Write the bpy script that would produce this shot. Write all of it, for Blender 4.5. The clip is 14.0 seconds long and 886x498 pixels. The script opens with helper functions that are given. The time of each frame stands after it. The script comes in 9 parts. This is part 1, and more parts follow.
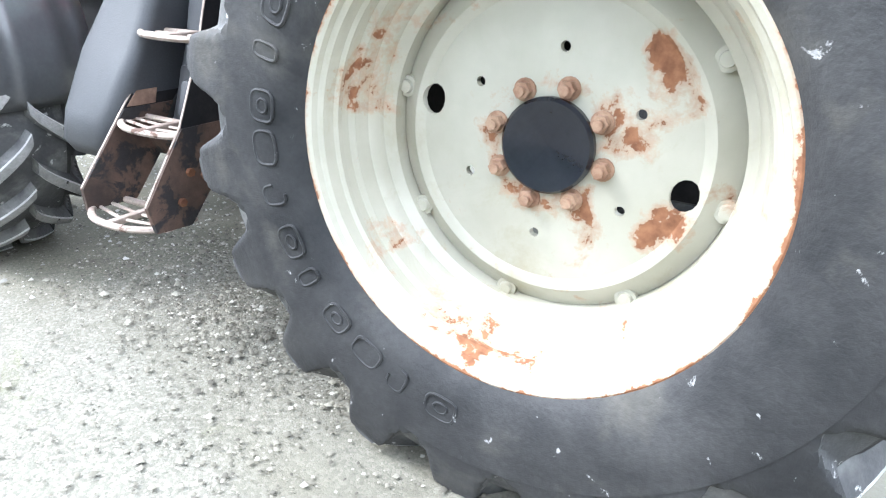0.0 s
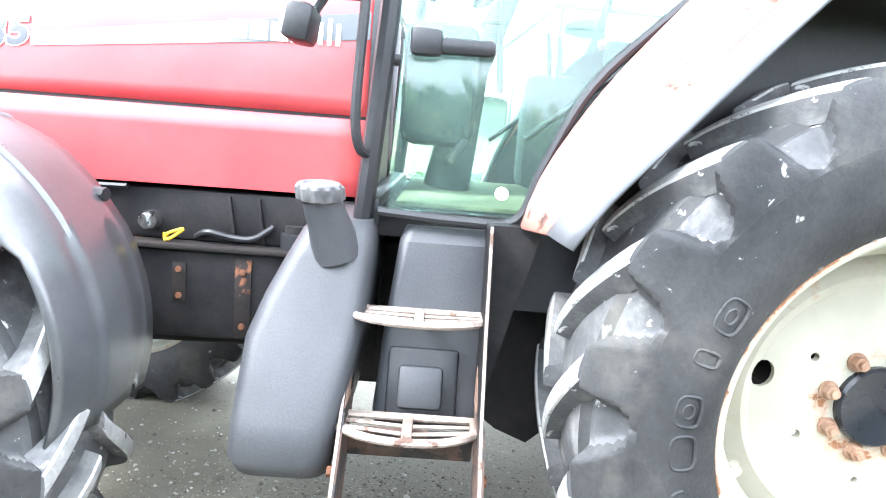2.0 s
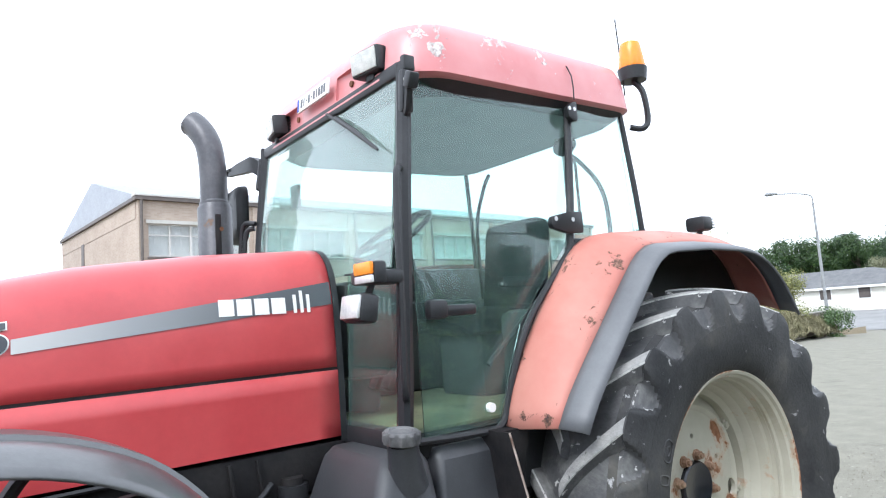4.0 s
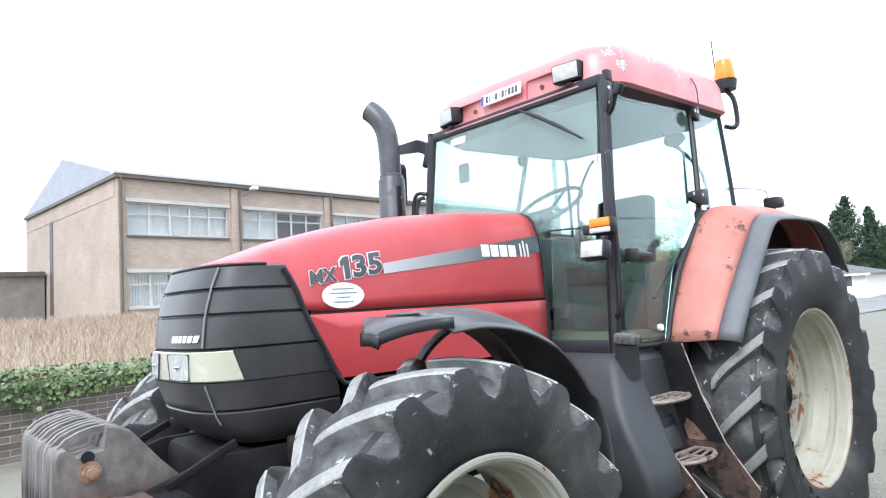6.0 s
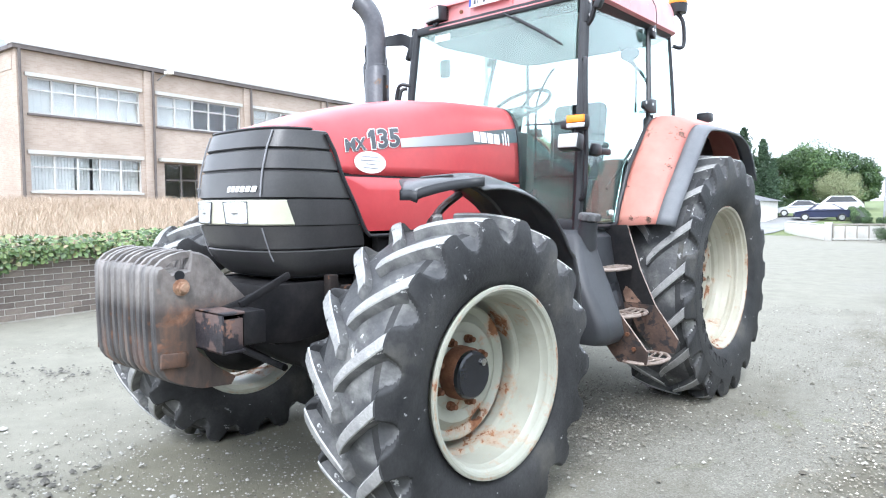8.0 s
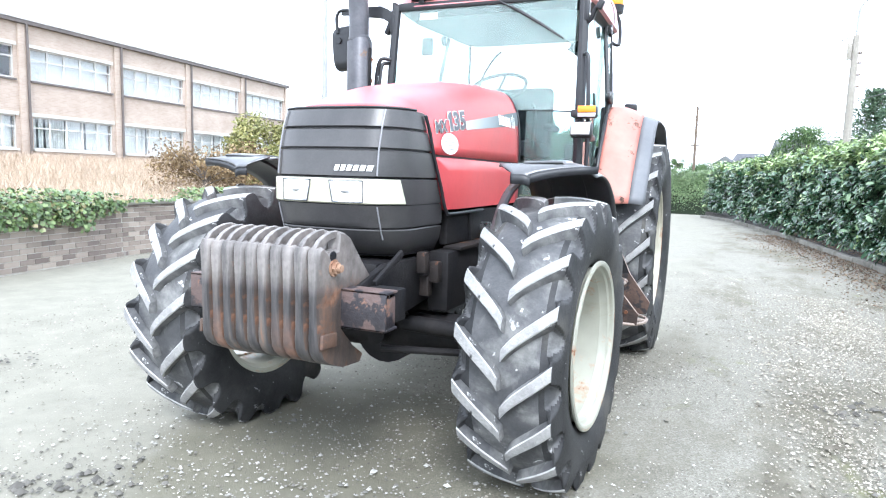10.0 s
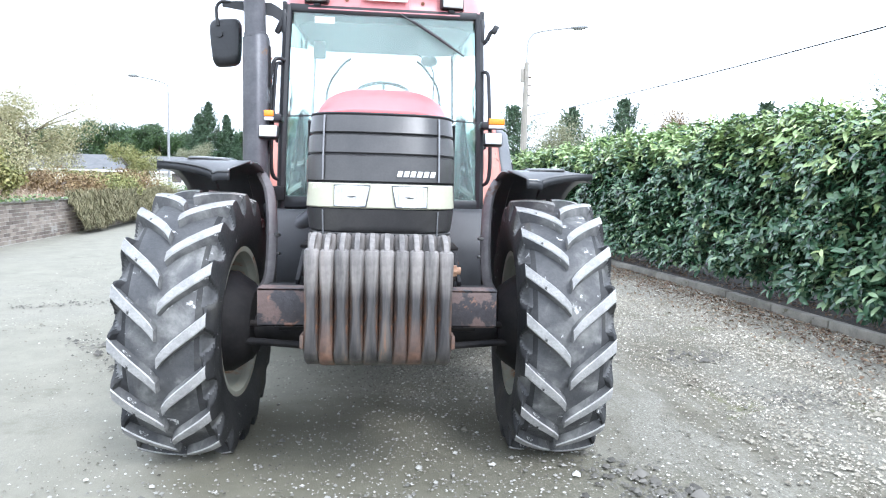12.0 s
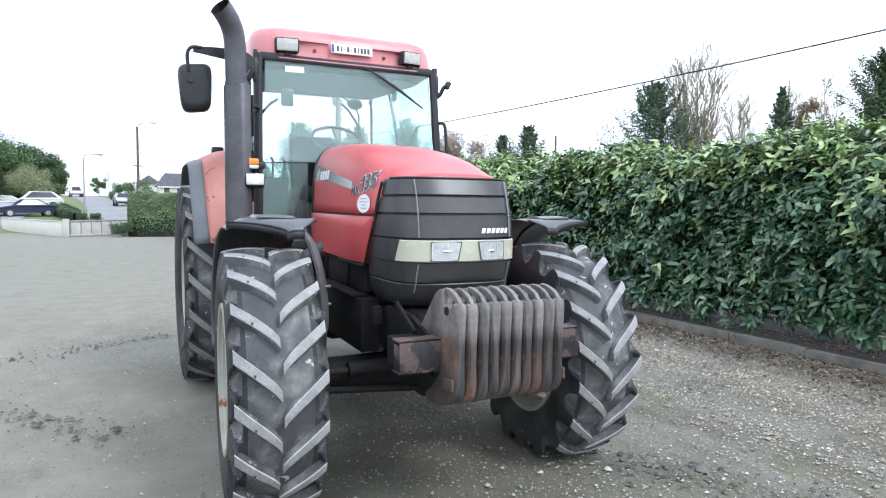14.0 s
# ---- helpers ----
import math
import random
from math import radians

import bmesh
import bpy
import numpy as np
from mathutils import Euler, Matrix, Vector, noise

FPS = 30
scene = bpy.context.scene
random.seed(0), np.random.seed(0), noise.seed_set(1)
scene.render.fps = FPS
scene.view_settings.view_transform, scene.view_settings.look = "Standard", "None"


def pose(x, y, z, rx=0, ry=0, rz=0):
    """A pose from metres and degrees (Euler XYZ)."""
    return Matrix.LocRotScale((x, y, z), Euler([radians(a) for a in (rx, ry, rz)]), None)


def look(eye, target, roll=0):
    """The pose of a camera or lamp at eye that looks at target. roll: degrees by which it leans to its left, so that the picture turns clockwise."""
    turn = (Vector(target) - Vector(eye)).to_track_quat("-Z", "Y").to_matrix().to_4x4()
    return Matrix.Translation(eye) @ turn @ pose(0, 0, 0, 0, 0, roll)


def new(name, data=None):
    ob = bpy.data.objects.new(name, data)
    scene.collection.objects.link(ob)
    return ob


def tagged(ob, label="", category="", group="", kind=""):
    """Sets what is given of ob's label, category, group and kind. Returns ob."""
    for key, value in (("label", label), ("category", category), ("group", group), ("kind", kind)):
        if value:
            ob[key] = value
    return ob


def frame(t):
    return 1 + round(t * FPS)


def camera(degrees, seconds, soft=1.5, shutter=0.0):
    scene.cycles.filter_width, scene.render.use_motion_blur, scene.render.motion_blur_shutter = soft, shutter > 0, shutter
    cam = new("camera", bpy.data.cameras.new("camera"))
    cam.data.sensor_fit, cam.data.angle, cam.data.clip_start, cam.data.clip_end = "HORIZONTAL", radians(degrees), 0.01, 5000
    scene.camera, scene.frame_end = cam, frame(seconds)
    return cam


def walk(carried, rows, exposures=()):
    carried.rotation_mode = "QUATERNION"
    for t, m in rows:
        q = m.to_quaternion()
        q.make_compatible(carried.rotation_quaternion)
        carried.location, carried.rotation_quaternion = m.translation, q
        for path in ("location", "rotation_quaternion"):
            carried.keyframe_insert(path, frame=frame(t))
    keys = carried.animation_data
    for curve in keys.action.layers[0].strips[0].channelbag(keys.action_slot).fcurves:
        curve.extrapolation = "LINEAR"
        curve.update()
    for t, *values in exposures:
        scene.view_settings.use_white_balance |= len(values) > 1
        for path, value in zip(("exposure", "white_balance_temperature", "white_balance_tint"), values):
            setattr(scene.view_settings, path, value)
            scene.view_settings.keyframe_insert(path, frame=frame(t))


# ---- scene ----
cam = camera(68.55, 14.0, soft=1.15)
# seconds, x, y, z, yaw, pitch, roll
PATH = [
    (0.0, 2.253, 0.493, 1.194, 119.98, -23.81, -1.74),
    (0.5, 2.393, 0.092, 1.222, 113.77, -23.71, -4.21),
    (1.0, 2.460, -0.413, 1.185, 107.20, -19.81, -5.27),
    (1.5, 2.502, -0.886, 1.232, 99.01, -17.16, -4.97),
    (2.0, 2.515, -1.186, 1.423, 89.69, -9.29, -4.34),
    (2.5, 2.615, -1.521, 1.527, 79.16, -1.23, -2.40),
    (2.7, 2.671, -1.654, 1.565, 74.99, 0.63, -1.50),
    (3.2, 2.680, -2.000, 1.605, 65.08, 3.67, 0.64),
    (3.7, 2.674, -2.387, 1.641, 57.06, 5.39, 2.91),
    (4.2, 2.656, -2.791, 1.646, 51.53, 6.36, 4.64),
    (4.8, 2.647, -3.279, 1.613, 49.07, 6.53, 5.26),
    (5.0, 2.645, -3.435, 1.592, 49.08, 6.50, 4.97),
    (5.5, 2.660, -3.839, 1.550, 49.26, 5.55, 4.15),
    (6.0, 2.596, -4.105, 1.493, 49.12, 4.71, 3.30),
    (6.5, 2.614, -4.250, 1.471, 48.70, 3.38, 2.82),
    (7.0, 2.700, -4.474, 1.414, 46.82, 0.51, 1.86),
    (7.5, 2.741, -4.651, 1.389, 44.69, -1.79, 0.78),
    (8.0, 2.664, -4.787, 1.331, 41.40, -3.63, 0.12),
    (8.2, 2.619, -4.851, 1.319, 39.78, -3.99, -0.14),
    (8.7, 2.469, -5.045, 1.309, 36.05, -5.05, -0.78),
    (9.2, 2.209, -5.299, 1.348, 31.76, -5.78, -1.33),
    (9.7, 1.866, -5.556, 1.393, 26.70, -6.18, -1.70),
    (10.3, 1.379, -5.786, 1.394, 19.35, -6.23, -1.79),
    (10.5, 1.204, -5.844, 1.376, 15.93, -5.64, -2.08),
    (11.0, 0.780, -5.967, 1.335, 9.82, -5.74, -1.11),
    (11.5, 0.336, -6.136, 1.355, 3.18, -5.57, -1.25),
    (12.0, 0.006, -6.157, 1.369, -5.29, -5.61, -1.60),
    (12.5, -0.472, -6.143, 1.397, -12.79, -5.16, -2.25),
    (13.0, -0.971, -6.134, 1.426, -19.50, -4.77, -2.18),
    (13.5, -1.324, -6.125, 1.483, -23.25, -4.82, -1.01),
    (14.0, -1.519, -6.167, 1.547, -25.31, -3.97, -0.55),
]
walk(cam, [(t, pose(x, y, z, 90 + p, r, yw)) for t, x, y, z, yw, p, r in PATH],
     exposures=[(0.0, 2.65, 5750, 10), (0.7, 2.8, 5750, 10), (1.0, 3.05, 5800, 10), (1.5, 3.5, 5850, 10), (2.0, 3.3, 5900, 10), (2.5, 1.95, 5950, 10), (5.0, 1.2, 5900, 10), (6.5, 1.35, 5850, 10), (8.0, 1.75, 5800, 10), (10.3, 2.0, 5750, 10), (11.0, 1.65, 5750, 10), (12.5, 1.75, 5700, 10), (13.2, 1.75, 5700, 10), (13.6, 1.65, 5700, 10), (14.0, 1.0, 5750, 10)])

# ---- sky and sun: bright overcast ----
world = bpy.data.worlds.new("sky")
scene.world = world
world.use_nodes = True
wn, wl = world.node_tree.nodes, world.node_tree.links
sky = wn.new("ShaderNodeTexSky")
sky.sky_type, sky.sun_disc = "NISHITA", False
sky.sun_elevation, sky.sun_rotation = radians(48), radians(150)
cloud = wn.new("ShaderNodeTexNoise")
cloud.inputs["Scale"].default_value = 2.2
cloud.inputs["Detail"].default_value = 6
wc = wn.new("ShaderNodeTexCoord")
wl.new(wc.outputs["Generated"], cloud.inputs["Vector"])
cr = wn.new("ShaderNodeValToRGB")
cr.color_ramp.elements[0].position, cr.color_ramp.elements[0].color = 0.3, (8.2, 8.6, 9.1, 1)
cr.color_ramp.elements[1].position, cr.color_ramp.elements[1].color = 0.7, (10.6, 10.8, 11.0, 1)
wl.new(cloud.outputs["Fac"], cr.inputs["Fac"])
mixw = wn.new("ShaderNodeMix")
mixw.data_type = "RGBA"
mixw.inputs["Factor"].default_value = 0.9
wl.new(sky.outputs["Color"], mixw.inputs["A"])
wl.new(cr.outputs["Color"], mixw.inputs["B"])
bg = wn["Background"]
bg.inputs["Strength"].default_value = 0.11
wl.new(mixw.outputs["Result"], bg.inputs["Color"])

sun = bpy.data.lights.new("sun", "SUN")
sun.energy, sun.angle, sun.color = 1.1, radians(18), (1.0, 0.96, 0.9)
new("sun", sun).matrix_world = look((6, -11, 13), (0, 0, 0))

# ---- materials ----
def nodes_of(name):
    m = bpy.data.materials.new(name)
    m.use_nodes = True
    return m, m.node_tree.nodes, m.node_tree.links, m.node_tree.nodes["Principled BSDF"]


def ramp(n, l, src, stops):
    r = n.new("ShaderNodeValToRGB")
    e = r.color_ramp.elements
    while len(e) < len(stops):
        e.new(0.5)
    for el, (p, c) in zip(e, stops):
        el.position, el.color = p, (*c, 1) if len(c) == 3 else c
    l.new(src, r.inputs["Fac"])
    return r.outputs["Color"]


def noise_tex(n, l, scale, detail=5, rough=0.55, coord="Object", dist=0.0):
    t = n.new("ShaderNodeTexNoise")
    t.inputs["Scale"].default_value, t.inputs["Detail"].default_value = scale, detail
    t.inputs["Roughness"].default_value, t.inputs["Distortion"].default_value = rough, dist
    c = n.new("ShaderNodeTexCoord")
    l.new(c.outputs[coord], t.inputs["Vector"])
    return t.outputs["Fac"]


def mixc(n, l, fac, a, b):
    m = n.new("ShaderNodeMix")
    m.data_type = "RGBA"
    for key, v in (("Factor", fac), ("A", a), ("B", b)):
        s = m.inputs[key] if key == "Factor" else [i for i in m.inputs if i.name == key and i.type == "RGBA"][0]
        if isinstance(v, (int, float)):
            s.default_value = v
        elif isinstance(v, tuple):
            s.default_value = (*v, 1)
        else:
            l.new(v, s)
    return [o for o in m.outputs if o.type == "RGBA"][0]


def surf(name, c1, c2, scale=8.0, rough=0.6, metal=0.0, bump=0.15, bscale=60.0, spots=None, spots2=None, rvar=0.12, coat=0.0, rnd=0.0, fine=0.35):
    """Two-scale coloured surface with grain, bump and optional stains: (colour, threshold, scale, roughness)."""
    m, n, l, b = nodes_of(name)
    big = noise_tex(n, l, scale, 6, 0.6)
    col = ramp(n, l, big, [(0.32, c1), (0.68, c2)])
    small = noise_tex(n, l, bscale, 4, 0.65)
    g = ramp(n, l, small, [(0.25, (1 - fine,) * 3), (0.75, (1.0, 1.0, 1.0))])
    mm = n.new("ShaderNodeMix")
    mm.data_type, mm.blend_type = "RGBA", "MULTIPLY"
    mm.inputs["Factor"].default_value = 0.8
    ins = [i for i in mm.inputs if i.type == "RGBA"]
    l.new(col, ins[0]), l.new(g, ins[1])
    col = [o for o in mm.outputs if o.type == "RGBA"][0]
    r = n.new("ShaderNodeMapRange")
    r.inputs["To Min"].default_value, r.inputs["To Max"].default_value = max(rough - rvar, 0.03), min(rough + rvar, 1)
    l.new(big, r.inputs["Value"])
    rough_out = r.outputs["Result"]
    met = None
    for k, sp in enumerate((spots, spots2)):
        if not sp:
            continue
        sc, th, ss, sr = sp[:4]
        edge = sp[4] if len(sp) > 4 else 0.035
        f = noise_tex(n, l, ss, 8, 0.62, dist=0.4)
        fac = ramp(n, l, f, [(th, (0, 0, 0)), (min(th + edge, 1), (1, 1, 1))])
        tone = ramp(n, l, noise_tex(n, l, ss * 6, 4), [(0.3, tuple(v * 0.6 for v in sc)), (0.7, sc)])
        col = mixc(n, l, fac, col, tone)
        q = n.new("ShaderNodeMix")
        l.new(fac, q.inputs["Factor"])
        l.new(rough_out, q.inputs["A"])
        q.inputs["B"].default_value = sr
        rough_out = q.outputs["Result"]
        if metal and met is None:
            met = n.new("ShaderNodeMapRange")
            met.inputs["To Min"].default_value, met.inputs["To Max"].default_value = metal, 0
            l.new(fac, met.inputs["Value"])
            l.new(met.outputs["Result"], b.inputs["Metallic"])
    if rnd:
        oi = n.new("ShaderNodeObjectInfo")
        t = ramp(n, l, oi.outputs["Random"], [(0, (1 - rnd,) * 3), (1, (1.0, 1.0, 1.0))])
        mm2 = n.new("ShaderNodeMix")
        mm2.data_type, mm2.blend_type = "RGBA", "MULTIPLY"
        mm2.inputs["Factor"].default_value = 1
        ins = [i for i in mm2.inputs if i.type == "RGBA"]
        l.new(col, ins[0]), l.new(t, ins[1])
        col = [o for o in mm2.outputs if o.type == "RGBA"][0]
    l.new(col, b.inputs["Base Color"])
    l.new(rough_out, b.inputs["Roughness"])
    if met is None:
        b.inputs["Metallic"].default_value = metal
    if coat:
        b.inputs["Coat Weight"].default_value, b.inputs["Coat Roughness"].default_value = coat, 0.28
    if bump:
        bp = n.new("ShaderNodeBump")
        bp.inputs["Strength"].default_value, bp.inputs["Distance"].default_value = bump, 0.01
        l.new(small, bp.inputs["Height"])
        l.new(bp.outputs["Normal"], b.inputs["Normal"])
    return m


def glass_mat(name, tint, rough=0.0):
    m, n, l, b = nodes_of(name)
    b.inputs["Base Color"].default_value = (*tint, 1)
    b.inputs["Transmission Weight"].default_value = 1
    b.inputs["Roughness"].default_value = rough
    b.inputs["IOR"].default_value = 1.45
    return m


def leaf_mat(name, stops, rough=0.4):
    m, n, l, b = nodes_of(name)
    gi = n.new("ShaderNodeNewGeometry")
    col = ramp(n, l, gi.outputs["Random Per Island"], stops)
    nz = noise_tex(n, l, 0.8, 3)
    shade = ramp(n, l, nz, [(0.3, (0.7, 0.7, 0.7)), (0.7, (1.0, 1.0, 1.0))])
    mm = n.new("ShaderNodeMix")
    mm.data_type, mm.blend_type = "RGBA", "MULTIPLY"
    mm.inputs["Factor"].default_value = 1
    ins = [i for i in mm.inputs if i.type == "RGBA"]
    l.new(col, ins[0]), l.new(shade, ins[1])
    l.new([o for o in mm.outputs if o.type == "RGBA"][0], b.inputs["Base Color"])
    b.inputs["Roughness"].default_value = rough
    b.inputs["Subsurface Weight"].default_value = 0.0
    return m


M_RED = surf("red_paint", (0.46, 0.039, 0.046), (0.54, 0.064, 0.068), 3, 0.5, 0, 0.02, 25, rvar=0.08, coat=0.45, fine=0.12)
M_BLACK = surf("black_plastic", (0.018, 0.019, 0.022), (0.032, 0.033, 0.036), 5, 0.42, 0, 0.05, 90, rvar=0.08)
M_GRILLE = surf("grille_plastic", (0.042, 0.041, 0.042), (0.074, 0.071, 0.070), 4, 0.34, 0, 0.08, 120, rvar=0.08)
M_BLACKMATT = surf("matt_black_metal", (0.010, 0.010, 0.012), (0.028, 0.026, 0.026), 7, 0.65, 0, 0.2, 50, spots=((0.10, 0.05, 0.03), 0.72, 9, 0.9))
M_GUARD = surf("weathered_black_plastic", (0.050, 0.052, 0.056), (0.090, 0.093, 0.098), 4, 0.30, 0, 0.06, 60, spots=((0.20, 0.18, 0.15), 0.68, 6, 0.8), rvar=0.08)
M_TANK = surf("tank_plastic", (0.035, 0.037, 0.042), (0.055, 0.058, 0.064), 3, 0.5, 0, 0.12, 160, rvar=0.06)
M_GREYTRIM = surf("grey_plastic", (0.105, 0.11, 0.12), (0.15, 0.155, 0.165), 4, 0.5, 0, 0.03, 90, fine=0.15)
M_RUBBER = surf("tyre_rubber", (0.019, 0.020, 0.022), (0.068, 0.068, 0.069), 3.2, 0.62, 0, 0.25, 70, spots=((0.13, 0.125, 0.11), 0.54, 3.5, 0.95, 0.22), spots2=((0.42, 0.42, 0.42), 0.665, 20, 0.95))
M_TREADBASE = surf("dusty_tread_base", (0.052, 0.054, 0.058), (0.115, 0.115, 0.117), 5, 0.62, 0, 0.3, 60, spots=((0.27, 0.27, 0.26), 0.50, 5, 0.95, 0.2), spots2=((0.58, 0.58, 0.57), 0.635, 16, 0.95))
M_TREAD = surf("worn_tread_rubber", (0.24, 0.24, 0.24), (0.42, 0.415, 0.40), 9, 0.85, 0, 0.5, 90, spots=((0.05, 0.05, 0.05), 0.58, 11, 0.8), spots2=((0.36, 0.35, 0.32), 0.64, 16, 0.95))

M_TREADEDGE = surf("scuffed_bar_edge", (0.42, 0.42, 0.41), (0.62, 0.62, 0.60), 14, 0.9, 0, 0.4, 90, spots=((0.10, 0.10, 0.10), 0.60, 16, 0.85))


def rim_mat(name, c1, c2, bands, blobs, th, scale):
    """Painted wheel steel: rust gathers round the bolt circle and at the worn edges."""
    m, n, l, b = nodes_of(name)
    tc = n.new("ShaderNodeTexCoord")
    mu = n.new("ShaderNodeVectorMath")
    mu.operation = "MULTIPLY"
    mu.inputs[1].default_value = (0, 1, 1)
    l.new(tc.outputs["Object"], mu.inputs[0])
    ln = n.new("ShaderNodeVectorMath")
    ln.operation = "LENGTH"
    l.new(mu.outputs[0], ln.inputs[0])
    grit = n.new("ShaderNodeMath")
    grit.operation = "MULTIPLY_ADD"
    grit.inputs[1].default_value = 0.34
    coarse = n.new("ShaderNodeMath")
    coarse.operation = "SUBTRACT"
    coarse.inputs[1].default_value = 0.17
    l.new(noise_tex(n, l, scale, 8, 0.62, dist=0.5), coarse.inputs[0])
    l.new(noise_tex(n, l, scale * 7, 6, 0.7, dist=0.3), grit.inputs[0]), l.new(coarse.outputs[0], grit.inputs[2])
    total = grit.outputs[0]
    for c, w, gain in bands:
        d = n.new("ShaderNodeMath")
        d.operation = "SUBTRACT"
        d.inputs[1].default_value = c
        l.new(ln.outputs["Value"], d.inputs[0])
        ab = n.new("ShaderNodeMath")
        ab.operation = "ABSOLUTE"
        l.new(d.outputs[0], ab.inputs[0])
        mr = n.new("ShaderNodeMapRange")
        mr.inputs["From Max"].default_value, mr.inputs["To Min"].default_value, mr.inputs["To Max"].default_value = w, gain, 0.0
        l.new(ab.outputs[0], mr.inputs["Value"])
        ad = n.new("ShaderNodeMath")
        l.new(total, ad.inputs[0]), l.new(mr.outputs["Result"], ad.inputs[1])
        total = ad.outputs[0]
    for y, z, rad, gain in blobs:
        dv = n.new("ShaderNodeVectorMath")
        dv.operation = "DISTANCE"
        dv.inputs[1].default_value = (0, y, z)
        l.new(mu.outputs[0], dv.inputs[0])
        mr = n.new("ShaderNodeMapRange")
        mr.inputs["From Max"].default_value, mr.inputs["To Min"].default_value, mr.inputs["To Max"].default_value = rad, gain, 0.0
        l.new(dv.outputs["Value"], mr.inputs["Value"])
        ad = n.new("ShaderNodeMath")
        l.new(total, ad.inputs[0]), l.new(mr.outputs["Result"], ad.inputs[1])
        total = ad.outputs[0]
    paint = ramp(n, l, noise_tex(n, l, 5, 5), [(0.3, c1), (0.7, c2)])
    grime = ramp(n, l, noise_tex(n, l, 2.3, 7, 0.7, dist=1.0), [(0.55, (1, 1, 1)), (0.75, (0.80, 0.75, 0.64))])
    mm = n.new("ShaderNodeMix")
    mm.data_type, mm.blend_type = "RGBA", "MULTIPLY"
    mm.inputs["Factor"].default_value = 1
    ins = [i for i in mm.inputs if i.type == "RGBA"]
    l.new(paint, ins[0]), l.new(grime, ins[1])
    col = [o for o in mm.outputs if o.type == "RGBA"][0]
    soft = ramp(n, l, total, [(th - 0.03, (0, 0, 0)), (th + 0.06, (0.6, 0.6, 0.6))])
    col = mixc(n, l, soft, col, ramp(n, l, noise_tex(n, l, 28, 4), [(0.3, (0.32, 0.175, 0.10)), (0.7, (0.45, 0.29, 0.185))]))
    hard = ramp(n, l, total, [(th + 0.075, (0, 0, 0)), (th + 0.10, (1, 1, 1))])
    col = mixc(n, l, hard, col, ramp(n, l, noise_tex(n, l, 40, 4), [(0.3, (0.16, 0.065, 0.03)), (0.7, (0.30, 0.14, 0.07))]))
    l.new(col, b.inputs["Base Color"])
    l.new(ramp(n, l, hard, [(0, (0.42, 0.42, 0.42)), (1, (0.9, 0.9, 0.9))]), b.inputs["Roughness"])
    bpn = n.new("ShaderNodeBump")
    bpn.inputs["Strength"].default_value, bpn.inputs["Distance"].default_value = 0.25, 0.004
    l.new(total, bpn.inputs["Height"]), l.new(bpn.outputs["Normal"], b.inputs["Normal"])
    return m


def flaked_mat(name, tones, bare, patches, grain=16, gloss=0.42, coat=0.4):
    """Sun-faded paint that has flaked off in patches and bares what lies under it."""
    m, n, l, b = nodes_of(name)
    tc = n.new("ShaderNodeTexCoord")
    total = noise_tex(n, l, grain, 8, 0.68, dist=0.6)
    for x, y, z, rad, gain in patches:
        dv = n.new("ShaderNodeVectorMath")
        dv.operation = "DISTANCE"
        dv.inputs[1].default_value = (x, y, z)
        l.new(tc.outputs["Object"], dv.inputs[0])
        mr = n.new("ShaderNodeMapRange")
        mr.inputs["From Max"].default_value, mr.inputs["To Min"].default_value, mr.inputs["To Max"].default_value = rad, gain, 0.0
        l.new(dv.outputs["Value"], mr.inputs["Value"])
        ad = n.new("ShaderNodeMath")
        l.new(total, ad.inputs[0]), l.new(mr.outputs["Result"], ad.inputs[1])
        total = ad.outputs[0]
    paint = ramp(n, l, noise_tex(n, l, 3.5, 5), [(0.3, tones[0]), (0.7, tones[1])])
    f = ramp(n, l, total, [(0.66, (0, 0, 0)), (0.70, (1, 1, 1))])
    col = mixc(n, l, f, paint, ramp(n, l, noise_tex(n, l, 55, 5, 0.7), [(0.35, bare[0]), (0.5, bare[1]), (0.65, bare[2])]))
    l.new(col, b.inputs["Base Color"])
    l.new(ramp(n, l, f, [(0, (gloss,) * 3), (1, (0.85, 0.85, 0.85))]), b.inputs["Roughness"])
    b.inputs["Coat Weight"].default_value, b.inputs["Coat Roughness"].default_value = coat, 0.3
    bpn = n.new("ShaderNodeBump")
    bpn.inputs["Strength"].default_value, bpn.inputs["Distance"].default_value = 0.5, 0.006
    l.new(f, bpn.inputs["Height"]), l.new(bpn.outputs["Normal"], b.inputs["Normal"])
    return m


M_ROOF = flaked_mat("sun_faded_roof_red", ((0.50, 0.145, 0.15), (0.57, 0.235, 0.235)), ((0.22, 0.20, 0.19), (0.52, 0.46, 0.44), (0.78, 0.74, 0.72)), ((0.67, -1.16, 2.78, 0.13, 0.26), (0.70, -1.10, 2.70, 0.07, 0.18), (0.66, -0.78, 2.81, 0.16, 0.20), (0.68, -0.52, 2.80, 0.14, 0.17)))
chips = tuple((sx * x, -0.925 + 0.03 * (x - 0.78), 1.255, 0.045, 0.27) for sx in (1, -1) for x in (0.79, 0.84, 0.89, 0.95))
chips += tuple((sx * x, y, z, r, g) for sx in (1, -1) for x, y, z, r, g in ((0.775, -0.70, 1.72, 0.05, 0.24), (0.96, -0.66, 1.60, 0.10, 0.17), (0.96, -0.47, 1.79, 0.11, 0.18), (0.76, -0.56, 1.84, 0.09, 0.20), (0.76, -0.84, 1.48, 0.07, 0.17), (0.95, -0.28, 1.90, 0.10, 0.15), (0.94, 0.0, 1.94, 0.13, 0.13)))
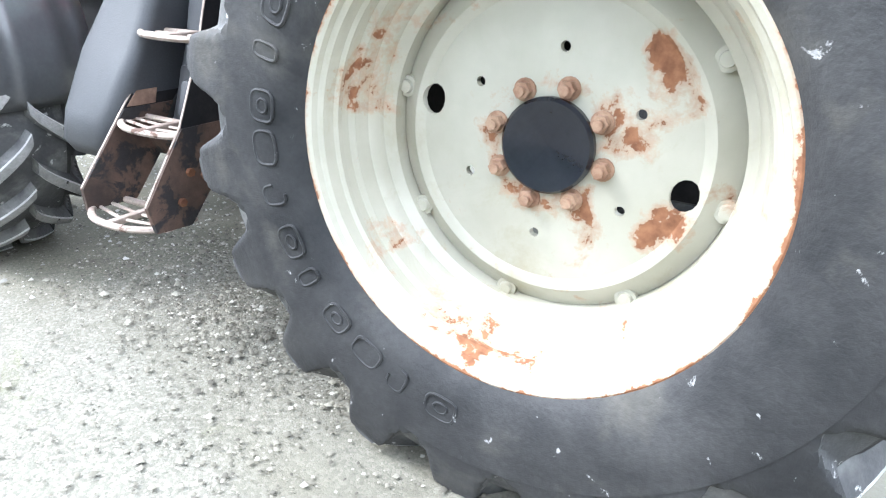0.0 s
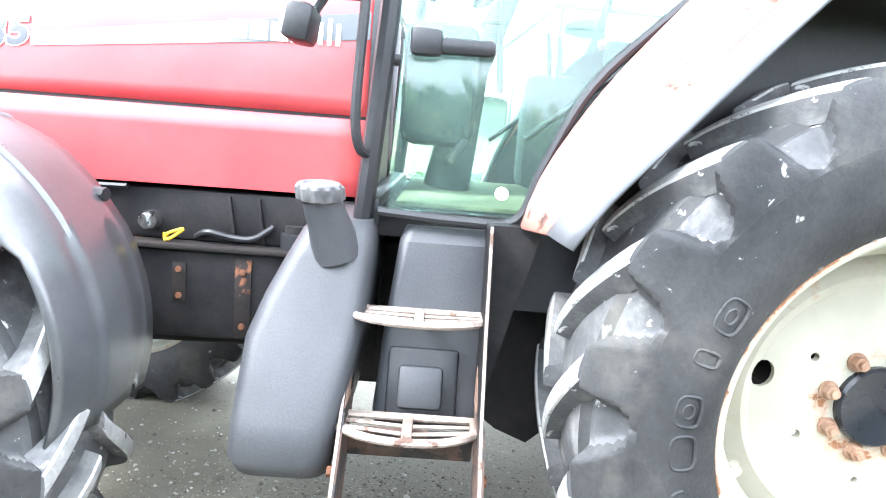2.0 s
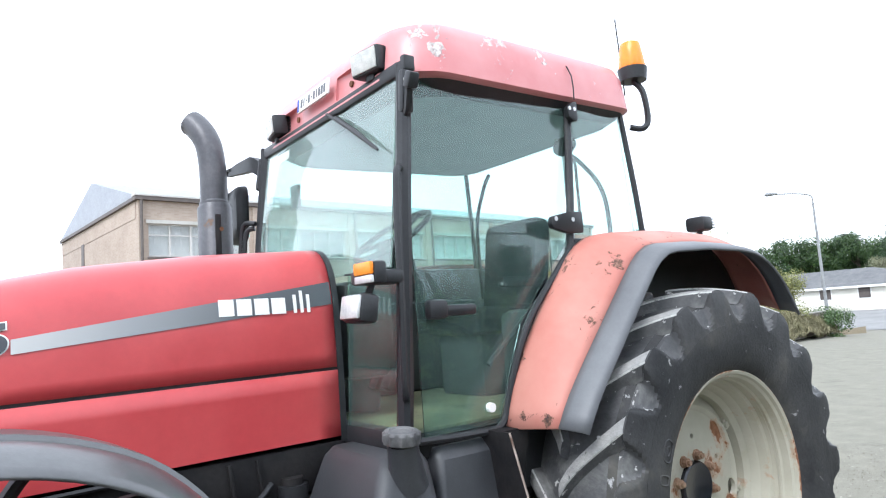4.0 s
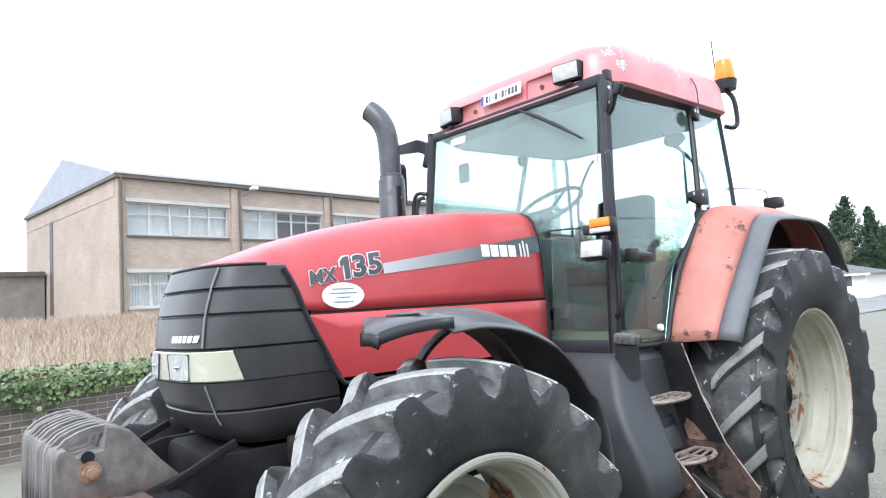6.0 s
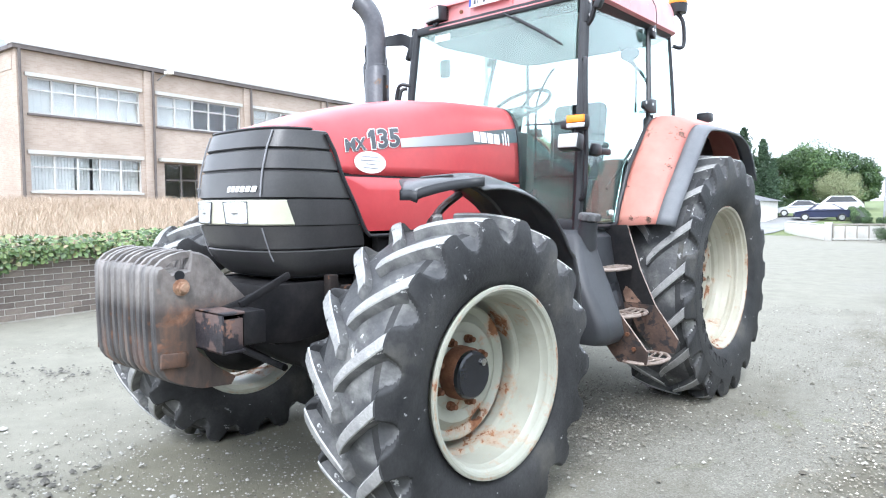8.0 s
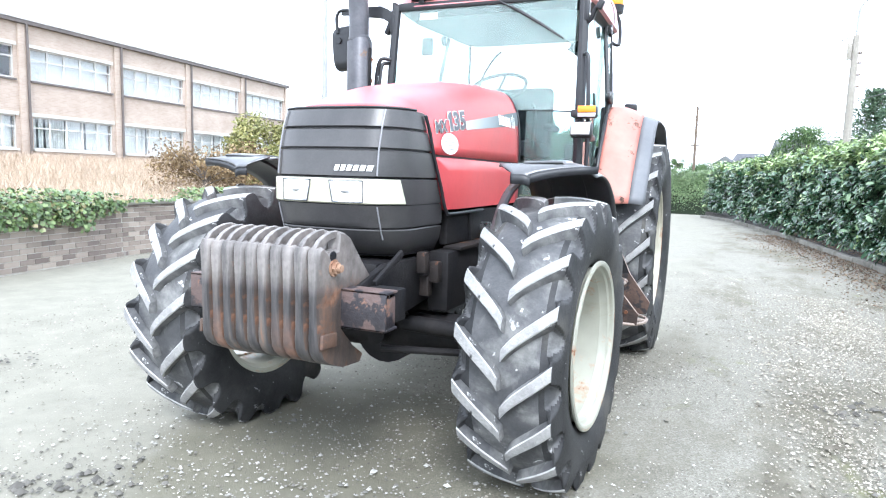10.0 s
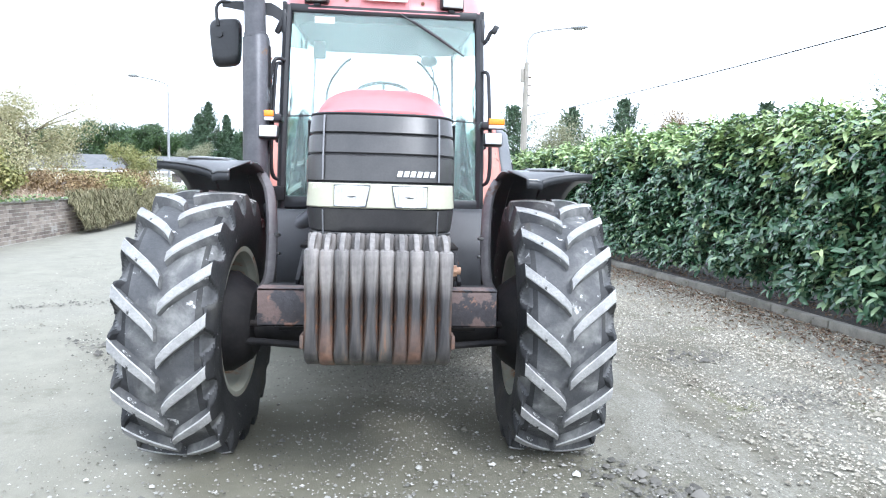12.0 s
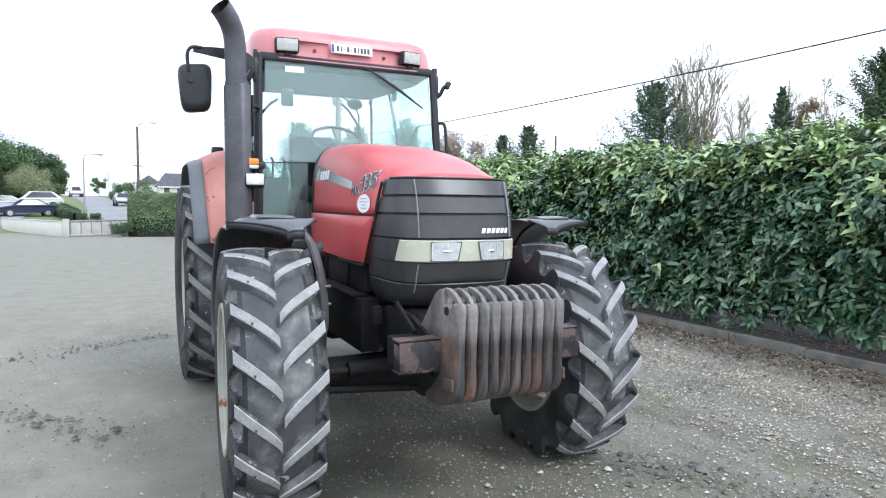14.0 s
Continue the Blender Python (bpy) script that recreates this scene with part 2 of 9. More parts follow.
M_REDFADE = flaked_mat("faded_red_paint", ((0.41, 0.135, 0.105), (0.50, 0.225, 0.18)), ((0.05, 0.03, 0.028), (0.14, 0.07, 0.05), (0.28, 0.15, 0.11)), chips, 22, 0.6, 0.0)
M_RIM = rim_mat("cream_rim_paint", (0.37, 0.355, 0.285), (0.46, 0.445, 0.37), ((0.135, 0.06, 0.17), (0.510, 0.016, 0.25), (0.46, 0.05, 0.04)), ((0.103, 0.259, 0.05, 0.20), (0.203, 0.225, 0.05, 0.28), (0.237, 0.18, 0.06, 0.26), (0.19, 0.044, 0.075, 0.22), (0.178, -0.06, 0.05, 0.16), (0.262, -0.14, 0.085, 0.40), (0.235, -0.185, 0.05, 0.26), (0.382, -0.056, 0.05, 0.18), (0.108, -0.155, 0.06, 0.16), (-0.258, -0.376, 0.08, 0.15), (-0.175, -0.431, 0.09, 0.15), (-0.065, -0.458, 0.10, 0.19), (0.06, -0.455, 0.09, 0.17), (-0.44, 0.03, 0.10, 0.09), (-0.42, 0.22, 0.12, 0.08)), 0.635, 6.0)
M_RIMF = rim_mat("pale_front_rim_paint", (0.30, 0.305, 0.255), (0.38, 0.385, 0.325), ((0.137, 0.03, 0.06), (0.385, 0.010, 0.12), (0.33, 0.03, 0.04)), ((0.252, -0.163, 0.11, 0.26), (0.125, -0.247, 0.12, 0.26), (-0.03, -0.30, 0.10, 0.22), (0.228, 0.172, 0.07, 0.30), (-0.178, -0.235, 0.07, 0.24)), 0.635, 6.0)
M_RUST = surf("rusty_steel", (0.10, 0.045, 0.028), (0.24, 0.11, 0.06), 14, 0.85, 0, 0.5, 90)
M_RUSTDARK = surf("dark_rusted_steel", (0.013, 0.012, 0.013), (0.034, 0.027, 0.024), 5, 0.7, 0, 0.3, 60, spots=((0.19, 0.085, 0.048), 0.60, 6, 0.9), spots2=((0.42, 0.38, 0.35), 0.68, 17, 0.9))


def streaked_iron(name, stops, patch=0.62):
    """Painted cast iron with rust and dirt running down its faces."""
    m, n, l, b = nodes_of(name)
    tc = n.new("ShaderNodeTexCoord")
    oi = n.new("ShaderNodeObjectInfo")
    sh = n.new("ShaderNodeVectorMath")
    sh.operation = "MULTIPLY_ADD"
    sh.inputs[1].default_value = (14, 5, 1.6)
    l.new(tc.outputs["Object"], sh.inputs[0])
    sc = n.new("ShaderNodeMath")
    sc.operation = "MULTIPLY"
    sc.inputs[1].default_value = 40
    l.new(oi.outputs["Random"], sc.inputs[0]), l.new(sc.outputs[0], sh.inputs[2])
    t = n.new("ShaderNodeTexNoise")
    t.inputs["Scale"].default_value, t.inputs["Detail"].default_value, t.inputs["Roughness"].default_value = 1.6, 8, 0.65
    l.new(sh.outputs[0], t.inputs["Vector"])
    base = ramp(n, l, t.outputs["Fac"], stops)
    rust = ramp(n, l, noise_tex(n, l, 7, 8, 0.65, dist=0.4), [(patch, (0, 0, 0)), (patch + 0.08, (0.75, 0.75, 0.75))])
    col = mixc(n, l, rust, base, ramp(n, l, noise_tex(n, l, 40, 4), [(0.3, (0.11, 0.05, 0.03)), (0.7, (0.24, 0.13, 0.08))]))
    # some slabs have a bright rust stain low on the face
    sz = n.new("ShaderNodeSeparateXYZ")
    l.new(tc.outputs["Object"], sz.inputs[0])
    low = ramp(n, l, sz.outputs["Z"], [(0.70, (1, 1, 1)), (0.86, (0, 0, 0))])
    some = ramp(n, l, oi.outputs["Random"], [(0.62, (0, 0, 0)), (0.95, (0.6, 0.6, 0.6))])
    both = n.new("ShaderNodeMath")
    both.operation = "MULTIPLY"
    l.new(low, both.inputs[0]), l.new(some, both.inputs[1])
    blot = n.new("ShaderNodeMath")
    blot.operation = "MULTIPLY"
    l.new(both.outputs[0], blot.inputs[0]), l.new(ramp(n, l, noise_tex(n, l, 12, 6, 0.6), [(0.35, (0.25, 0.25, 0.25)), (0.6, (1, 1, 1))]), blot.inputs[1])
    col = mixc(n, l, blot.outputs[0], col, ramp(n, l, noise_tex(n, l, 50, 4), [(0.3, (0.20, 0.088, 0.048)), (0.7, (0.32, 0.16, 0.10))]))
    # paler chalky grey towards the shoulders
    pale_top = ramp(n, l, sz.outputs["Z"], [(0.93, (0, 0, 0)), (1.07, (0.85, 0.85, 0.85))])
    rb = n.new("ShaderNodeMath")
    rb.operation = "MULTIPLY"
    l.new(pale_top, rb.inputs[0]), l.new(ramp(n, l, t.outputs["Fac"], [(0.30, (0.35, 0.35, 0.35)), (0.60, (1, 1, 1))]), rb.inputs[1])
    col = mixc(n, l, rb.outputs[0], col, ramp(n, l, noise_tex(n, l, 30, 5), [(0.3, (0.17, 0.155, 0.145)), (0.7, (0.27, 0.25, 0.235))]))
    l.new(col, b.inputs["Base Color"])
    l.new(ramp(n, l, rust, [(0, (0.5, 0.5, 0.5)), (1, (0.9, 0.9, 0.9))]), b.inputs["Roughness"])
    bp = n.new("ShaderNodeBump")
    bp.inputs["Strength"].default_value, bp.inputs["Distance"].default_value = 0.3, 0.006
    l.new(noise_tex(n, l, 60, 5, 0.65), bp.inputs["Height"]), l.new(bp.outputs["Normal"], b.inputs["Normal"])
    return m


M_WEIGHT = streaked_iron("cast_iron_weight", [(0.34, (0.026, 0.025, 0.027)), (0.50, (0.062, 0.058, 0.058)), (0.62, (0.105, 0.090, 0.080)), (0.72, (0.20, 0.11, 0.07))], 0.66)
M_WEIGHTSIDE = streaked_iron("rusted_iron_cheek", [(0.32, (0.036, 0.033, 0.033)), (0.50, (0.075, 0.058, 0.050)), (0.62, (0.13, 0.080, 0.056)), (0.72, (0.23, 0.11, 0.06))], 0.57)
M_CHIPPED = surf("chipped_dark_paint", (0.085, 0.056, 0.050), (0.135, 0.092, 0.082), 5, 0.6, 0, 0.3, 60, spots=((0.030, 0.027, 0.032), 0.50, 8, 0.45), spots2=((0.20, 0.115, 0.085), 0.60, 13, 0.9))
M_STEP = surf("worn_step_steel", (0.26, 0.20, 0.165), (0.46, 0.39, 0.34), 12, 0.55, 0.3, 0.3, 80, spots=((0.13, 0.078, 0.058), 0.56, 12, 0.9, 0.08))
M_STAY = surf("worn_grey_steel", (0.085, 0.08, 0.085), (0.17, 0.16, 0.165), 8, 0.5, 0, 0.2, 60, spots=((0.12, 0.075, 0.055), 0.62, 9, 0.9))
M_CHROME = surf("bright_steel", (0.55, 0.55, 0.55), (0.7, 0.7, 0.7), 20, 0.3, 1.0, 0.1, 80)
M_EXH = surf("exhaust_steel", (0.065, 0.066, 0.075), (0.12, 0.12, 0.13), 5, 0.42, 0.25, 0.15, 50, spots=((0.16, 0.11, 0.08), 0.66, 6, 0.85))
M_HEADBAND = surf("cream_lamp_panel", (0.45, 0.44, 0.335), (0.52, 0.51, 0.40), 6, 0.25, 0, 0.0, 40, fine=0.05)
M_LENS = surf("lamp_lens", (0.52, 0.53, 0.53), (0.74, 0.75, 0.74), 22, 0.10, 0.2, 0.15, 140, fine=0.3)
M_RUSTPLATE = surf("rusted_step_bracket", (0.034, 0.022, 0.018), (0.125, 0.074, 0.054), 7, 0.75, 0, 0.35, 60, spots=((0.020, 0.018, 0.019), 0.50, 11, 0.7, 0.05))
M_TANRUST = surf("flaking_tan_rust", (0.17, 0.10, 0.070), (0.32, 0.205, 0.15), 16, 0.9, 0, 0.4, 70, spots=((0.05, 0.035, 0.03), 0.62, 20, 0.9))
M_LAMP = surf("work_lamp_glass", (0.46, 0.47, 0.44), (0.60, 0.61, 0.57), 30, 0.18, 0.0, 0.5, 140, fine=0.25)
M_WHITE = surf("white_print", (0.78, 0.78, 0.76), (0.84, 0.84, 0.82), 9, 0.5, 0, 0, 40, fine=0.08)
M_PLATEBLUE = surf("blue_plate_band", (0.03, 0.07, 0.35), (0.04, 0.09, 0.42), 9, 0.5, 0, 0, 40, fine=0.1)
M_DECALGREY = surf("dark_grey_print", (0.05, 0.055, 0.065), (0.08, 0.085, 0.095), 9, 0.4, 0, 0, 40, fine=0.1)
M_PRINT = surf("grey_small_print", (0.22, 0.22, 0.25), (0.30, 0.30, 0.33), 9, 0.5, 0, 0, 40, fine=0.1)
M_TRIM = surf("pale_grey_trim", (0.17, 0.17, 0.18), (0.25, 0.25, 0.26), 9, 0.4, 0, 0, 40, fine=0.1)
M_ORANGE = surf("orange_lens", (0.85, 0.22, 0.015), (0.95, 0.30, 0.02), 12, 0.2, 0, 0.2, 90, fine=0.1)
M_YELLOW = surf("yellow_plastic", (0.75, 0.48, 0.03), (0.8, 0.55, 0.04), 12, 0.45, 0, 0.0, 90)
M_SEAT = surf("dark_seat_fabric", (0.02, 0.022, 0.026), (0.045, 0.048, 0.055), 12, 0.9, 0, 0.3, 200)
M_INTERIOR = surf("grey_cab_plastic", (0.03, 0.036, 0.036), (0.06, 0.068, 0.068), 5, 0.6, 0, 0.1, 100)
M_HUBCAP = surf("glossy_black_cap", (0.012, 0.014, 0.020), (0.022, 0.024, 0.030), 5, 0.22, 0, 0.03, 60, rvar=0.06)
M_CAP = surf("dusty_grey_cap", (0.06, 0.06, 0.065), (0.17, 0.17, 0.17), 14, 0.7, 0, 0.1, 80)
M_NUT = surf("pale_rusted_nut", (0.24, 0.12, 0.07), (0.46, 0.31, 0.21), 20, 0.8, 0, 0.4, 90)
M_LINING = surf("grey_head_lining", (0.34, 0.355, 0.365), (0.42, 0.435, 0.445), 5, 0.9, 0, 0, 100, fine=0.1)
M_MATDIRT = surf("dusty_cab_floor", (0.10, 0.10, 0.06), (0.20, 0.19, 0.11), 8, 0.9, 0, 0.4, 60)


def dust_glare_glass(name, tint, lo=0.05, hi=0.13):
    """Tinted glass under a thin uneven pale film: dust, with sky glare put into its colour."""
    m, n, l, b = nodes_of(name)
    b.inputs["Base Color"].default_value = (*tint, 1)
    b.inputs["Transmission Weight"].default_value = 1
    b.inputs["Roughness"].default_value = 0.0
    b.inputs["IOR"].default_value = 1.45
    d = n.new("ShaderNodeBsdfDiffuse")
    d.inputs["Color"].default_value = (0.52, 0.68, 0.64, 1)
    f = ramp(n, l, noise_tex(n, l, 2.2, 7, 0.68, dist=0.8), [(0.30, (lo, lo, lo)), (0.72, (hi, hi, hi))])
    mx = n.new("ShaderNodeMixShader")
    l.new(f, mx.inputs["Fac"]), l.new(b.outputs[0], mx.inputs[1]), l.new(d.outputs[0], mx.inputs[2])
    l.new(mx.outputs[0], n["Material Output"].inputs["Surface"])
    return m


M_GLASS = dust_glare_glass("tinted_cab_glass", (0.66, 0.90, 0.84), 0.008, 0.045)
# the stronger pale film here also stands in for reflected sky
M_SCREEN = dust_glare_glass("windscreen_dust_glare", (0.86, 0.95, 0.935), 0.08, 0.20)
M_REARGLASS = dust_glare_glass("pale_rear_glass", (0.88, 0.95, 0.94), 0.02, 0.06)
M_WINGLASS = glass_mat("window_glass", (0.93, 0.96, 0.96))
M_MIRROR = surf("mirror_glass", (0.85, 0.86, 0.87), (0.88, 0.89, 0.9), 3, 0.03, 1.0, 0, 40, rvar=0, fine=0.0)


# dull dirt-covered surfaces reflect little
for mat_, level in ((M_RUBBER, 0.26), (M_TREADBASE, 0.4), (M_TREAD, 0.2), (M_BLACKMATT, 0.18), (M_RUSTDARK, 0.22), (M_SEAT, 0.15), (M_RUST, 0.2), (M_WEIGHT, 0.4), (M_WEIGHTSIDE, 0.25), (M_INTERIOR, 0.3), (M_BLACK, 0.38), (M_GUARD, 1.0)):
    mat_.node_tree.nodes["Principled BSDF"].inputs["Specular IOR Level"].default_value = level


# ---- mesh helpers ----
def finish(bm, name, mat, smooth=35, mats=None):
    me = bpy.data.meshes.new(name)
    bmesh.ops.recalc_face_normals(bm, faces=bm.faces)
    bm.to_mesh(me)
    bm.free()
    for m in (mats or [mat]):
        me.materials.append(m)
    if smooth:
        me.polygons.foreach_set("use_smooth", [True] * len(me.polygons))
        me.set_sharp_from_angle(angle=radians(smooth))
    return me


def part(name, bm, mat, parent, label="", smooth=35, mats=None):
    ob = new(name, finish(bm, name, mat, smooth, mats))
    ob.parent = parent
    if label:
        tagged(ob, label)
    return ob


def thing(name, label, category, group="", at=None, kind=""):
    ob = new(name)
    if at is not None:
        ob.matrix_world = at
    return tagged(ob, label, category, group, kind)


def structure(name, bm, mat, label="", category="", smooth=35, kind="structure"):
    return tagged(new(name, finish(bm, name, mat, smooth)), label, category, "", kind)


def add_box(bm, c, s, bevel=0.0, m=None, seg=2):
    r = bmesh.ops.create_cube(bm, size=1.0)
    vs = r["verts"]
    for v in vs:
        v.co = Vector((v.co.x * s[0], v.co.y * s[1], v.co.z * s[2]))
    if bevel:
        es = list({e for v in vs for e in v.link_edges})
        g = bmesh.ops.bevel(bm, geom=es, offset=bevel, segments=seg, profile=0.5, affect="EDGES")
        vs = list({v for f in g["faces"] for v in f.verts} | {v for v in vs if v.is_valid})
    t = Matrix.Translation(c) @ (m or Matrix())
    for v in vs:
        v.co = t @ v.co
    return vs


def box(c, s, bevel=0.0, m=None, seg=2):
    bm = bmesh.new()
    add_box(bm, c, s, bevel, m, seg)
    return bm


def add_loft(bm, rings, closed=True, cap=True, mi=0):
    rows = [[bm.verts.new(p) for p in r] for r in rings]
    k = len(rows[0])
    for a, b in zip(rows, rows[1:]):
        for i in range(k if closed else k - 1):
            j = (i + 1) % k
            f = bm.faces.new((a[i], a[j], b[j], b[i]))
            f.material_index = mi
    if cap and closed:
        bm.faces.new(rows[0])
        bm.faces.new(rows[-1])
    return rows


def loft(rings, closed=True, cap=True):
    bm = bmesh.new()
    add_loft(bm, rings, closed, cap)
    return bm


def smooth_path(pts, k=6):
    pts = [Vector(p) for p in pts]
    out = []
    for i in range(len(pts) - 1):
        p0, p1, p2, p3 = pts[max(i - 1, 0)], pts[i], pts[i + 1], pts[min(i + 2, len(pts) - 1)]
        for j in range(k):
            t = j / k
            out.append(0.5 * ((2 * p1) + (p2 - p0) * t + (2 * p0 - 5 * p1 + 4 * p2 - p3) * t * t + (3 * p1 - p0 - 3 * p2 + p3) * t ** 3))
    return out + [pts[-1]]


def add_tube(bm, pts, r, seg=10, cap=True, flat=1.0):
    pts = [Vector(p) for p in pts]
    rs = r if isinstance(r, (list, tuple)) else [r] * len(pts)
    up, rings = None, []
    for i, p in enumerate(pts):
        d = (pts[min(i + 1, len(pts) - 1)] - pts[max(i - 1, 0)]).normalized()
        if up is None:
            up = Vector((0, 0, 1)) if abs(d.z) < 0.9 else Vector((1, 0, 0))
        side = d.cross(up).normalized()
        up = side.cross(d).normalized()
        rings.append([p + (side * math.cos(a) * flat + up * math.sin(a)) * rs[i] for a in [2 * math.pi * k / seg for k in range(seg)]])
    add_loft(bm, rings, True, cap)


def tube(pts, r, seg=10, cap=True, flat=1.0):
    bm = bmesh.new()
    add_tube(bm, pts, r, seg, cap, flat)
    return bm


def add_cyl(bm, a, b, r, seg=16, r2=None):
    add_tube(bm, [a, b], [r, r if r2 is None else r2], seg)


def cyl(a, b, r, seg=16, r2=None):
    bm = bmesh.new()
    add_cyl(bm, a, b, r, seg, r2)
    return bm


def add_revolve(bm, prof, seg=48, closed=False, mi=0):
    """prof: (o, r) pairs turned round the x axis; o runs along it."""
    rings = [[(o, -r * math.cos(a), r * math.sin(a)) for o, r in prof] for a in [2 * math.pi * k / seg for k in range(seg)]]
    rows = [[bm.verts.new(p) for p in r] for r in rings]
    k = len(prof)
    for i in range(seg):
        a, b = rows[i], rows[(i + 1) % seg]
        for j in range(k if closed else k - 1):
            f = bm.faces.new((a[j], a[(j + 1) % k], b[(j + 1) % k], b[j]))
            f.material_index = mi


def revolve(prof, seg=48, closed=False):
    bm = bmesh.new()
    add_revolve(bm, prof, seg, closed)
    return bm


def plate(outline, axis, at, thick, bevel=0.0):
    """A flat plate: a 2D outline extruded along an axis ('x', 'y' or 'z') from at to at + thick."""
    def place(u, v, d):
        return {"x": (d, u, v), "y": (u, d, v), "z": (u, v, d)}[axis]
    bm = bmesh.new()
    lo = [bm.verts.new(place(u, v, at)) for u, v in outline]
    hi = [bm.verts.new(place(u, v, at + thick)) for u, v in outline]
    bm.faces.new(lo), bm.faces.new(hi)
    k = len(outline)
    for i in range(k):
        bm.faces.new((lo[i], lo[(i + 1) % k], hi[(i + 1) % k], hi[i]))
    if bevel:
        bmesh.ops.bevel(bm, geom=bm.edges[:], offset=bevel, segments=2, profile=0.5, affect="EDGES")
    return bm


def pane(corners, thick):
    """A sheet of glass between 3D corners, thickened along its normal."""
    bm = bmesh.new()
    c = [Vector(p) for p in corners]
    n = (c[1] - c[0]).cross(c[2] - c[0]).normalized() * thick
    lo, hi = [bm.verts.new(p) for p in c], [bm.verts.new(p + n) for p in c]
    bm.faces.new(lo), bm.faces.new(hi)
    k = len(c)
    for i in range(k):
        bm.faces.new((lo[i], lo[(i + 1) % k], hi[(i + 1) % k], hi[i]))
    return bm


def bored(bm, cutter, name):
    """bm with the cutter's volume taken away, as a new bmesh."""
    bmesh.ops.recalc_face_normals(bm, faces=bm.faces)
    bmesh.ops.recalc_face_normals(cutter, faces=cutter.faces)
    a, b = bpy.data.meshes.new(name), bpy.data.meshes.new(name)
    bm.to_mesh(a), cutter.to_mesh(b)
    bm.free(), cutter.free()
    oa, ob = new(name, a), new(name, b)
    mod = oa.modifiers.new("bore", "BOOLEAN")
    mod.operation, mod.object, mod.solver = "DIFFERENCE", ob, "EXACT"
    dg = bpy.context.evaluated_depsgraph_get()
    dg.update()
    out = bmesh.new()
    out.from_mesh(oa.evaluated_get(dg).to_mesh())
    bpy.data.objects.remove(oa), bpy.data.objects.remove(ob)
    return out


def lettering(text, size, shear=0.0, fat=0.03):
    """The built-in font as flat outlines: a list of (2D points, triangles)."""
    cu = bpy.data.curves.new("lettering", "FONT")
    cu.body, cu.size, cu.shear, cu.offset = text, size, shear, size * fat
    ob = new("lettering", cu)
    dg = bpy.context.evaluated_depsgraph_get()
    dg.update()
    me = ob.evaluated_get(dg).to_mesh()
    pts = [(v.co.x, v.co.y) for v in me.vertices]
    polys = [tuple(p.vertices) for p in me.polygons]
    bpy.data.objects.remove(ob)
    return pts, polys


def letters_on(text, size, place, shear=0.0, fat=0.03):
    base, _ = lettering(text, size, shear, 0.03)
    x0, x1 = min(p[0] for p in base), max(p[0] for p in base)
    y0, y1 = min(p[1] for p in base), max(p[1] for p in base)
    pts, polys = lettering(text, size, shear, fat)
    pts = [((u - x0) / (x1 - x0), (v - y0) / (y1 - y0)) for u, v in pts]
    bm = bmesh.new()
    vs = [bm.verts.new(place(u, v)) for u, v in pts]
    for p in polys:
        try:
            bm.faces.new([vs[i] for i in p])
        except ValueError:
            pass
    return bm


def interp(table, x):
    t = np.array(table)
    return float(np.interp(x, t[:, 0], t[:, 1]))


def cloud_of(name, verts, faces, mat):
    me = bpy.data.meshes.new(name)
    me.from_pydata(verts, [], faces)
    me.materials.append(mat)
    return me


def leaf_cloud(name, pos, nrm, size, mat, rng, slim=0.42, jitter=0.7, droop=0.0, along=None, plain=False):
    """Many folded leaves at pos, facing roughly nrm, pointing at random or along given directions; far ones are plain folded lozenges."""
    k = len(pos)
    n = nrm + rng.normal(0, jitter, (k, 3))
    n /= np.linalg.norm(n, axis=1)[:, None] + 1e-9
    d = rng.normal(0, 1, (k, 3)) if along is None else along + rng.normal(0, 0.18, (k, 3))
    d[:, 2] -= droop
    d -= (d * n).sum(1)[:, None] * n
    d /= np.linalg.norm(d, axis=1)[:, None] + 1e-9
    s = np.cross(n, d)
    L = (size * rng.uniform(0.65, 1.25, k))[:, None]
    a, e = pos - d * L * 0.5, pos + d * L * 0.5 - n * L * 0.10
    fold = n * L * slim * 0.16
    if plain:
        w = s * L * slim * 0.5
        parts, tri = [a, pos + w + fold, e, pos - w + fold], [[0, 2, 1], [0, 3, 2]]
    else:
        m1, m2 = pos - d * L * 0.18, pos + d * L * 0.20
        w1, w2 = s * L * slim * 0.46, s * L * slim * 0.42
        parts = [a, m1 + w1 + fold, m1, m1 - w1 + fold, m2 + w2 + fold, m2, m2 - w2 + fold, e]
        tri = [[0, 2, 1], [0, 3, 2], [1, 2, 5], [1, 5, 4], [2, 3, 6], [2, 6, 5], [4, 5, 7], [5, 6, 7]]
    verts = np.stack(parts, 1).reshape(-1, 3)
    f = (np.array(tri)[None] + (np.arange(k) * len(parts))[:, None, None]).reshape(-1, 3)
    me = bpy.data.meshes.new(name)
    me.vertices.add(len(verts)), me.loops.add(len(f) * 3), me.polygons.add(len(f))
    me.vertices.foreach_set("co", verts.ravel())
    me.loops.foreach_set("vertex_index", f.ravel().astype(np.int32))
    me.polygons.foreach_set("loop_start", (np.arange(len(f)) * 3).astype(np.int32))
    me.update(calc_edges=True)
    me.materials.append(mat)
    return me

# ---- tractor: faces -y, its left side is +x, rear axle over the origin ----
tractor = thing("tractor", "red and black farm tractor parked on gravel, worn and rusty", "tractor")

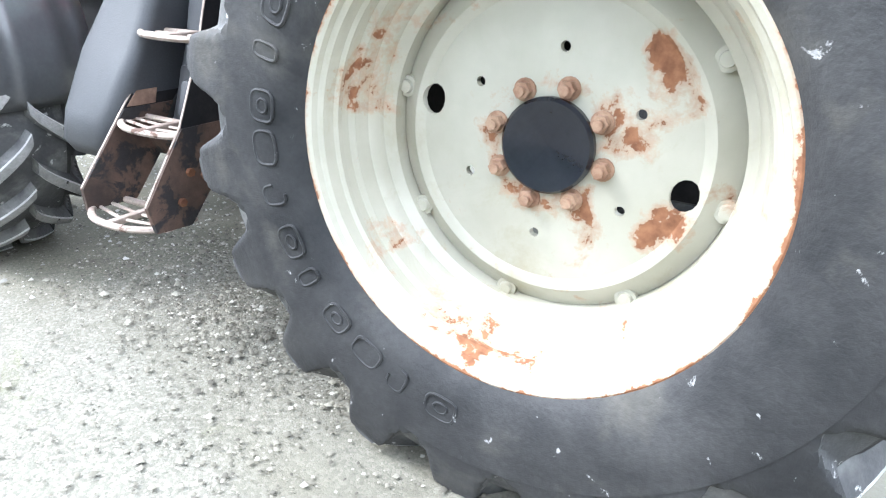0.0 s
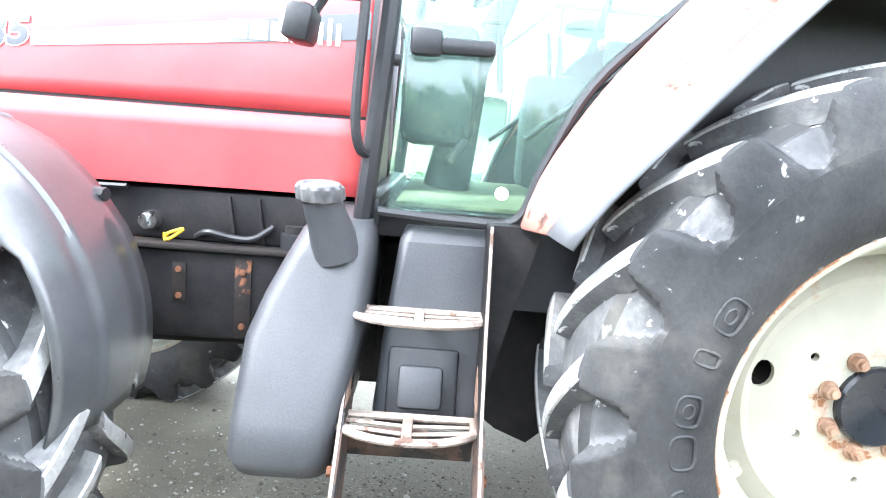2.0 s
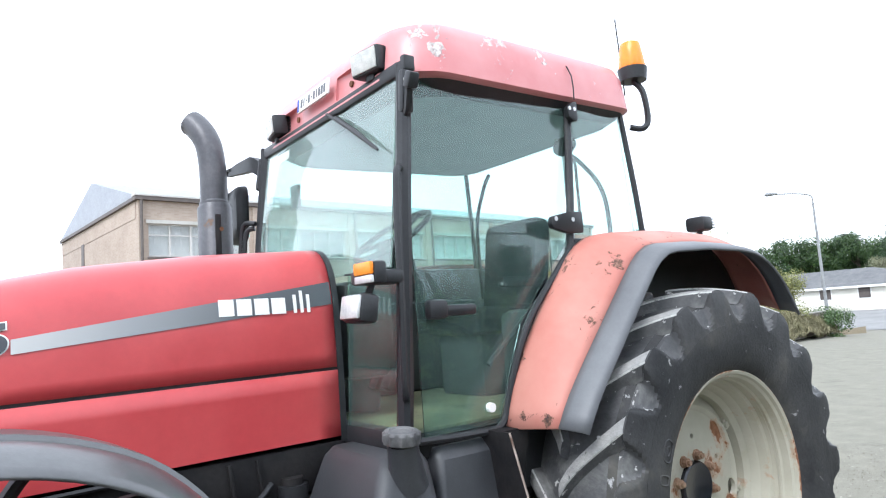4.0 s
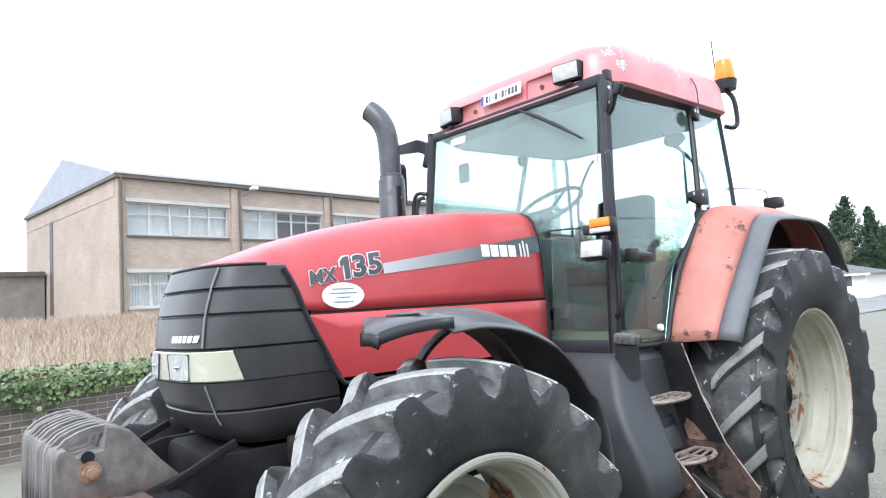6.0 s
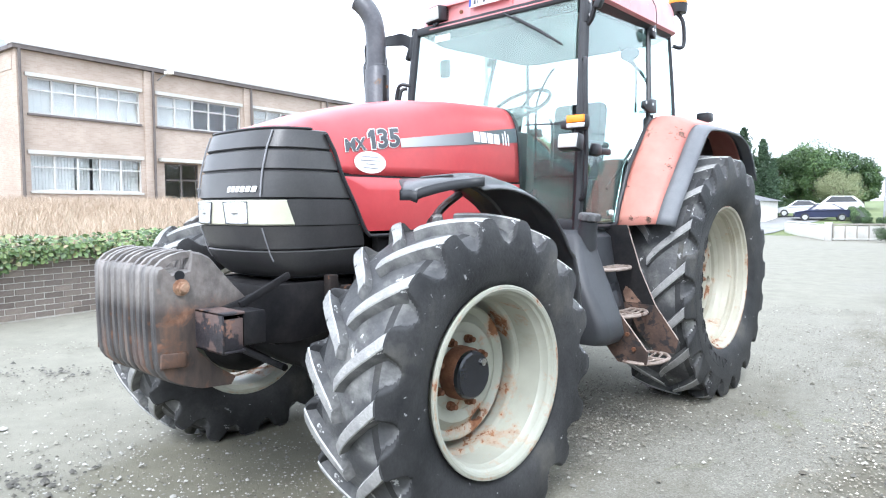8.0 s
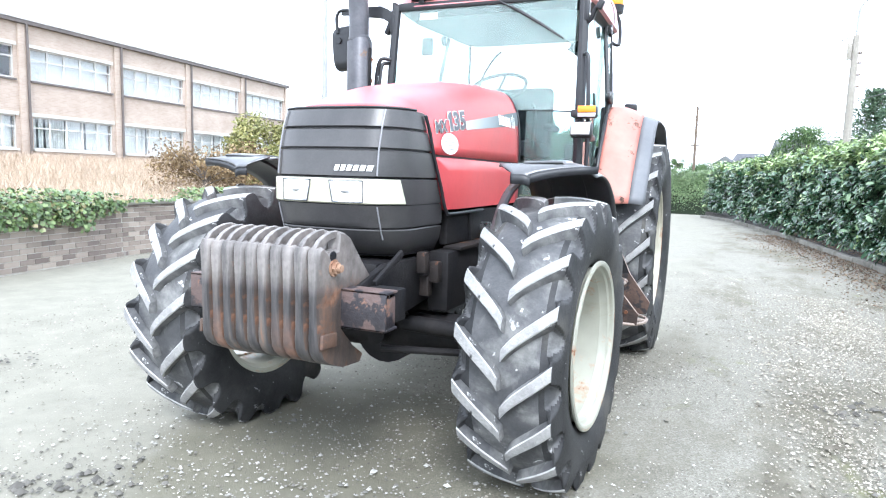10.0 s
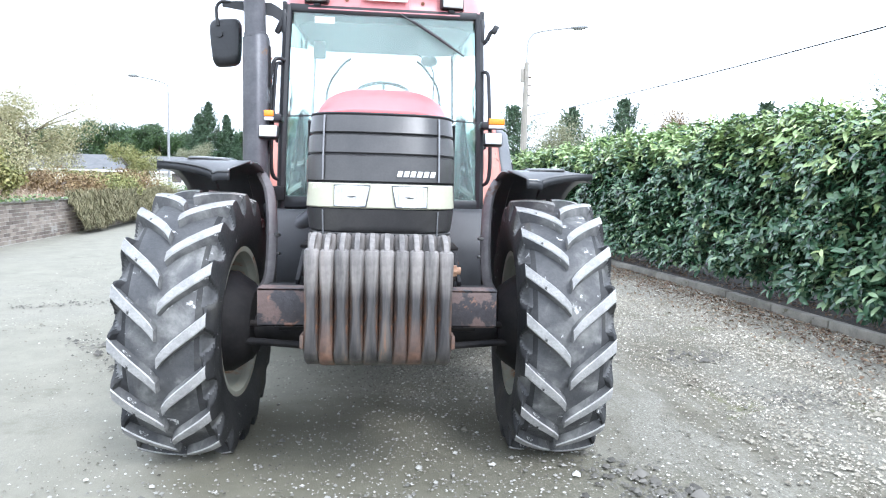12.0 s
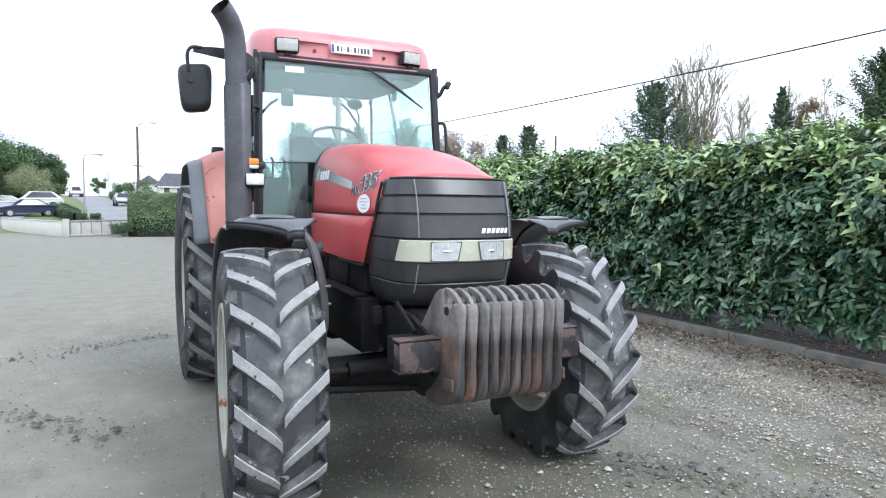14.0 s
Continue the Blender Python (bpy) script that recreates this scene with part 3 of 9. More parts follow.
WIDTH = [(-3.30, 0.30), (-3.1, 0.325), (-2.95, 0.345), (-2.8, 0.362), (-2.5, 0.380), (-1.9, 0.350), (-1.4, 0.334)]
TOP = [(-3.25, 1.66), (-3.15, 1.688), (-3.0, 1.735), (-2.8, 1.805), (-2.6, 1.855), (-2.3, 1.91), (-1.9, 1.95), (-1.4, 1.975)]
SPLIT = 1.481


def hood_x(y, z):
    """Half width of the bonnet at y and height z."""
    w, t = interp(WIDTH, y), interp(TOP, y)
    if z <= SPLIT:
        return w
    u = min((z - SPLIT) / (t - SPLIT), 1.0)
    return w * (1 - u ** 4.2) ** (1 / 4.2) * (1 - 0.05 * u)


def build_hood():
    rings = []
    for y in np.linspace(-3.15, -1.42, 26):
        t = interp(TOP, y)
        low = SPLIT + 0.006 if y > -2.87 else SPLIT + 0.006 + min(1.0, (-2.87 - y) / 0.06) * (min(t - 0.012, 1.672) - SPLIT - 0.006)
        zs = [low + (t - low) * math.sin(a) for a in np.linspace(0, math.pi / 2, 14)]
        left = [(hood_x(y, z), y, z) for z in zs]
        rings.append(left + [(-x, yy, z) for x, yy, z in reversed(left[:-1])])
    bm = loft(rings, closed=False, cap=False)
    hood = part("hood", bm, M_RED, tractor, "glossy red bonnet top", 40)
    so = hood.modifiers.new("thick", "SOLIDIFY")
    so.thickness, so.offset = 0.012, -1
    # lower side panels
    for sx in (1, -1):
        rings = []
        for y in np.r_[np.linspace(-2.858, -2.72, 12), np.linspace(-2.66, -1.43, 14)]:
            zb = 1.222 if y > -2.72 else 1.222 + (-2.72 - y) / 0.14 * (SPLIT - 1.222)
            zb = min(zb, SPLIT - 0.012)
            zs = np.linspace(SPLIT - 0.006, zb, 5)
            ring = [(sx * (interp(WIDTH, y) + 0.004), y, z) for z in zs]
            rings.append(ring + [(sx * (interp(WIDTH, y) - 0.03), y, zb - 0.004)])
        p = part("side_panel", loft(rings, False, False), M_RED, tractor, "red lower bonnet side panel", 50)
        so = p.modifiers.new("thick", "SOLIDIFY")
        so.thickness, so.offset = 0.01, 1 if sx < 0 else -1
        # black backing added inside so no daylight shows through the seam
        rings = [[(sx * (interp(WIDTH, y) - 0.016), y, SPLIT - 0.03), (sx * (interp(WIDTH, y) - 0.006), y, SPLIT - 0.03), (sx * (interp(WIDTH, y) - 0.006), y, SPLIT + 0.03), (sx * (interp(WIDTH, y) - 0.016), y, SPLIT + 0.03)] for y in np.linspace(-2.84, -1.43, 12)]
        part("seam_backing", loft(rings), M_BLACK, tractor, "black backing added behind the open bonnet seam")
    # dark seal behind the bonnet
    rings = []
    for y in (-1.43, -1.405):
        t = interp(TOP, -1.43) + 0.006
        left = [(hood_x(-1.43, z) + 0.006, y, z) for z in [1.2 + (t - 0.006 - 1.2) * math.sin(a) for a in np.linspace(0, math.pi / 2, 16)]]
        rings.append(left + [(-x, yy, z) for x, yy, z in reversed(left)])
    part("bonnet_seal", loft(rings), M_BLACK, tractor)


def mask_front(z):
    return interp([(1.0, -3.10), (1.05, -3.175), (1.12, -3.225), (1.25, -3.268), (1.37, -3.27), (1.5, -3.255), (1.6, -3.228), (1.675, -3.195)], z)


def mask_ring(z, off=0.0, n=15, a0=0.0, rear=None):
    """Plan curve of the nose at height z, from the left side round the front to the right side."""
    yf = mask_front(z) - off
    w = interp([(1.0, 0.30), (1.1, 0.335), (1.25, 0.352), (1.45, 0.352), (1.68, 0.335)], z) + off
    ys = -2.93
    e = 2 / 3.1
    left = []
    for a in np.linspace(a0, math.pi / 2, n):
        left.append((w * math.cos(a) ** e if a < math.pi / 2 - 1e-6 else 0.0, ys + (yf - ys) * math.sin(a) ** e, z))
    if a0 == 0.0:
        yr = rear if rear is not None else interp([(1.0, -2.70), (1.2, -2.725), (1.48, -2.865), (1.665, -2.945)], z)
        left = [(w, yr, z), (w, (yr + ys) / 2, z)] + left
    return left + [(-x, y, zz) for x, y, zz in reversed(left[:-1])]


def build_nose():
    # black grille in bands with recessed joints
    levels = [(1.675, 1.589), (1.585, 1.497), (1.493, 1.372)]
    for k, (zt, zb) in enumerate(levels):
        rings = [mask_ring(zt, -0.010), mask_ring(zt - 0.006, 0.0), mask_ring((zt + zb) / 2, 0.0), mask_ring(zb + 0.006, 0.0), mask_ring(zb, -0.010)]
        part("grille_band", loft(rings, False, False), M_GRILLE, tractor, "dark grey moulded grille band", 40)
    rings = [mask_ring(z, -0.012) for z in np.linspace(1.672, 1.02, 12)]
    part("nose_core", loft(rings, False, False), M_BLACK, tractor)
    rings = [mask_ring(z, 0.0) for z in (1.252, 1.22, 1.18, 1.155)] + [mask_ring(1.15, -0.006)]
    part("bumper_band", loft(rings, False, False), M_GRILLE, tractor, "", 40)
    rings = [mask_ring(z, o) for z, o in ((1.146, -0.006), (1.14, 0.0), (1.08, 0.0), (1.03, -0.01), (1.005, -0.05), (1.0, -0.14), (1.0, -0.29))]
    part("chin", loft(rings, False, False), M_GRILLE, tractor, "black plastic chin under the lamps", 40)
    # side skirts between lamps and side panels
    rings = [mask_ring(z, 0.0) for z in (1.368, 1.256)]
    part("lamp_surround", loft(rings, False, False), M_GRILLE, tractor, "", 40)
    # cream lamp band
    rings = [mask_ring(z, o, 15, a) for z, o, a in ((1.366, 0.001, 0.50), (1.362, 0.006, 0.50), (1.31, 0.006, 0.44), (1.262, 0.006, 0.385), (1.257, 0.001, 0.385))]
    band = part("headlight_band", loft(rings, False, False), M_HEADBAND, tractor, "cream plastic headlight panel", 40)

    def on_nose(x, z, off):
        r = mask_ring(z, off, 60, 0.02)
        r = sorted((p[0], p[1]) for p in r)
        return (x, float(np.interp(x, [p[0] for p in r], [p[1] for p in r])), z)
    for sx in (1, -1):
        bm = bmesh.new()
        xs = np.linspace(0.048, 0.205, 7)
        rings = []
        for o, i in ((0.005, 0.0), (0.011, 0.0), (0.011, 0.006)):
            cols = [on_nose(sx * (x + (0.018 * (1 - (z - 1.265) / 0.092) if k == 0 else 0)), z, o) for z in (1.265 + i, 1.357 - i) for k, x in enumerate(xs)]
            top = cols[7:]
            rings.append(cols[:7] + top[::-1])
        add_loft(bm, rings, True, True)
        part("headlight", bm, M_LENS, band, "clear rectangular headlight lens", 40)
        e = [on_nose(sx * (0.048 + 0.018), 1.265, 0.011), on_nose(sx * 0.205, 1.265, 0.011), on_nose(sx * 0.205, 1.357, 0.011), on_nose(sx * 0.048, 1.357, 0.011), on_nose(sx * 0.066, 1.265, 0.011)]
        part("lens_gasket", tube(e, 0.0034, 6), M_DECALGREY, band)
        # bulb shield and fine ribs on the glass
        part("bulb_shield", tube([on_nose(sx * x, 1.312, 0.0095) for x in (0.105, 0.128, 0.150)], [0.003, 0.009, 0.003], 8), M_CHROME, band)
        for x in np.linspace(0.078, 0.188, 8):
            part("lens_rib", tube([on_nose(sx * x, 1.275, 0.0112), on_nose(sx * x, 1.348, 0.0112)], 0.0012, 4), M_LENS, band)
    # upright light trims
    for sx in (1, -1):
        pts = [on_nose(sx * 0.258, z, 0.006) for z in np.linspace(1.668, 1.38, 9)]
        part("trim_strip", tube(pts, 0.0042, 6), M_TRIM, tractor, "thin grey vertical trim strip")
        pts = [on_nose(sx * 0.258, z, 0.004) for z in np.linspace(1.245, 1.10, 6)]
        part("trim_strip", tube(pts, 0.0036, 6), M_TRIM, tractor)
    # white badge as plain slanted blocks
    bm = bmesh.new()
    x = 0.066
    for k in range(6):
        w = 0.026
        q = [on_nose(x + 0.002, 1.400, 0.004), on_nose(x + w - 0.003, 1.400, 0.004), on_nose(x + w + 0.004, 1.425, 0.004), on_nose(x + 0.009, 1.425, 0.004)]
        lo = [bm.verts.new(p) for p in q]
        hi = [bm.verts.new((p[0], p[1] - 0.003, p[2])) for p in q]
        bm.faces.new(hi)
        for i in range(4):
            bm.faces.new((lo[i], lo[(i + 1) % 4], hi[(i + 1) % 4], hi[i]))
        x += 0.0295
    part("badge", bm, M_WHITE, tractor, "white raised name badge as plain blocks", 0)
    # black edge strip round the nose
    for sx in (1, -1):
        pts = [(sx * (interp(WIDTH, y) + 0.002), y, z) for y, z in ((-2.945, 1.66), (-2.90, 1.58), (-2.862, 1.48), (-2.79, 1.34), (-2.725, 1.215), (-2.64, 1.20), (-2.2, 1.205))]
        part("edge_seal", tube(smooth_path(pts), 0.009, 6), M_BLACK, tractor)
    front = mask_ring(1.678, -0.004, 15, 0.15)
    part("edge_seal", tube(front, 0.006, 6), M_BLACK, tractor)


def side_decal(sx, outline, mat, off, name, label=""):
    """A printed shape on the bonnet side, given as (y, z) strips between two edges."""
    bm = bmesh.new()
    rows = [[bm.verts.new((sx * (hood_x(y, z) + off), y, z)) for y, z in r] for r in outline]
    for a, b in zip(rows, rows[1:]):
        for i in range(len(a) - 1):
            bm.faces.new((a[i], a[i + 1], b[i + 1], b[i]))
    return part(name, bm, mat, tractor, label, 40)


def figure_one(place, grow):
    """A bold figure one with its flag, laid on the bonnet side."""
    gu, gv = grow * 3.0, grow * 1.6
    bm = bmesh.new()
    for quad in ([(0.42 - gu, -gv), (0.92 + gu, -gv), (0.92 + gu, 1.0 + gv), (0.42 - gu, 1.0 + gv)], [(0.05 - gu, 0.60 - gv), (0.42 - gu, 0.66 - gv), (0.42 - gu, 1.0 + gv), (0.05 - gu, 0.80 + gv)]):
        bm.faces.new([bm.verts.new(place(u, v)) for u, v in quad])
    return bm


def build_decals():
    m, n, l, b = nodes_of("stripe_print")
    tc = n.new("ShaderNodeTexCoord")
    sp = n.new("ShaderNodeSeparateXYZ")
    l.new(tc.outputs["Object"], sp.inputs["Vector"])
    mr = n.new("ShaderNodeMapRange")
    mr.inputs["From Min"].default_value, mr.inputs["From Max"].default_value = -2.5, -1.75
    l.new(sp.outputs["Y"], mr.inputs["Value"])
    l.new(ramp(n, l, mr.outputs["Result"], [(0.0, (0.50, 0.50, 0.49)), (0.45, (0.27, 0.28, 0.29)), (1.0, (0.075, 0.085, 0.095))]), b.inputs["Base Color"])
    b.inputs["Roughness"].default_value = 0.4
    for sx in (1, -1):
        ys = np.linspace(-2.50, -1.435, 16)
        side_decal(sx, [[(y, 1.628 + (y + 2.5) * 0.098), (y, 1.65 + (y + 2.5) * 0.12), (y, 1.672 + (y + 2.5) * 0.141)] for y in ys], m, 0.003, "stripe", "silver to dark grey side stripe")
        # maker's mark as plain white blocks
        for k in range(4):
            y0 = -1.885 + k * 0.066
            y1 = y0 + 0.056
            side_decal(sx, [[(y, 1.705), (y, 1.735), (y, 1.765)] for y in np.linspace(y0, y1, 3)], M_WHITE, 0.0055, "mark_block")
        for k in range(3):
            y0 = -1.60 + k * 0.028
            side_decal(sx, [[(y, 1.705), (y, 1.74), (y, 1.775 if k != 1 else 1.79)] for y in (y0, y0 + 0.014)], M_WHITE, 0.0055, "mark_block")
        # model lettering: dark grey with a white edge
        for txt, y0, wid, z0, hgt in (("MX", -2.838, 0.118, 1.588, 0.058), ("1", -2.706, 0.050, 1.589, 0.092), ("35", -2.646, 0.138, 1.589, 0.092)):
            for mat, off, fat in ((M_WHITE, 0.004, 0.065), (M_DECALGREY, 0.0065, 0.034)):
                def place(u, v, y0=y0, wid=wid, z0=z0, hgt=hgt, off=off):
                    y = y0 + u * wid if sx > 0 else -5.345 - y0 - u * wid
                    z = z0 + v * hgt + (y + 2.838) * (0.13 if sx > 0 else -0.13) + (0 if sx > 0 else 0.043)
                    return (sx * (hood_x(y, z) + off), y, z)
                part("model_letters", figure_one(place, fat - 0.034) if txt == "1" else letters_on(txt, 0.2, place, 0.0, fat), mat, tractor, "dark grey model lettering" if fat < 0.05 else "white edge of the lettering", 0)
        # oval dealer sticker with bars for its small print
        yc, zc = -2.70, 1.545
        ring = [[(yc + 0.095 * math.cos(a) * s, zc + 0.052 * math.sin(a) * s) for s in (0.0, 0.5, 1.0)] for a in np.linspace(0, 2 * math.pi, 29)]
        side_decal(sx, ring, M_WHITE, 0.0045, "sticker", "white oval sticker with dark print")
        for dz, w in ((0.026, 0.05), (0.009, 0.062), (-0.008, 0.03), (-0.026, 0.045)):
            side_decal(sx, [[(y, zc + dz - 0.002), (y, zc + dz + 0.002)] for y in np.linspace(yc - w, yc + w, 5)], M_PRINT, 0.006, "print_bar")


build_hood()
build_nose()
build_decals()


# ---- chassis, engine and axles ----
def build_chassis():
    part("engine_block", box((0, -2.0, 0.98), (0.5, 1.3, 0.44), 0.03), M_BLACKMATT, tractor, "black engine block under the bonnet")
    part("transmission", box((0, -0.55, 0.80), (0.52, 1.9, 0.55), 0.06), M_BLACKMATT, tractor, "black transmission housing")
    for sx in (1, -1):
        part("frame_rail", box((sx * 0.345, -2.05, 0.865), (0.11, 1.40, 0.30), 0.012), M_BLACKMATT, tractor, "black steel frame rail")
        part("rail_flange", box((sx * 0.375, -2.0, 1.024), (0.10, 1.30, 0.018), 0.004), M_RUSTDARK, tractor)
        part("inner_panel", box((sx * 0.315, -2.02, 1.12), (0.05, 1.22, 0.17), 0.01), M_BLACKMATT, tractor)
        for y, w in ((-1.86, 0.014), (-1.76, 0.010), (-2.34, 0.012)):
            part("panel_rib", box((sx * 0.345, y, 1.115), (0.02, w, 0.155), 0.003, pose(0, 0, 0, 8)), M_BLACKMATT, tractor)
        for y, z0, w in ((-2.01, 0.905, 0.045), (-1.80, 0.86, 0.055)):
            h = 0.13 if y < -1.9 else 0.27
            bp_ = part("bolted_plate", box((sx * 0.404, y, z0), (0.012, w, h), 0.003), M_RUSTDARK, tractor, "rusty bolted plate")
            for z in (z0 + h * 0.34, z0 - h * 0.34):
                part("plate_bolt", cyl((sx * 0.404, y, z), (sx * 0.418, y, z), 0.011, 6), M_RUST, bp_)
    # engine side details
    part("hose", tube(smooth_path([(0.34, -1.98, 1.05), (0.37, -1.93, 1.072), (0.37, -1.85, 1.058), (0.37, -1.78, 1.06), (0.345, -1.72, 1.10)]), 0.011, 8), M_BLACK, tractor)
    part("filter", cyl((0.345, -1.64, 1.03), (0.345, -1.64, 1.085), 0.055, 20), M_BLACK, tractor, "black filter canister")
    part("filter", cyl((0.345, -1.64, 1.08), (0.345, -1.64, 1.11), 0.040, 20), M_BLACKMATT, tractor)
    cap = part("oil_cap", cyl((0.335, -2.124, 1.098), (0.385, -2.126, 1.10), 0.031, 20), M_CHROME, tractor, "bright metal filler cap")
    part("cap_bar", box((0.392, -2.126, 1.10), (0.016, 0.010, 0.052), 0.003, pose(0, 0, 0, 12)), M_CHROME, cap)
    part("dipstick_loop", tube(smooth_path([(0.36, -2.075, 1.035), (0.385, -2.06, 1.058), (0.39, -2.03, 1.072), (0.39, -2.005, 1.078), (0.39, -2.04, 1.050), (0.385, -2.066, 1.040), (0.385, -2.068, 1.062)]), 0.0055, 8), M_YELLOW, tractor, "yellow dipstick loop")
    # front axle
    axle = [(-0.72, 0.60), (-0.35, 0.58), (0.35, 0.58), (0.72, 0.60)]
    bm = bmesh.new()
    add_tube(bm, [(x, -2.67, z) for x, z in axle], [0.085, 0.11, 0.11, 0.085], 14)
    part("front_axle", bm, M_BLACKMATT, tractor, "black front axle beam")
    bm = bmesh.new()
    add_tube(bm, smooth_path([(0.05, -2.85, 0.58), (0.05, -2.75, 0.58), (0.05, -2.60, 0.58), (0.05, -2.48, 0.6)]), [0.05] * 6 + [0.17] * 7 + [0.1] * 6, 18)
    part("differential", bm, M_BLACKMATT, tractor)
    for sx in (1, -1):
        part("steering_cylinder", cyl((sx * 0.20, -2.84, 0.66), (sx * 0.50, -2.84, 0.65), 0.04, 14), M_BLACKMATT, tractor, "black steering cylinder")
        part("steering_rod", cyl((sx * 0.50, -2.84, 0.65), (sx * 0.70, -2.82, 0.64), 0.018, 12), M_RUSTDARK, tractor, "dark steering rod")
        part("tie_rod", cyl((sx * 0.1, -2.87, 0.52), (sx * 0.72, -2.84, 0.56), 0.018, 10), M_BLACKMATT, tractor)
        part("axle_knuckle", box((sx * 0.72, -2.67, 0.62), (0.14, 0.2, 0.34), 0.04), M_RUSTDARK, tractor, "dark rusty steering knuckle")
        part("rear_axle_housing", cyl((sx * 0.2, 0, 0.83), (sx * 0.88, 0, 0.83), 0.14, 18, 0.11), M_BLACKMATT, tractor, "black rear axle housing")
    part("drive_shaft", cyl((0, -2.5, 0.6), (0, -1.3, 0.62), 0.04, 12), M_BLACKMATT, tractor)
    part("front_support", box((0, -2.95, 0.88), (0.5, 0.5, 0.24), 0.03), M_BLACKMATT, tractor, "dark front axle support casting")
    # lower exhaust pipe from the engine out to the stack, small parts beside the nose
    part("lower_exhaust", tube(smooth_path([(-0.28, -1.80, 1.27), (-0.40, -1.70, 1.19), (-0.58, -1.60, 1.06), (-0.76, -1.52, 1.02), (-0.86, -1.50, 1.08), (-0.87, -1.50, 1.17)]), 0.058, 16), M_EXH, tractor, "dark steel lower exhaust pipe")
    for dx, y, z in ((0.34, -2.92, 0.98), (0.38, -2.86, 0.93), (0.33, -2.86, 0.86), (-0.36, -2.9, 0.95)):
        part("bracket", box((dx, y, z), (0.05, 0.05, 0.1), 0.008), M_RUSTDARK, tractor)


build_chassis()


# ---- front weights ----
def build_weights():
    # outline in (y, z), with the hand hole open to the top; the front is waisted between its shoulders and its foot
    face = [(-3.700, 0.765), (-3.702, 0.81), (-3.704, 0.855), (-3.705, 0.90), (-3.705, 0.945), (-3.704, 0.99), (-3.703, 1.035), (-3.702, 1.085)]
    body = [(-3.645, 0.668), (-3.672, 0.690), (-3.692, 0.722)] + face + [(-3.694, 1.110), (-3.674, 1.116), (-3.645, 1.085), (-3.570, 1.098), (-3.552, 1.167), (-3.52, 1.160), (-3.48, 1.14), (-3.38, 1.02), (-3.305, 0.945), (-3.305, 0.930), (-3.547, 0.928),
            (-3.547, 0.785), (-3.46, 0.70), (-3.38, 0.645), (-3.40, 0.615), (-3.53, 0.625), (-3.60, 0.648)]
    grip = [(-3.700, 1.085), (-3.690, 1.116), (-3.664, 1.140), (-3.632, 1.155), (-3.59, 1.166), (-3.545, 1.169), (-3.545, 1.145), (-3.59, 1.140), (-3.630, 1.129), (-3.654, 1.112), (-3.668, 1.085)]

    def waist(z):
        return max(0.0, math.sin(math.pi * min(max((z - 0.70) / 0.37, 0), 1))) ** 1.2
    o2 = [(y + (0.003 + 0.004 * waist(z) if y < -3.56 else 0), z - (0.003 if z > 1.08 else 0)) for y, z in body]
    o3 = [(y + (0.009 + 0.030 * waist(z) if y < -3.66 else 0.010 if y < -3.56 else 0.0), z - (0.008 if z > 1.08 else 0)) for y, z in body]
    rings = []
    for dx, oo, pinch in ((-0.0280, o3, 0.0), (-0.0240, o2, 0.30), (-0.0185, body, 0.36), (0.0185, body, 0.36), (0.0240, o2, 0.30), (0.0280, o3, 0.0)):
        rings.append([(dx * (1 - pinch * waist(z) * (y < -3.66)), y, z) for y, z in oo])
    bm = loft(rings)
    add_loft(bm, [[(dx, -3.62 + (y + 3.62) * g, 1.10 + (z - 1.10) * g) for y, z in grip] for dx, g in ((-0.0100, 0.97), (-0.0070, 1.0), (0.0070, 1.0), (0.0100, 0.97))])
    bmesh.ops.recalc_face_normals(bm, faces=bm.faces)
    for f in bm.faces:
        f.material_index = 1 if abs(f.normal.x) > 0.9 else 0
    mesh = finish(bm, "weight", M_WEIGHT, 28, [M_WEIGHT, M_WEIGHTSIDE])
    rng = random.Random(6)
    for k in range(10):
        ob = new("weight", mesh)
        ob.parent = tractor
        ob.location = (-0.285 + 0.057 * (k + 0.5), rng.uniform(-0.005, 0.004), rng.uniform(-0.003, 0.003))
        if k == 0:
            tagged(ob, "rust-stained cast iron suitcase weight")
    # end cheek shapes and clamping bolt
    for sx in (1, -1):
        part("cheek_block", box((sx * 0.291, -3.640, 0.755), (0.016, 0.10, 0.055), 0.006, pose(0, 0, 0, -4)), M_WEIGHTSIDE, tractor)
        part("hand_hole", cyl((sx * 0.283, -3.605, 1.075), (sx * 0.2875, -3.605, 1.075), 0.02, 12), M_BLACK, tractor)
    part("clamp_bolt", cyl((0.27, -3.60, 1.03), (0.322, -3.60, 1.03), 0.015, 10), M_NUT, tractor, "rusty clamping bolt")
    part("bolt_nut", cyl((0.285, -3.60, 1.03), (0.306, -3.60, 1.03), 0.024, 6), M_NUT, tractor)
    part("bolt_washer", cyl((0.28, -3.60, 1.03), (0.291, -3.60, 1.03), 0.033, 14), M_NUT, tractor)
    # open channel that carries the slabs
    bm = bmesh.new()
    add_box(bm, (0, -3.541, 0.864), (0.965, 0.010, 0.154), 0.003)
    add_box(bm, (0, -3.497, 0.936), (0.965, 0.098, 0.010), 0.003)
    add_box(bm, (0, -3.497, 0.792), (0.965, 0.098, 0.010), 0.003)
    add_box(bm, (0, -3.453, 0.857), (0.90, 0.010, 0.120), 0.003)
    for sx in (1, -1):
        add_box(bm, (sx * 0.472, -3.497, 0.857), (0.008, 0.084, 0.118), 0.002)
    part("weight_carrier", bm, M_CHIPPED, tractor, "dull red-brown steel weight carrier with flaked dark paint")
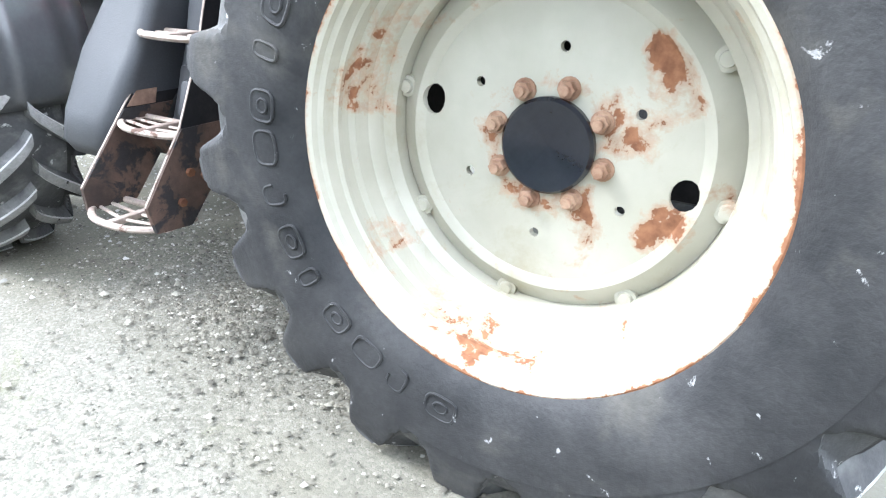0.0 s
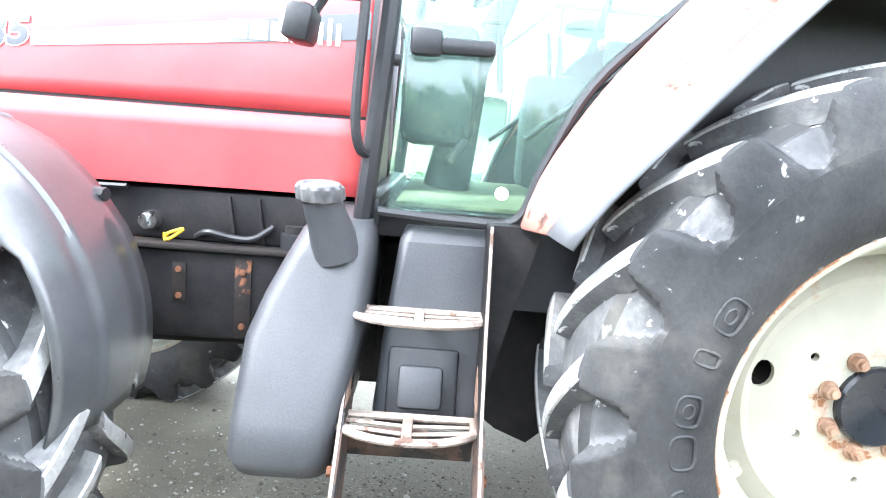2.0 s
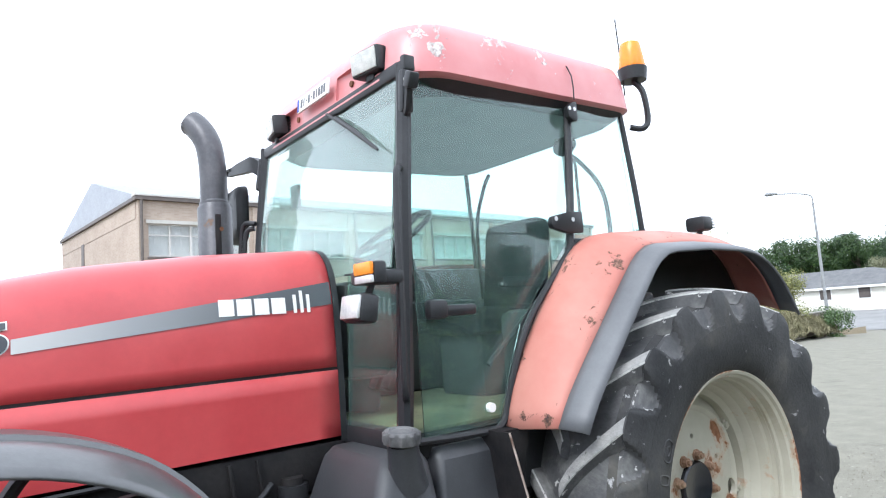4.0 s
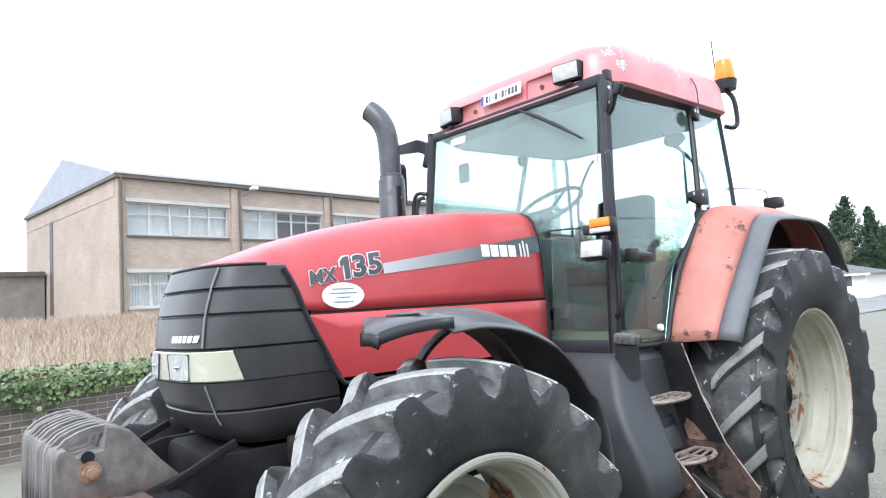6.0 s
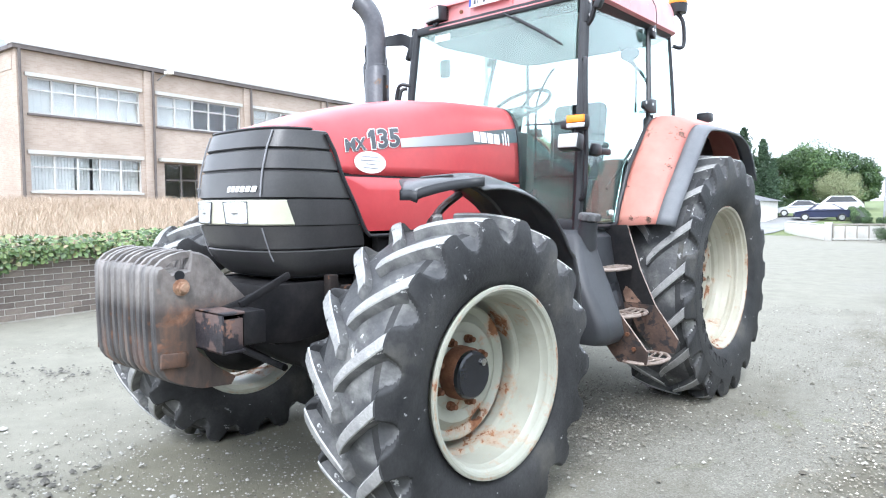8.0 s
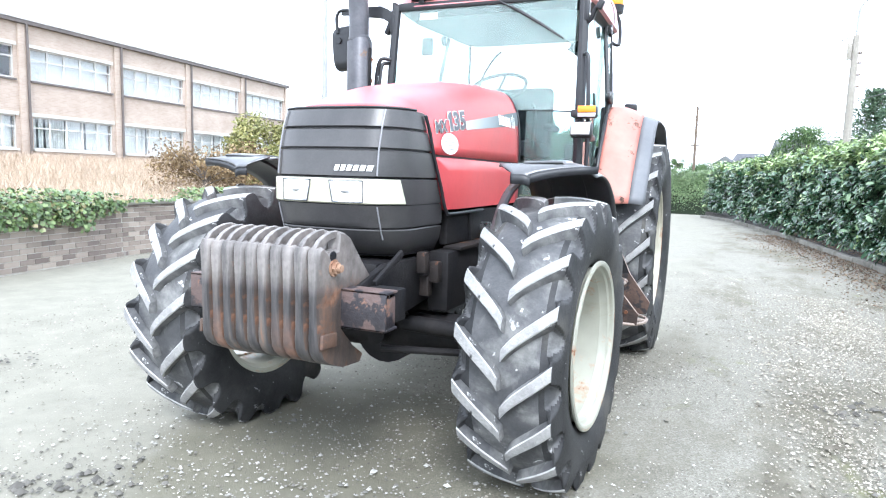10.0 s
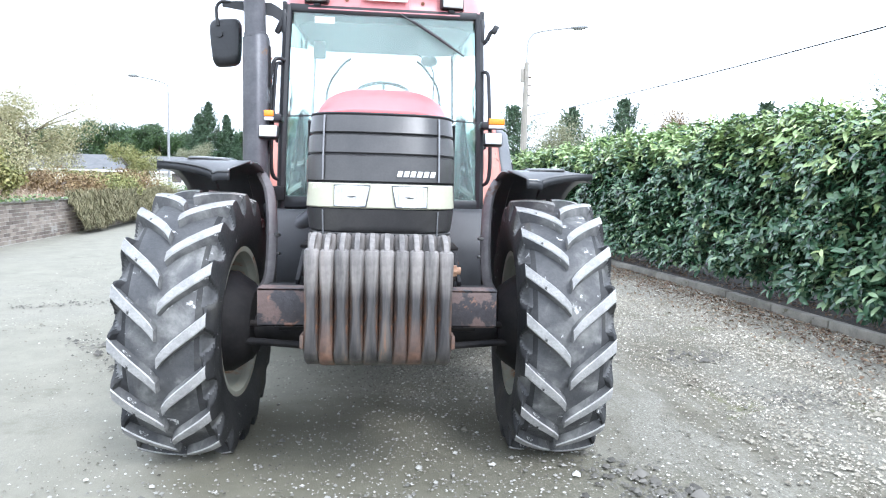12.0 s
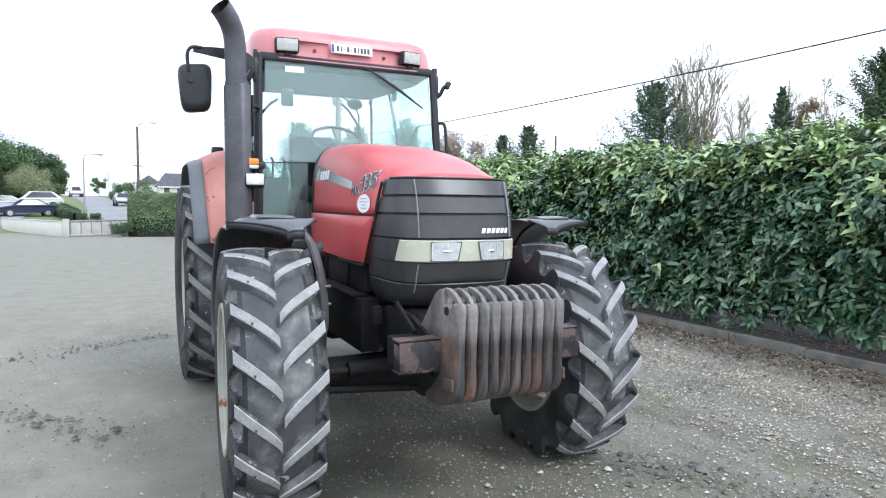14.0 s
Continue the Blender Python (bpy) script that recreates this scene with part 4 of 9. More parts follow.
    for sx in (1, -1):
        bm = plate([(-3.46, 0.79), (-3.46, 0.93), (-3.2, 1.0), (-2.9, 1.0), (-2.75, 0.95), (-2.75, 0.78), (-3.1, 0.74)], "x", sx * 0.27, sx * 0.03, 0.004)
        part("carrier_arm", bm, M_BLACKMATT, tractor, "black steel carrier arm with worn paint")
        part("carrier_bracket", box((sx * 0.40, -3.40, 0.87), (0.14, 0.10, 0.13), 0.006), M_BLACKMATT, tractor)
        part("tie_bar", box((sx * 0.345, -3.27, 0.995), (0.018, 0.26, 0.030), 0.004, pose(0, 0, 0, 24)), M_BLACKMATT, tractor, "black steel tie bar")
    part("carrier_floor", box((0, -3.1, 0.78), (0.5, 0.6, 0.03), 0.006), M_BLACKMATT, tractor)


build_weights()


# ---- fenders ----
def grid_sheet(name, rows, mat, label, thick, parent=None, smooth=50, offset=-1):
    p = part(name, loft(rows, False, False), mat, parent or tractor, label, smooth)
    so = p.modifiers.new("thick", "SOLIDIFY")
    so.thickness, so.offset = thick, offset
    return p


def resample(pts, n):
    p = np.array(pts, float)
    d = np.r_[0, np.cumsum(np.linalg.norm(np.diff(p, axis=0), axis=1))]
    s = np.linspace(0, d[-1], n)
    return [tuple(np.interp(s, d, p[:, k]) for k in range(p.shape[1])) for s in s]


def build_rear_fender(sx):
    inner = resample([(v.x, v.y) for v in smooth_path([(-0.95, 1.21, 0), (-0.90, 1.37, 0), (-0.76, 1.60, 0), (-0.58, 1.82, 0), (-0.49, 1.908, 0), (-0.39, 1.958, 0), (-0.20, 1.975, 0), (0.1, 1.985, 0), (0.5, 1.96, 0), (0.72, 1.82, 0), (0.84, 1.60, 0)], 5)], 34)
    outer = resample([(v.x, v.y) for v in smooth_path([(-0.92, 1.23, 0), (-0.84, 1.35, 0), (-0.66, 1.555, 0), (-0.47, 1.765, 0), (-0.385, 1.848, 0), (-0.29, 1.893, 0), (-0.12, 1.905, 0), (0.05, 1.91, 0), (0.42, 1.885, 0), (0.64, 1.76, 0), (0.78, 1.57, 0)], 5)], 34)
    rows = []
    for (yi, zi), (yo, zo) in zip(inner, outer):
        row = []
        for f in np.linspace(0, 1, 9):
            bulge = 0.014 * math.sin(f * math.pi) ** 0.8
            ny, nz = yi, zi - 0.83
            q = math.hypot(ny, nz)
            row.append((sx * (0.755 + f * 0.245), yi + (yo - yi) * f ** 1.6 + ny / q * bulge, zi + (zo - zi) * f ** 1.6 + nz / q * bulge))
        rows.append(row)
    f = grid_sheet("rear_fender", rows, M_REDFADE, "faded red rear fender with chipped paint", 0.012, offset=1 if sx < 0 else -1)
    rows = []
    for (yo, zo) in outer:
        q = math.hypot(yo, zo - 0.83)
        k = ((yo) / q, (zo - 0.83) / q)
        rows.append([(sx * (1.0 + dx), yo - k[0] * d, zo - k[1] * d) for dx, d in ((-0.002, 0.0), (0.03, 0.004), (0.085, 0.022), (0.108, 0.045))])
    grid_sheet("fender_flare", rows, M_GREYTRIM, "grey plastic fender extension", 0.01, f, offset=1 if sx < 0 else -1)
    # inner wall under the fender
    bm = bmesh.new()
    top = [bm.verts.new((sx * 0.762, y, z - 0.015)) for y, z in inner]
    low = [bm.verts.new((sx * 0.762, y, min(z - 0.02, max(0.98, 0.83 + 0.0)))) for y, z in inner]
    for i in range(len(inner) - 1):
        bm.faces.new((top[i], top[i + 1], low[i + 1], low[i]))
    part("fender_liner", bm, M_BLACK, f)
    lamp = part("fender_lamp", box((sx * 0.79, 0.46, 2.035), (0.11, 0.09, 0.075), 0.016), M_BLACK, tractor, "black work lamp on the fender top")
    for k in range(4):
        part("lamp_fin", box((sx * 0.79, 0.515, 2.012 + k * 0.015), (0.1, 0.02, 0.005)), M_BLACK, lamp)
    part("lamp_foot", cyl((sx * 0.79, 0.46, 1.96), (sx * 0.79, 0.46, 2.01), 0.014, 8), M_BLACK, lamp)


def build_front_fender(sx):
    cy, cz, r = -2.67, 0.63, 0.835
    rows = []
    for a in np.linspace(98, 2, 27):
        c, s = math.cos(radians(a)), math.sin(radians(a))
        row = []
        for f in (0.0, 0.12, 0.24, 0.255, 0.36, 0.48, 0.60, 0.66, 0.675, 0.74, 0.81, 0.88, 0.94, 1.0):
            x = 0.655 + f * 0.455
            d = -0.055 * max(0.0, (f - 0.72) / 0.28) ** 1.5 - 0.012 * (1 - f) ** 2
            d += 0.012 if 0.25 < f < 0.67 else 0.0
            rr = r + d * (1 if a > 40 else 0.6) - 0.172 * min(max((62 - a) / 60, 0.0), 1.0) ** 1.4
            row.append((sx * x, cy + rr * c, cz + rr * s))
        rows.append(row)
    # front wing tip: narrower tongue that reaches forward on the inner side
    f = grid_sheet("front_fender", rows, M_GUARD, "black plastic front mudguard, scuffed", 0.008, offset=1 if sx < 0 else -1)
    tip = []
    for a in np.linspace(98, 103.0, 6):
        c, s = math.cos(radians(a)), math.sin(radians(a))
        k = (a - 98) / 5.0
        tip.append([(sx * (0.655 + 0.085 * k ** 1.5 + g * (0.455 - 0.37 * k ** 0.8)), cy + (r - 0.012 * (1 - g) ** 2 - 0.04 * max(0, g - 0.7)) * c - 0.01 * k * (1 - g), cz + (r - 0.04 * max(0, g - 0.7)) * s - 0.028 * k ** 1.5) for g in np.linspace(0, 1, 7)])
    tip.append([(x, y - 0.010, z - 0.014) for x, y, z in tip[-1]])
    grid_sheet("guard_tip", tip, M_GUARD, "", 0.008, f, offset=1 if sx < 0 else -1)
    drop = [[Vector(row[-1]) + Vector((sx * 0.002, 0, dz * (0.75 + 0.25 * k / 6))) for dz in (0.004, -0.018, -0.040)] for k, row in enumerate(tip)]
    drop += [[Vector(p) + Vector((0, -0.002, dz)) for dz in (0.004, -0.018, -0.040)] for p in reversed(tip[-1][:-1])]
    grid_sheet("guard_flange", drop, M_BLACK, "black down-turned flange of the mudguard tip", 0.006, f, 60)
    part("guard_stay", tube(smooth_path([(sx * 0.67, -2.40, 1.40), (sx * 0.61, -2.50, 1.30), (sx * 0.58, -2.60, 1.10), (sx * 0.585, -2.66, 0.86), (sx * 0.64, -2.67, 0.76)]), 0.020, 8, True, 1.5), M_STAY, f, "worn grey steel mudguard stay")
    for z in (0.98, 1.08):
        part("stay_bolt", cyl((sx * 0.575, -2.61, z), (sx * 0.535, -2.63, z), 0.009, 6), M_CHROME, f)
    part("guard_stay", tube(smooth_path([(sx * 0.60, -2.55, 1.05), (sx * 0.66, -2.30, 1.20), (sx * 0.70, -2.10, 1.21)]), 0.02, 8), M_BLACK, f)


for sx in (1, -1):
    build_rear_fender(sx)
    build_front_fender(sx)


# ---- cab ----
def build_cab():
    cab = part("cab_floor", box((0, -0.7, 1.19), (1.40, 1.35, 0.08), 0.015), M_BLACKMATT, tractor, "black cab floor")
    part("floor_mat", box((0, -0.85, 1.242), (1.3, 0.9, 0.015), 0.004), M_MATDIRT, cab, "dusty rubber floor mat")
    # corner posts: bottom to top
    for sx in (1, -1):
        a = smooth_path([(sx * 0.715, -1.385, 1.17), (sx * 0.715, -1.36, 1.5), (sx * 0.705, -1.315, 2.1), (sx * 0.69, -1.265, 2.62)])
        part("front_post", tube(a, 0.033, 8, flat=0.85), M_BLACK, tractor, "slim black front cab post")
        b = smooth_path([(sx * 0.745, -0.50, 1.88), (sx * 0.725, -0.44, 2.1), (sx * 0.66, -0.325, 2.64)])
        part("door_post", tube(b, 0.018, 8), M_BLACK, tractor)
        c = smooth_path([(sx * 0.665, 0.15, 1.96), (sx * 0.655, 0.13, 2.25), (sx * 0.635, 0.09, 2.66)])
        part("rear_post", tube(c, 0.016, 8), M_BLACK, tractor)
        # rear cab wall below the quarter glass
        part("rear_side_panel", box((sx * 0.70, -0.12, 1.62), (0.05, 0.62, 0.68), 0.02), M_BLACK, tractor)
        # door frame: lower rail and curve along the fender
        d = smooth_path([(sx * 0.735, -1.34, 1.225), (sx * 0.745, -1.1, 1.215), (sx * 0.75, -0.96, 1.23), (sx * 0.755, -0.90, 1.38), (sx * 0.757, -0.79, 1.60), (sx * 0.752, -0.60, 1.80), (sx * 0.742, -0.46, 1.93)])
        part("door_frame", tube(d, 0.014, 8), M_BLACK, tractor)
        # door glass follows the frame
        edge = [(-1.315, 1.235), (-0.965, 1.235), (-0.905, 1.38), (-0.80, 1.60), (-0.61, 1.80), (-0.47, 1.93), (-0.335, 2.62), (-1.245, 2.60), (-1.29, 1.9)]
        bm = bmesh.new()
        lo = [bm.verts.new((sx * (0.742 - max(0, z - 1.3) * 0.062), y, z)) for y, z in edge]
        hi = [bm.verts.new((sx * (0.737 - max(0, z - 1.3) * 0.062), y, z)) for y, z in edge]
        bm.faces.new(lo), bm.faces.new(hi)
        for i in range(len(edge)):
            j = (i + 1) % len(edge)
            bm.faces.new((lo[i], lo[j], hi[j], hi[i]))
        p = part("door_glass", bm, M_GLASS, tractor, "green-tinted glass cab door", 0)
        p.visible_shadow = False
        part("door_stud", cyl((sx * 0.735, -1.007, 1.298), (sx * 0.755, -1.007, 1.298), 0.018, 14), M_WHITE, p, "white plastic stud")
        part("door_handle", box((sx * 0.752, -1.155, 1.672), (0.035, 0.20, 0.042), 0.013), M_BLACK, p, "black door handle")
        part("handle_boss", box((sx * 0.757, -1.238, 1.678), (0.045, 0.085, 0.072), 0.016), M_BLACK, p)
        for y, z in ((-0.52, 2.02), (-0.36, 2.55)):
            h = 0.19 if z < 2.3 else 0.06
            hx = 0.752 - max(0, z - 2.1) * 0.12
            hg = part("door_hinge", plate([(y - h * 0.55, z - 0.012), (y - h * 0.5, z - 0.03), (y, z - 0.05), (y + h * 0.5, z - 0.045), (y + h * 0.5, z + 0.05), (y, z + 0.042), (y - h * 0.5, z + 0.02)], "x", sx * hx, sx * 0.028, 0.006), M_BLACK, p, "black door hinge")
            for k in (-0.4, 0.15):
                part("hinge_bolt", cyl((sx * (0.775 - max(0, z - 2.1) * 0.12), y + k * h, z + 0.01), (sx * (0.782 - max(0, z - 2.1) * 0.12), y + k * h, z + 0.01), 0.01, 8), M_CHROME, hg)
        q = part("quarter_glass", pane([(sx * 0.735, -0.45, 1.97), (sx * 0.66, 0.14, 1.98), (sx * 0.636, 0.09, 2.63), (sx * 0.662, -0.315, 2.63)], 0.005), M_GLASS, tractor, "tinted rear quarter glass", 0)
        q.visible_shadow = False
        # low front pane beside the bonnet
        w = part("low_front_glass", pane([(sx * 0.36, -1.40, 1.26), (sx * 0.685, -1.385, 1.24), (sx * 0.685, -1.345, 1.825), (sx * 0.36, -1.37, 1.84)], 0.005), M_GLASS, tractor, "tinted lower front glass", 0)
        w.visible_shadow = False
        part("glass_seam", tube([(sx * 0.34, -1.375, 1.845), (sx * 0.69, -1.348, 1.83)], 0.005, 6), M_BLACK, tractor)
        # hand rail outside the door
        r = smooth_path([(sx * 0.725, -1.335, 2.20), (sx * 0.755, -1.37, 2.18), (sx * 0.765, -1.385, 2.05), (sx * 0.78, -1.40, 1.75), (sx * 0.785, -1.41, 1.5), (sx * 0.77, -1.40, 1.40), (sx * 0.73, -1.375, 1.375)])
        part("hand_rail", tube(r, 0.014, 8), M_BLACK, tractor, "black steel hand rail")
        # bracket at the post head
        part("post_bracket", box((sx * 0.715, -1.28, 2.50), (0.035, 0.055, 0.17), 0.012, pose(0, 0, 0, -4)), M_BLACK, tractor, "black bolted mirror bracket")
        for z in (2.46, 2.54):
            part("bracket_bolt", cyl((sx * 0.732, -1.29, z), (sx * 0.738, -1.29, z), 0.010, 8), M_CHROME, tractor)
        part("post_buckle", box((sx * 0.712, -1.262, 2.615), (0.03, 0.05, 0.06), 0.006), M_BLACK, tractor)
        # indicator and work lamp arm
        arm = part("lamp_arm", box((sx * 0.745, -1.47, 1.80), (0.10, 0.16, 0.05), 0.012), M_BLACK, tractor, "black lamp arm on the post")
        part("indicator_housing", box((sx * 0.80, -1.525, 1.81), (0.125, 0.05, 0.075), 0.012), M_BLACK, arm)
        part("indicator_lens", box((sx * 0.80, -1.556, 1.825), (0.112, 0.016, 0.042), 0.006), M_ORANGE, arm, "orange indicator lens")
        part("position_lens", box((sx * 0.80, -1.555, 1.789), (0.112, 0.014, 0.026), 0.005), M_LENS, arm, "clear position lamp lens")
        wl_ = part("work_lamp", box((sx * 0.775, -1.56, 1.695), (0.135, 0.07, 0.095), 0.016, pose(0, 0, 0, -10)), M_BLACK, tractor, "square black work lamp")
        part("lamp_lens", box((sx * 0.775, -1.597, 1.702), (0.118, 0.014, 0.078), 0.006, pose(0, 0, 0, -10)), M_LENS, wl_, "ribbed clear lamp lens")
        part("lamp_stalk", cyl((sx * 0.765, -1.53, 1.73), (sx * 0.76, -1.50, 1.78), 0.012, 8), M_BLACK, wl_)
        # gas strut and inner rail inside the cab
        part("gas_strut", tube([(sx * 0.68, -0.95, 1.45), (sx * 0.69, -0.62, 1.72)], 0.011, 8), M_BLACK, tractor)
    # windscreen
    ws = [(-0.66, -1.355, 1.845), (0.66, -1.355, 1.845), (0.645, -1.265, 2.60), (-0.645, -1.265, 2.60)]
    w = part("windscreen", pane(ws, 0.006), M_SCREEN, tractor, "large green-tinted windscreen", 0)
    w.visible_shadow = False
    part("screen_sticker", pane([(-0.50, -1.277, 2.55), (-0.36, -1.277, 2.55), (-0.36, -1.282, 2.505), (-0.50, -1.282, 2.505)], 0.002), M_WHITE, w, "pale paper sticker behind the glass", 0)
    rw = part("rear_window", pane([(-0.63, 0.155, 1.55), (0.63, 0.155, 1.55), (0.615, 0.10, 2.63), (-0.615, 0.10, 2.63)], 0.005), M_REARGLASS, tractor, "tinted rear window", 0)
    rw.visible_shadow = False
    part("rear_panel", box((0, 0.13, 1.36), (1.32, 0.05, 0.40), 0.02), M_BLACK, tractor)
    part("windscreen_header", box((0, -1.262, 2.605), (1.36, 0.05, 0.06), 0.012), M_BLACK, tractor)
    part("rear_header", box((0, 0.09, 2.65), (1.26, 0.05, 0.05), 0.012), M_BLACK, tractor)
    part("scuttle", box((0, -1.37, 1.22), (1.42, 0.07, 0.09), 0.02), M_BLACK, tractor)
    # roof shell
    def roof_ring(z, inset):
        x, y0, y1 = 0.735 - inset, -1.272 + inset * 1.1, 0.165 - inset
        pts = []
        for cx, cy, a0, cr in ((x - 0.16, y1 - 0.13, 0, 0.13), (0.16 - x, y1 - 0.13, 90, 0.13), (0.19 - x, y0 + 0.19, 180, 0.19), (x - 0.19, y0 + 0.19, 270, 0.19)):
            for k in range(6):
                a = radians(a0 + 90 * k / 5)
                # slight bow of the front edge
                px, py = cx + cr * math.cos(a), cy + cr * math.sin(a)
                bow = 0.035 * (1 - (px / x) ** 2) if py < y0 + cr else 0
                pts.append((px, py - bow, z + 0.03 * (py - y0) / (y1 - y0)))
        return pts
    rings = [roof_ring(2.585, 0.06), roof_ring(2.583, 0.02), roof_ring(2.60, 0.0), roof_ring(2.67, 0.006), roof_ring(2.76, 0.016), roof_ring(2.81, 0.034), roof_ring(2.838, 0.07), roof_ring(2.855, 0.16), roof_ring(2.862, 0.4)]
    bm = loft(rings)
    cut = bmesh.new()
    for sx in (1, -1):
        add_box(cut, (sx * 0.375, -1.29, 2.688), (0.40, 0.09, 0.112), 0.012, pose(0, 0, 0, -4, 0, sx * 5))
    roof = part("roof", bored(bm, cut, "roof"), M_ROOF, tractor, "faded red cab roof with peeling paint", 40)
    part("roof_seal", loft([roof_ring(2.535, 0.085), roof_ring(2.586, 0.018)], True, False), M_BLACK, tractor, "black seal under the roof")
    part("head_lining", loft([roof_ring(2.540, 0.085), roof_ring(2.565, 0.09)]), M_LINING, tractor, "grey head lining")
    # hairline cracks in the left edge of the shell
    part("roof_crack", tube([(0.737, -0.36, 2.60), (0.735, -0.355, 2.66), (0.725, -0.35, 2.72), (0.70, -0.35, 2.775)], 0.003, 5), M_BLACK, roof)
    part("roof_crack", tube([(0.66, -1.18, 2.77), (0.67, -1.08, 2.765), (0.68, -1.0, 2.755), (0.685, -0.93, 2.75)], 0.002, 5), M_BLACK, roof)
    # work lamps in the recesses, number plate between them
    for sx in (1, -1):
        at = pose(sx * 0.485, -1.285, 2.695, 4, 0, sx * 10)
        rl = part("roof_lamp", box(at.translation, (0.168, 0.075, 0.104), 0.012, at.to_3x3().to_4x4()), M_BLACK, roof, "square black roof work lamp")
        for k in range(6):
            f = at @ pose(0, 0.045, -0.04 + k * 0.016)
            part("lamp_fin", box(f.translation, (0.15, 0.022, 0.005), 0, at.to_3x3().to_4x4()), M_BLACK, rl)
        f = at @ pose(0, -0.0395, 0)
        part("lamp_lens", box(f.translation, (0.148, 0.008, 0.085), 0.003, at.to_3x3().to_4x4()), M_LAMP, rl, "clear lamp lens")
        f = at @ pose(0.0, 0.0, -0.062)
        part("lamp_foot", box(f.translation, (0.05, 0.03, 0.03), 0.006, at.to_3x3().to_4x4()), M_BLACK, rl)
        part("roof_screw", cyl((sx * 0.275, -1.24, 2.683), (sx * 0.275, -1.262, 2.683), 0.014, 10), M_RUST, roof)
    np_ = part("number_plate", box((0.0, -1.308, 2.708), (0.325, 0.012, 0.074), 0.004, pose(0, 0, 0, -6)), M_WHITE, roof, "white number plate with dark bars")
    part("plate_band", box((-0.150, -1.3145, 2.707), (0.018, 0.003, 0.06), 0, pose(0, 0, 0, -6)), M_PLATEBLUE, np_)
    for k, wd in enumerate((0.018, 0.008, 0.010, 0.018, 0.010, 0.018, 0.008, 0.018, 0.018, 0.018)):
        part("plate_bar", box((-0.112 + k * 0.0268, -1.3145, 2.707), (wd, 0.003, 0.008 if wd == 0.010 else 0.040), 0, pose(0, 0, 0, -6)), M_DECALGREY, np_)
    # wiper
    part("wiper_arm", tube([(0.11, -1.30, 2.59), (0.33, -1.315, 2.465), (0.45, -1.322, 2.395)], 0.008, 6), M_BLACK, tractor, "black windscreen wiper")
    part("wiper_blade", tube([(0.20, -1.304, 2.545), (0.40, -1.322, 2.425), (0.58, -1.336, 2.305)], [0.012, 0.012, 0.006], 6), M_BLACK, tractor)
    # beacon on its bent arm
    bc = part("beacon_arm", tube(smooth_path([(0.64, 0.17, 2.56), (0.68, 0.22, 2.55), (0.69, 0.26, 2.60), (0.68, 0.255, 2.75), (0.64, 0.24, 2.82)]), 0.016, 8), M_BLACK, tractor, "bent black beacon arm")
    part("beacon_base", cyl((0.64, 0.24, 2.82), (0.64, 0.24, 2.885), 0.068, 20, 0.078), M_BLACK, bc)
    bm = bmesh.new()
    add_tube(bm, [(0.64, 0.24, z) for z in (2.885, 2.90, 3.0, 3.025, 3.035)], [0.066, 0.07, 0.056, 0.05, 0.03], 20)
    part("beacon_lens", bm, M_ORANGE, bc, "orange beacon dome")
    part("antenna", tube([(0.60, 0.21, 2.75), (0.585, 0.21, 3.18)], 0.004, 6), M_BLACK, tractor, "thin whip antenna")
    # mirror on the right side, with its long arm; left arm folded short
    rings = [[(x, y - t, z - h), (x, y + t, z - h), (x, y + t, z + h), (x, y - t, z + h)] for x, y, z, h, t in ((-0.70, -1.275, 2.515, 0.045, 0.02), (-0.76, -1.29, 2.555, 0.045, 0.02), (-0.80, -1.30, 2.575, 0.042, 0.02), (-0.98, -1.315, 2.585, 0.032, 0.018), (-1.10, -1.32, 2.590, 0.020, 0.015), (-1.135, -1.32, 2.588, 0.016, 0.013))]
    ma = part("mirror_arm", loft(rings), M_BLACK, tractor, "flat tapering black mirror arm")
    part("mirror_hanger", tube(smooth_path([(-1.08, -1.33, 2.605), (-1.145, -1.335, 2.60), (-1.175, -1.335, 2.55), (-1.165, -1.33, 2.44)]), 0.012, 8), M_BLACK, ma)
    part("mirror_bracket", box((-0.735, -1.28, 2.49), (0.04, 0.05, 0.16), 0.012, pose(0, 0, 0, 0, 25)), M_BLACK, ma)
    rings = []
    for y, g in ((-1.33, 0.62), (-1.325, 0.86), (-1.30, 0.97), (-1.265, 1.0), (-1.255, 0.98)):
        ring = []
        for k in range(28):
            a = 2 * math.pi * k / 28
            u = math.copysign(abs(math.cos(a)) ** 0.42, math.cos(a))
            v = math.copysign(abs(math.sin(a)) ** 0.42, math.sin(a))
            ring.append((-1.12 + (0.108 + 0.010 * v) * u * g - 0.006 * v, y, 2.335 + 0.168 * v * g + 0.012 * u))
        rings.append(ring)
    part("mirror_housing", loft(rings), M_BLACK, ma, "rounded black plastic mirror housing", 50)
    part("mirror_glass", box((-1.12, -1.252, 2.335), (0.17, 0.004, 0.27), 0.0), M_MIRROR, ma)
    part("mirror_ball", cyl((-1.155, -1.345, 2.385), (-1.155, -1.32, 2.385), 0.024, 12), M_BLACK, ma)
    la = part("short_mirror_arm", tube(smooth_path([(0.70, -1.28, 2.40), (0.745, -1.295, 2.43), (0.775, -1.305, 2.49), (0.80, -1.31, 2.505)]), 0.016, 8), M_BLACK, tractor)
    part("arm_clevis", box((0.805, -1.315, 2.51), (0.04, 0.045, 0.06), 0.008, pose(0, 0, 0, 0, 25)), M_BLACK, la)
    # cab interior
    part("steering_column", tube([(0.0, -1.15, 1.25), (0.0, -1.08, 1.7), (0.0, -0.95, 2.02)], [0.09, 0.06, 0.04], 12), M_INTERIOR, tractor, "grey steering column")
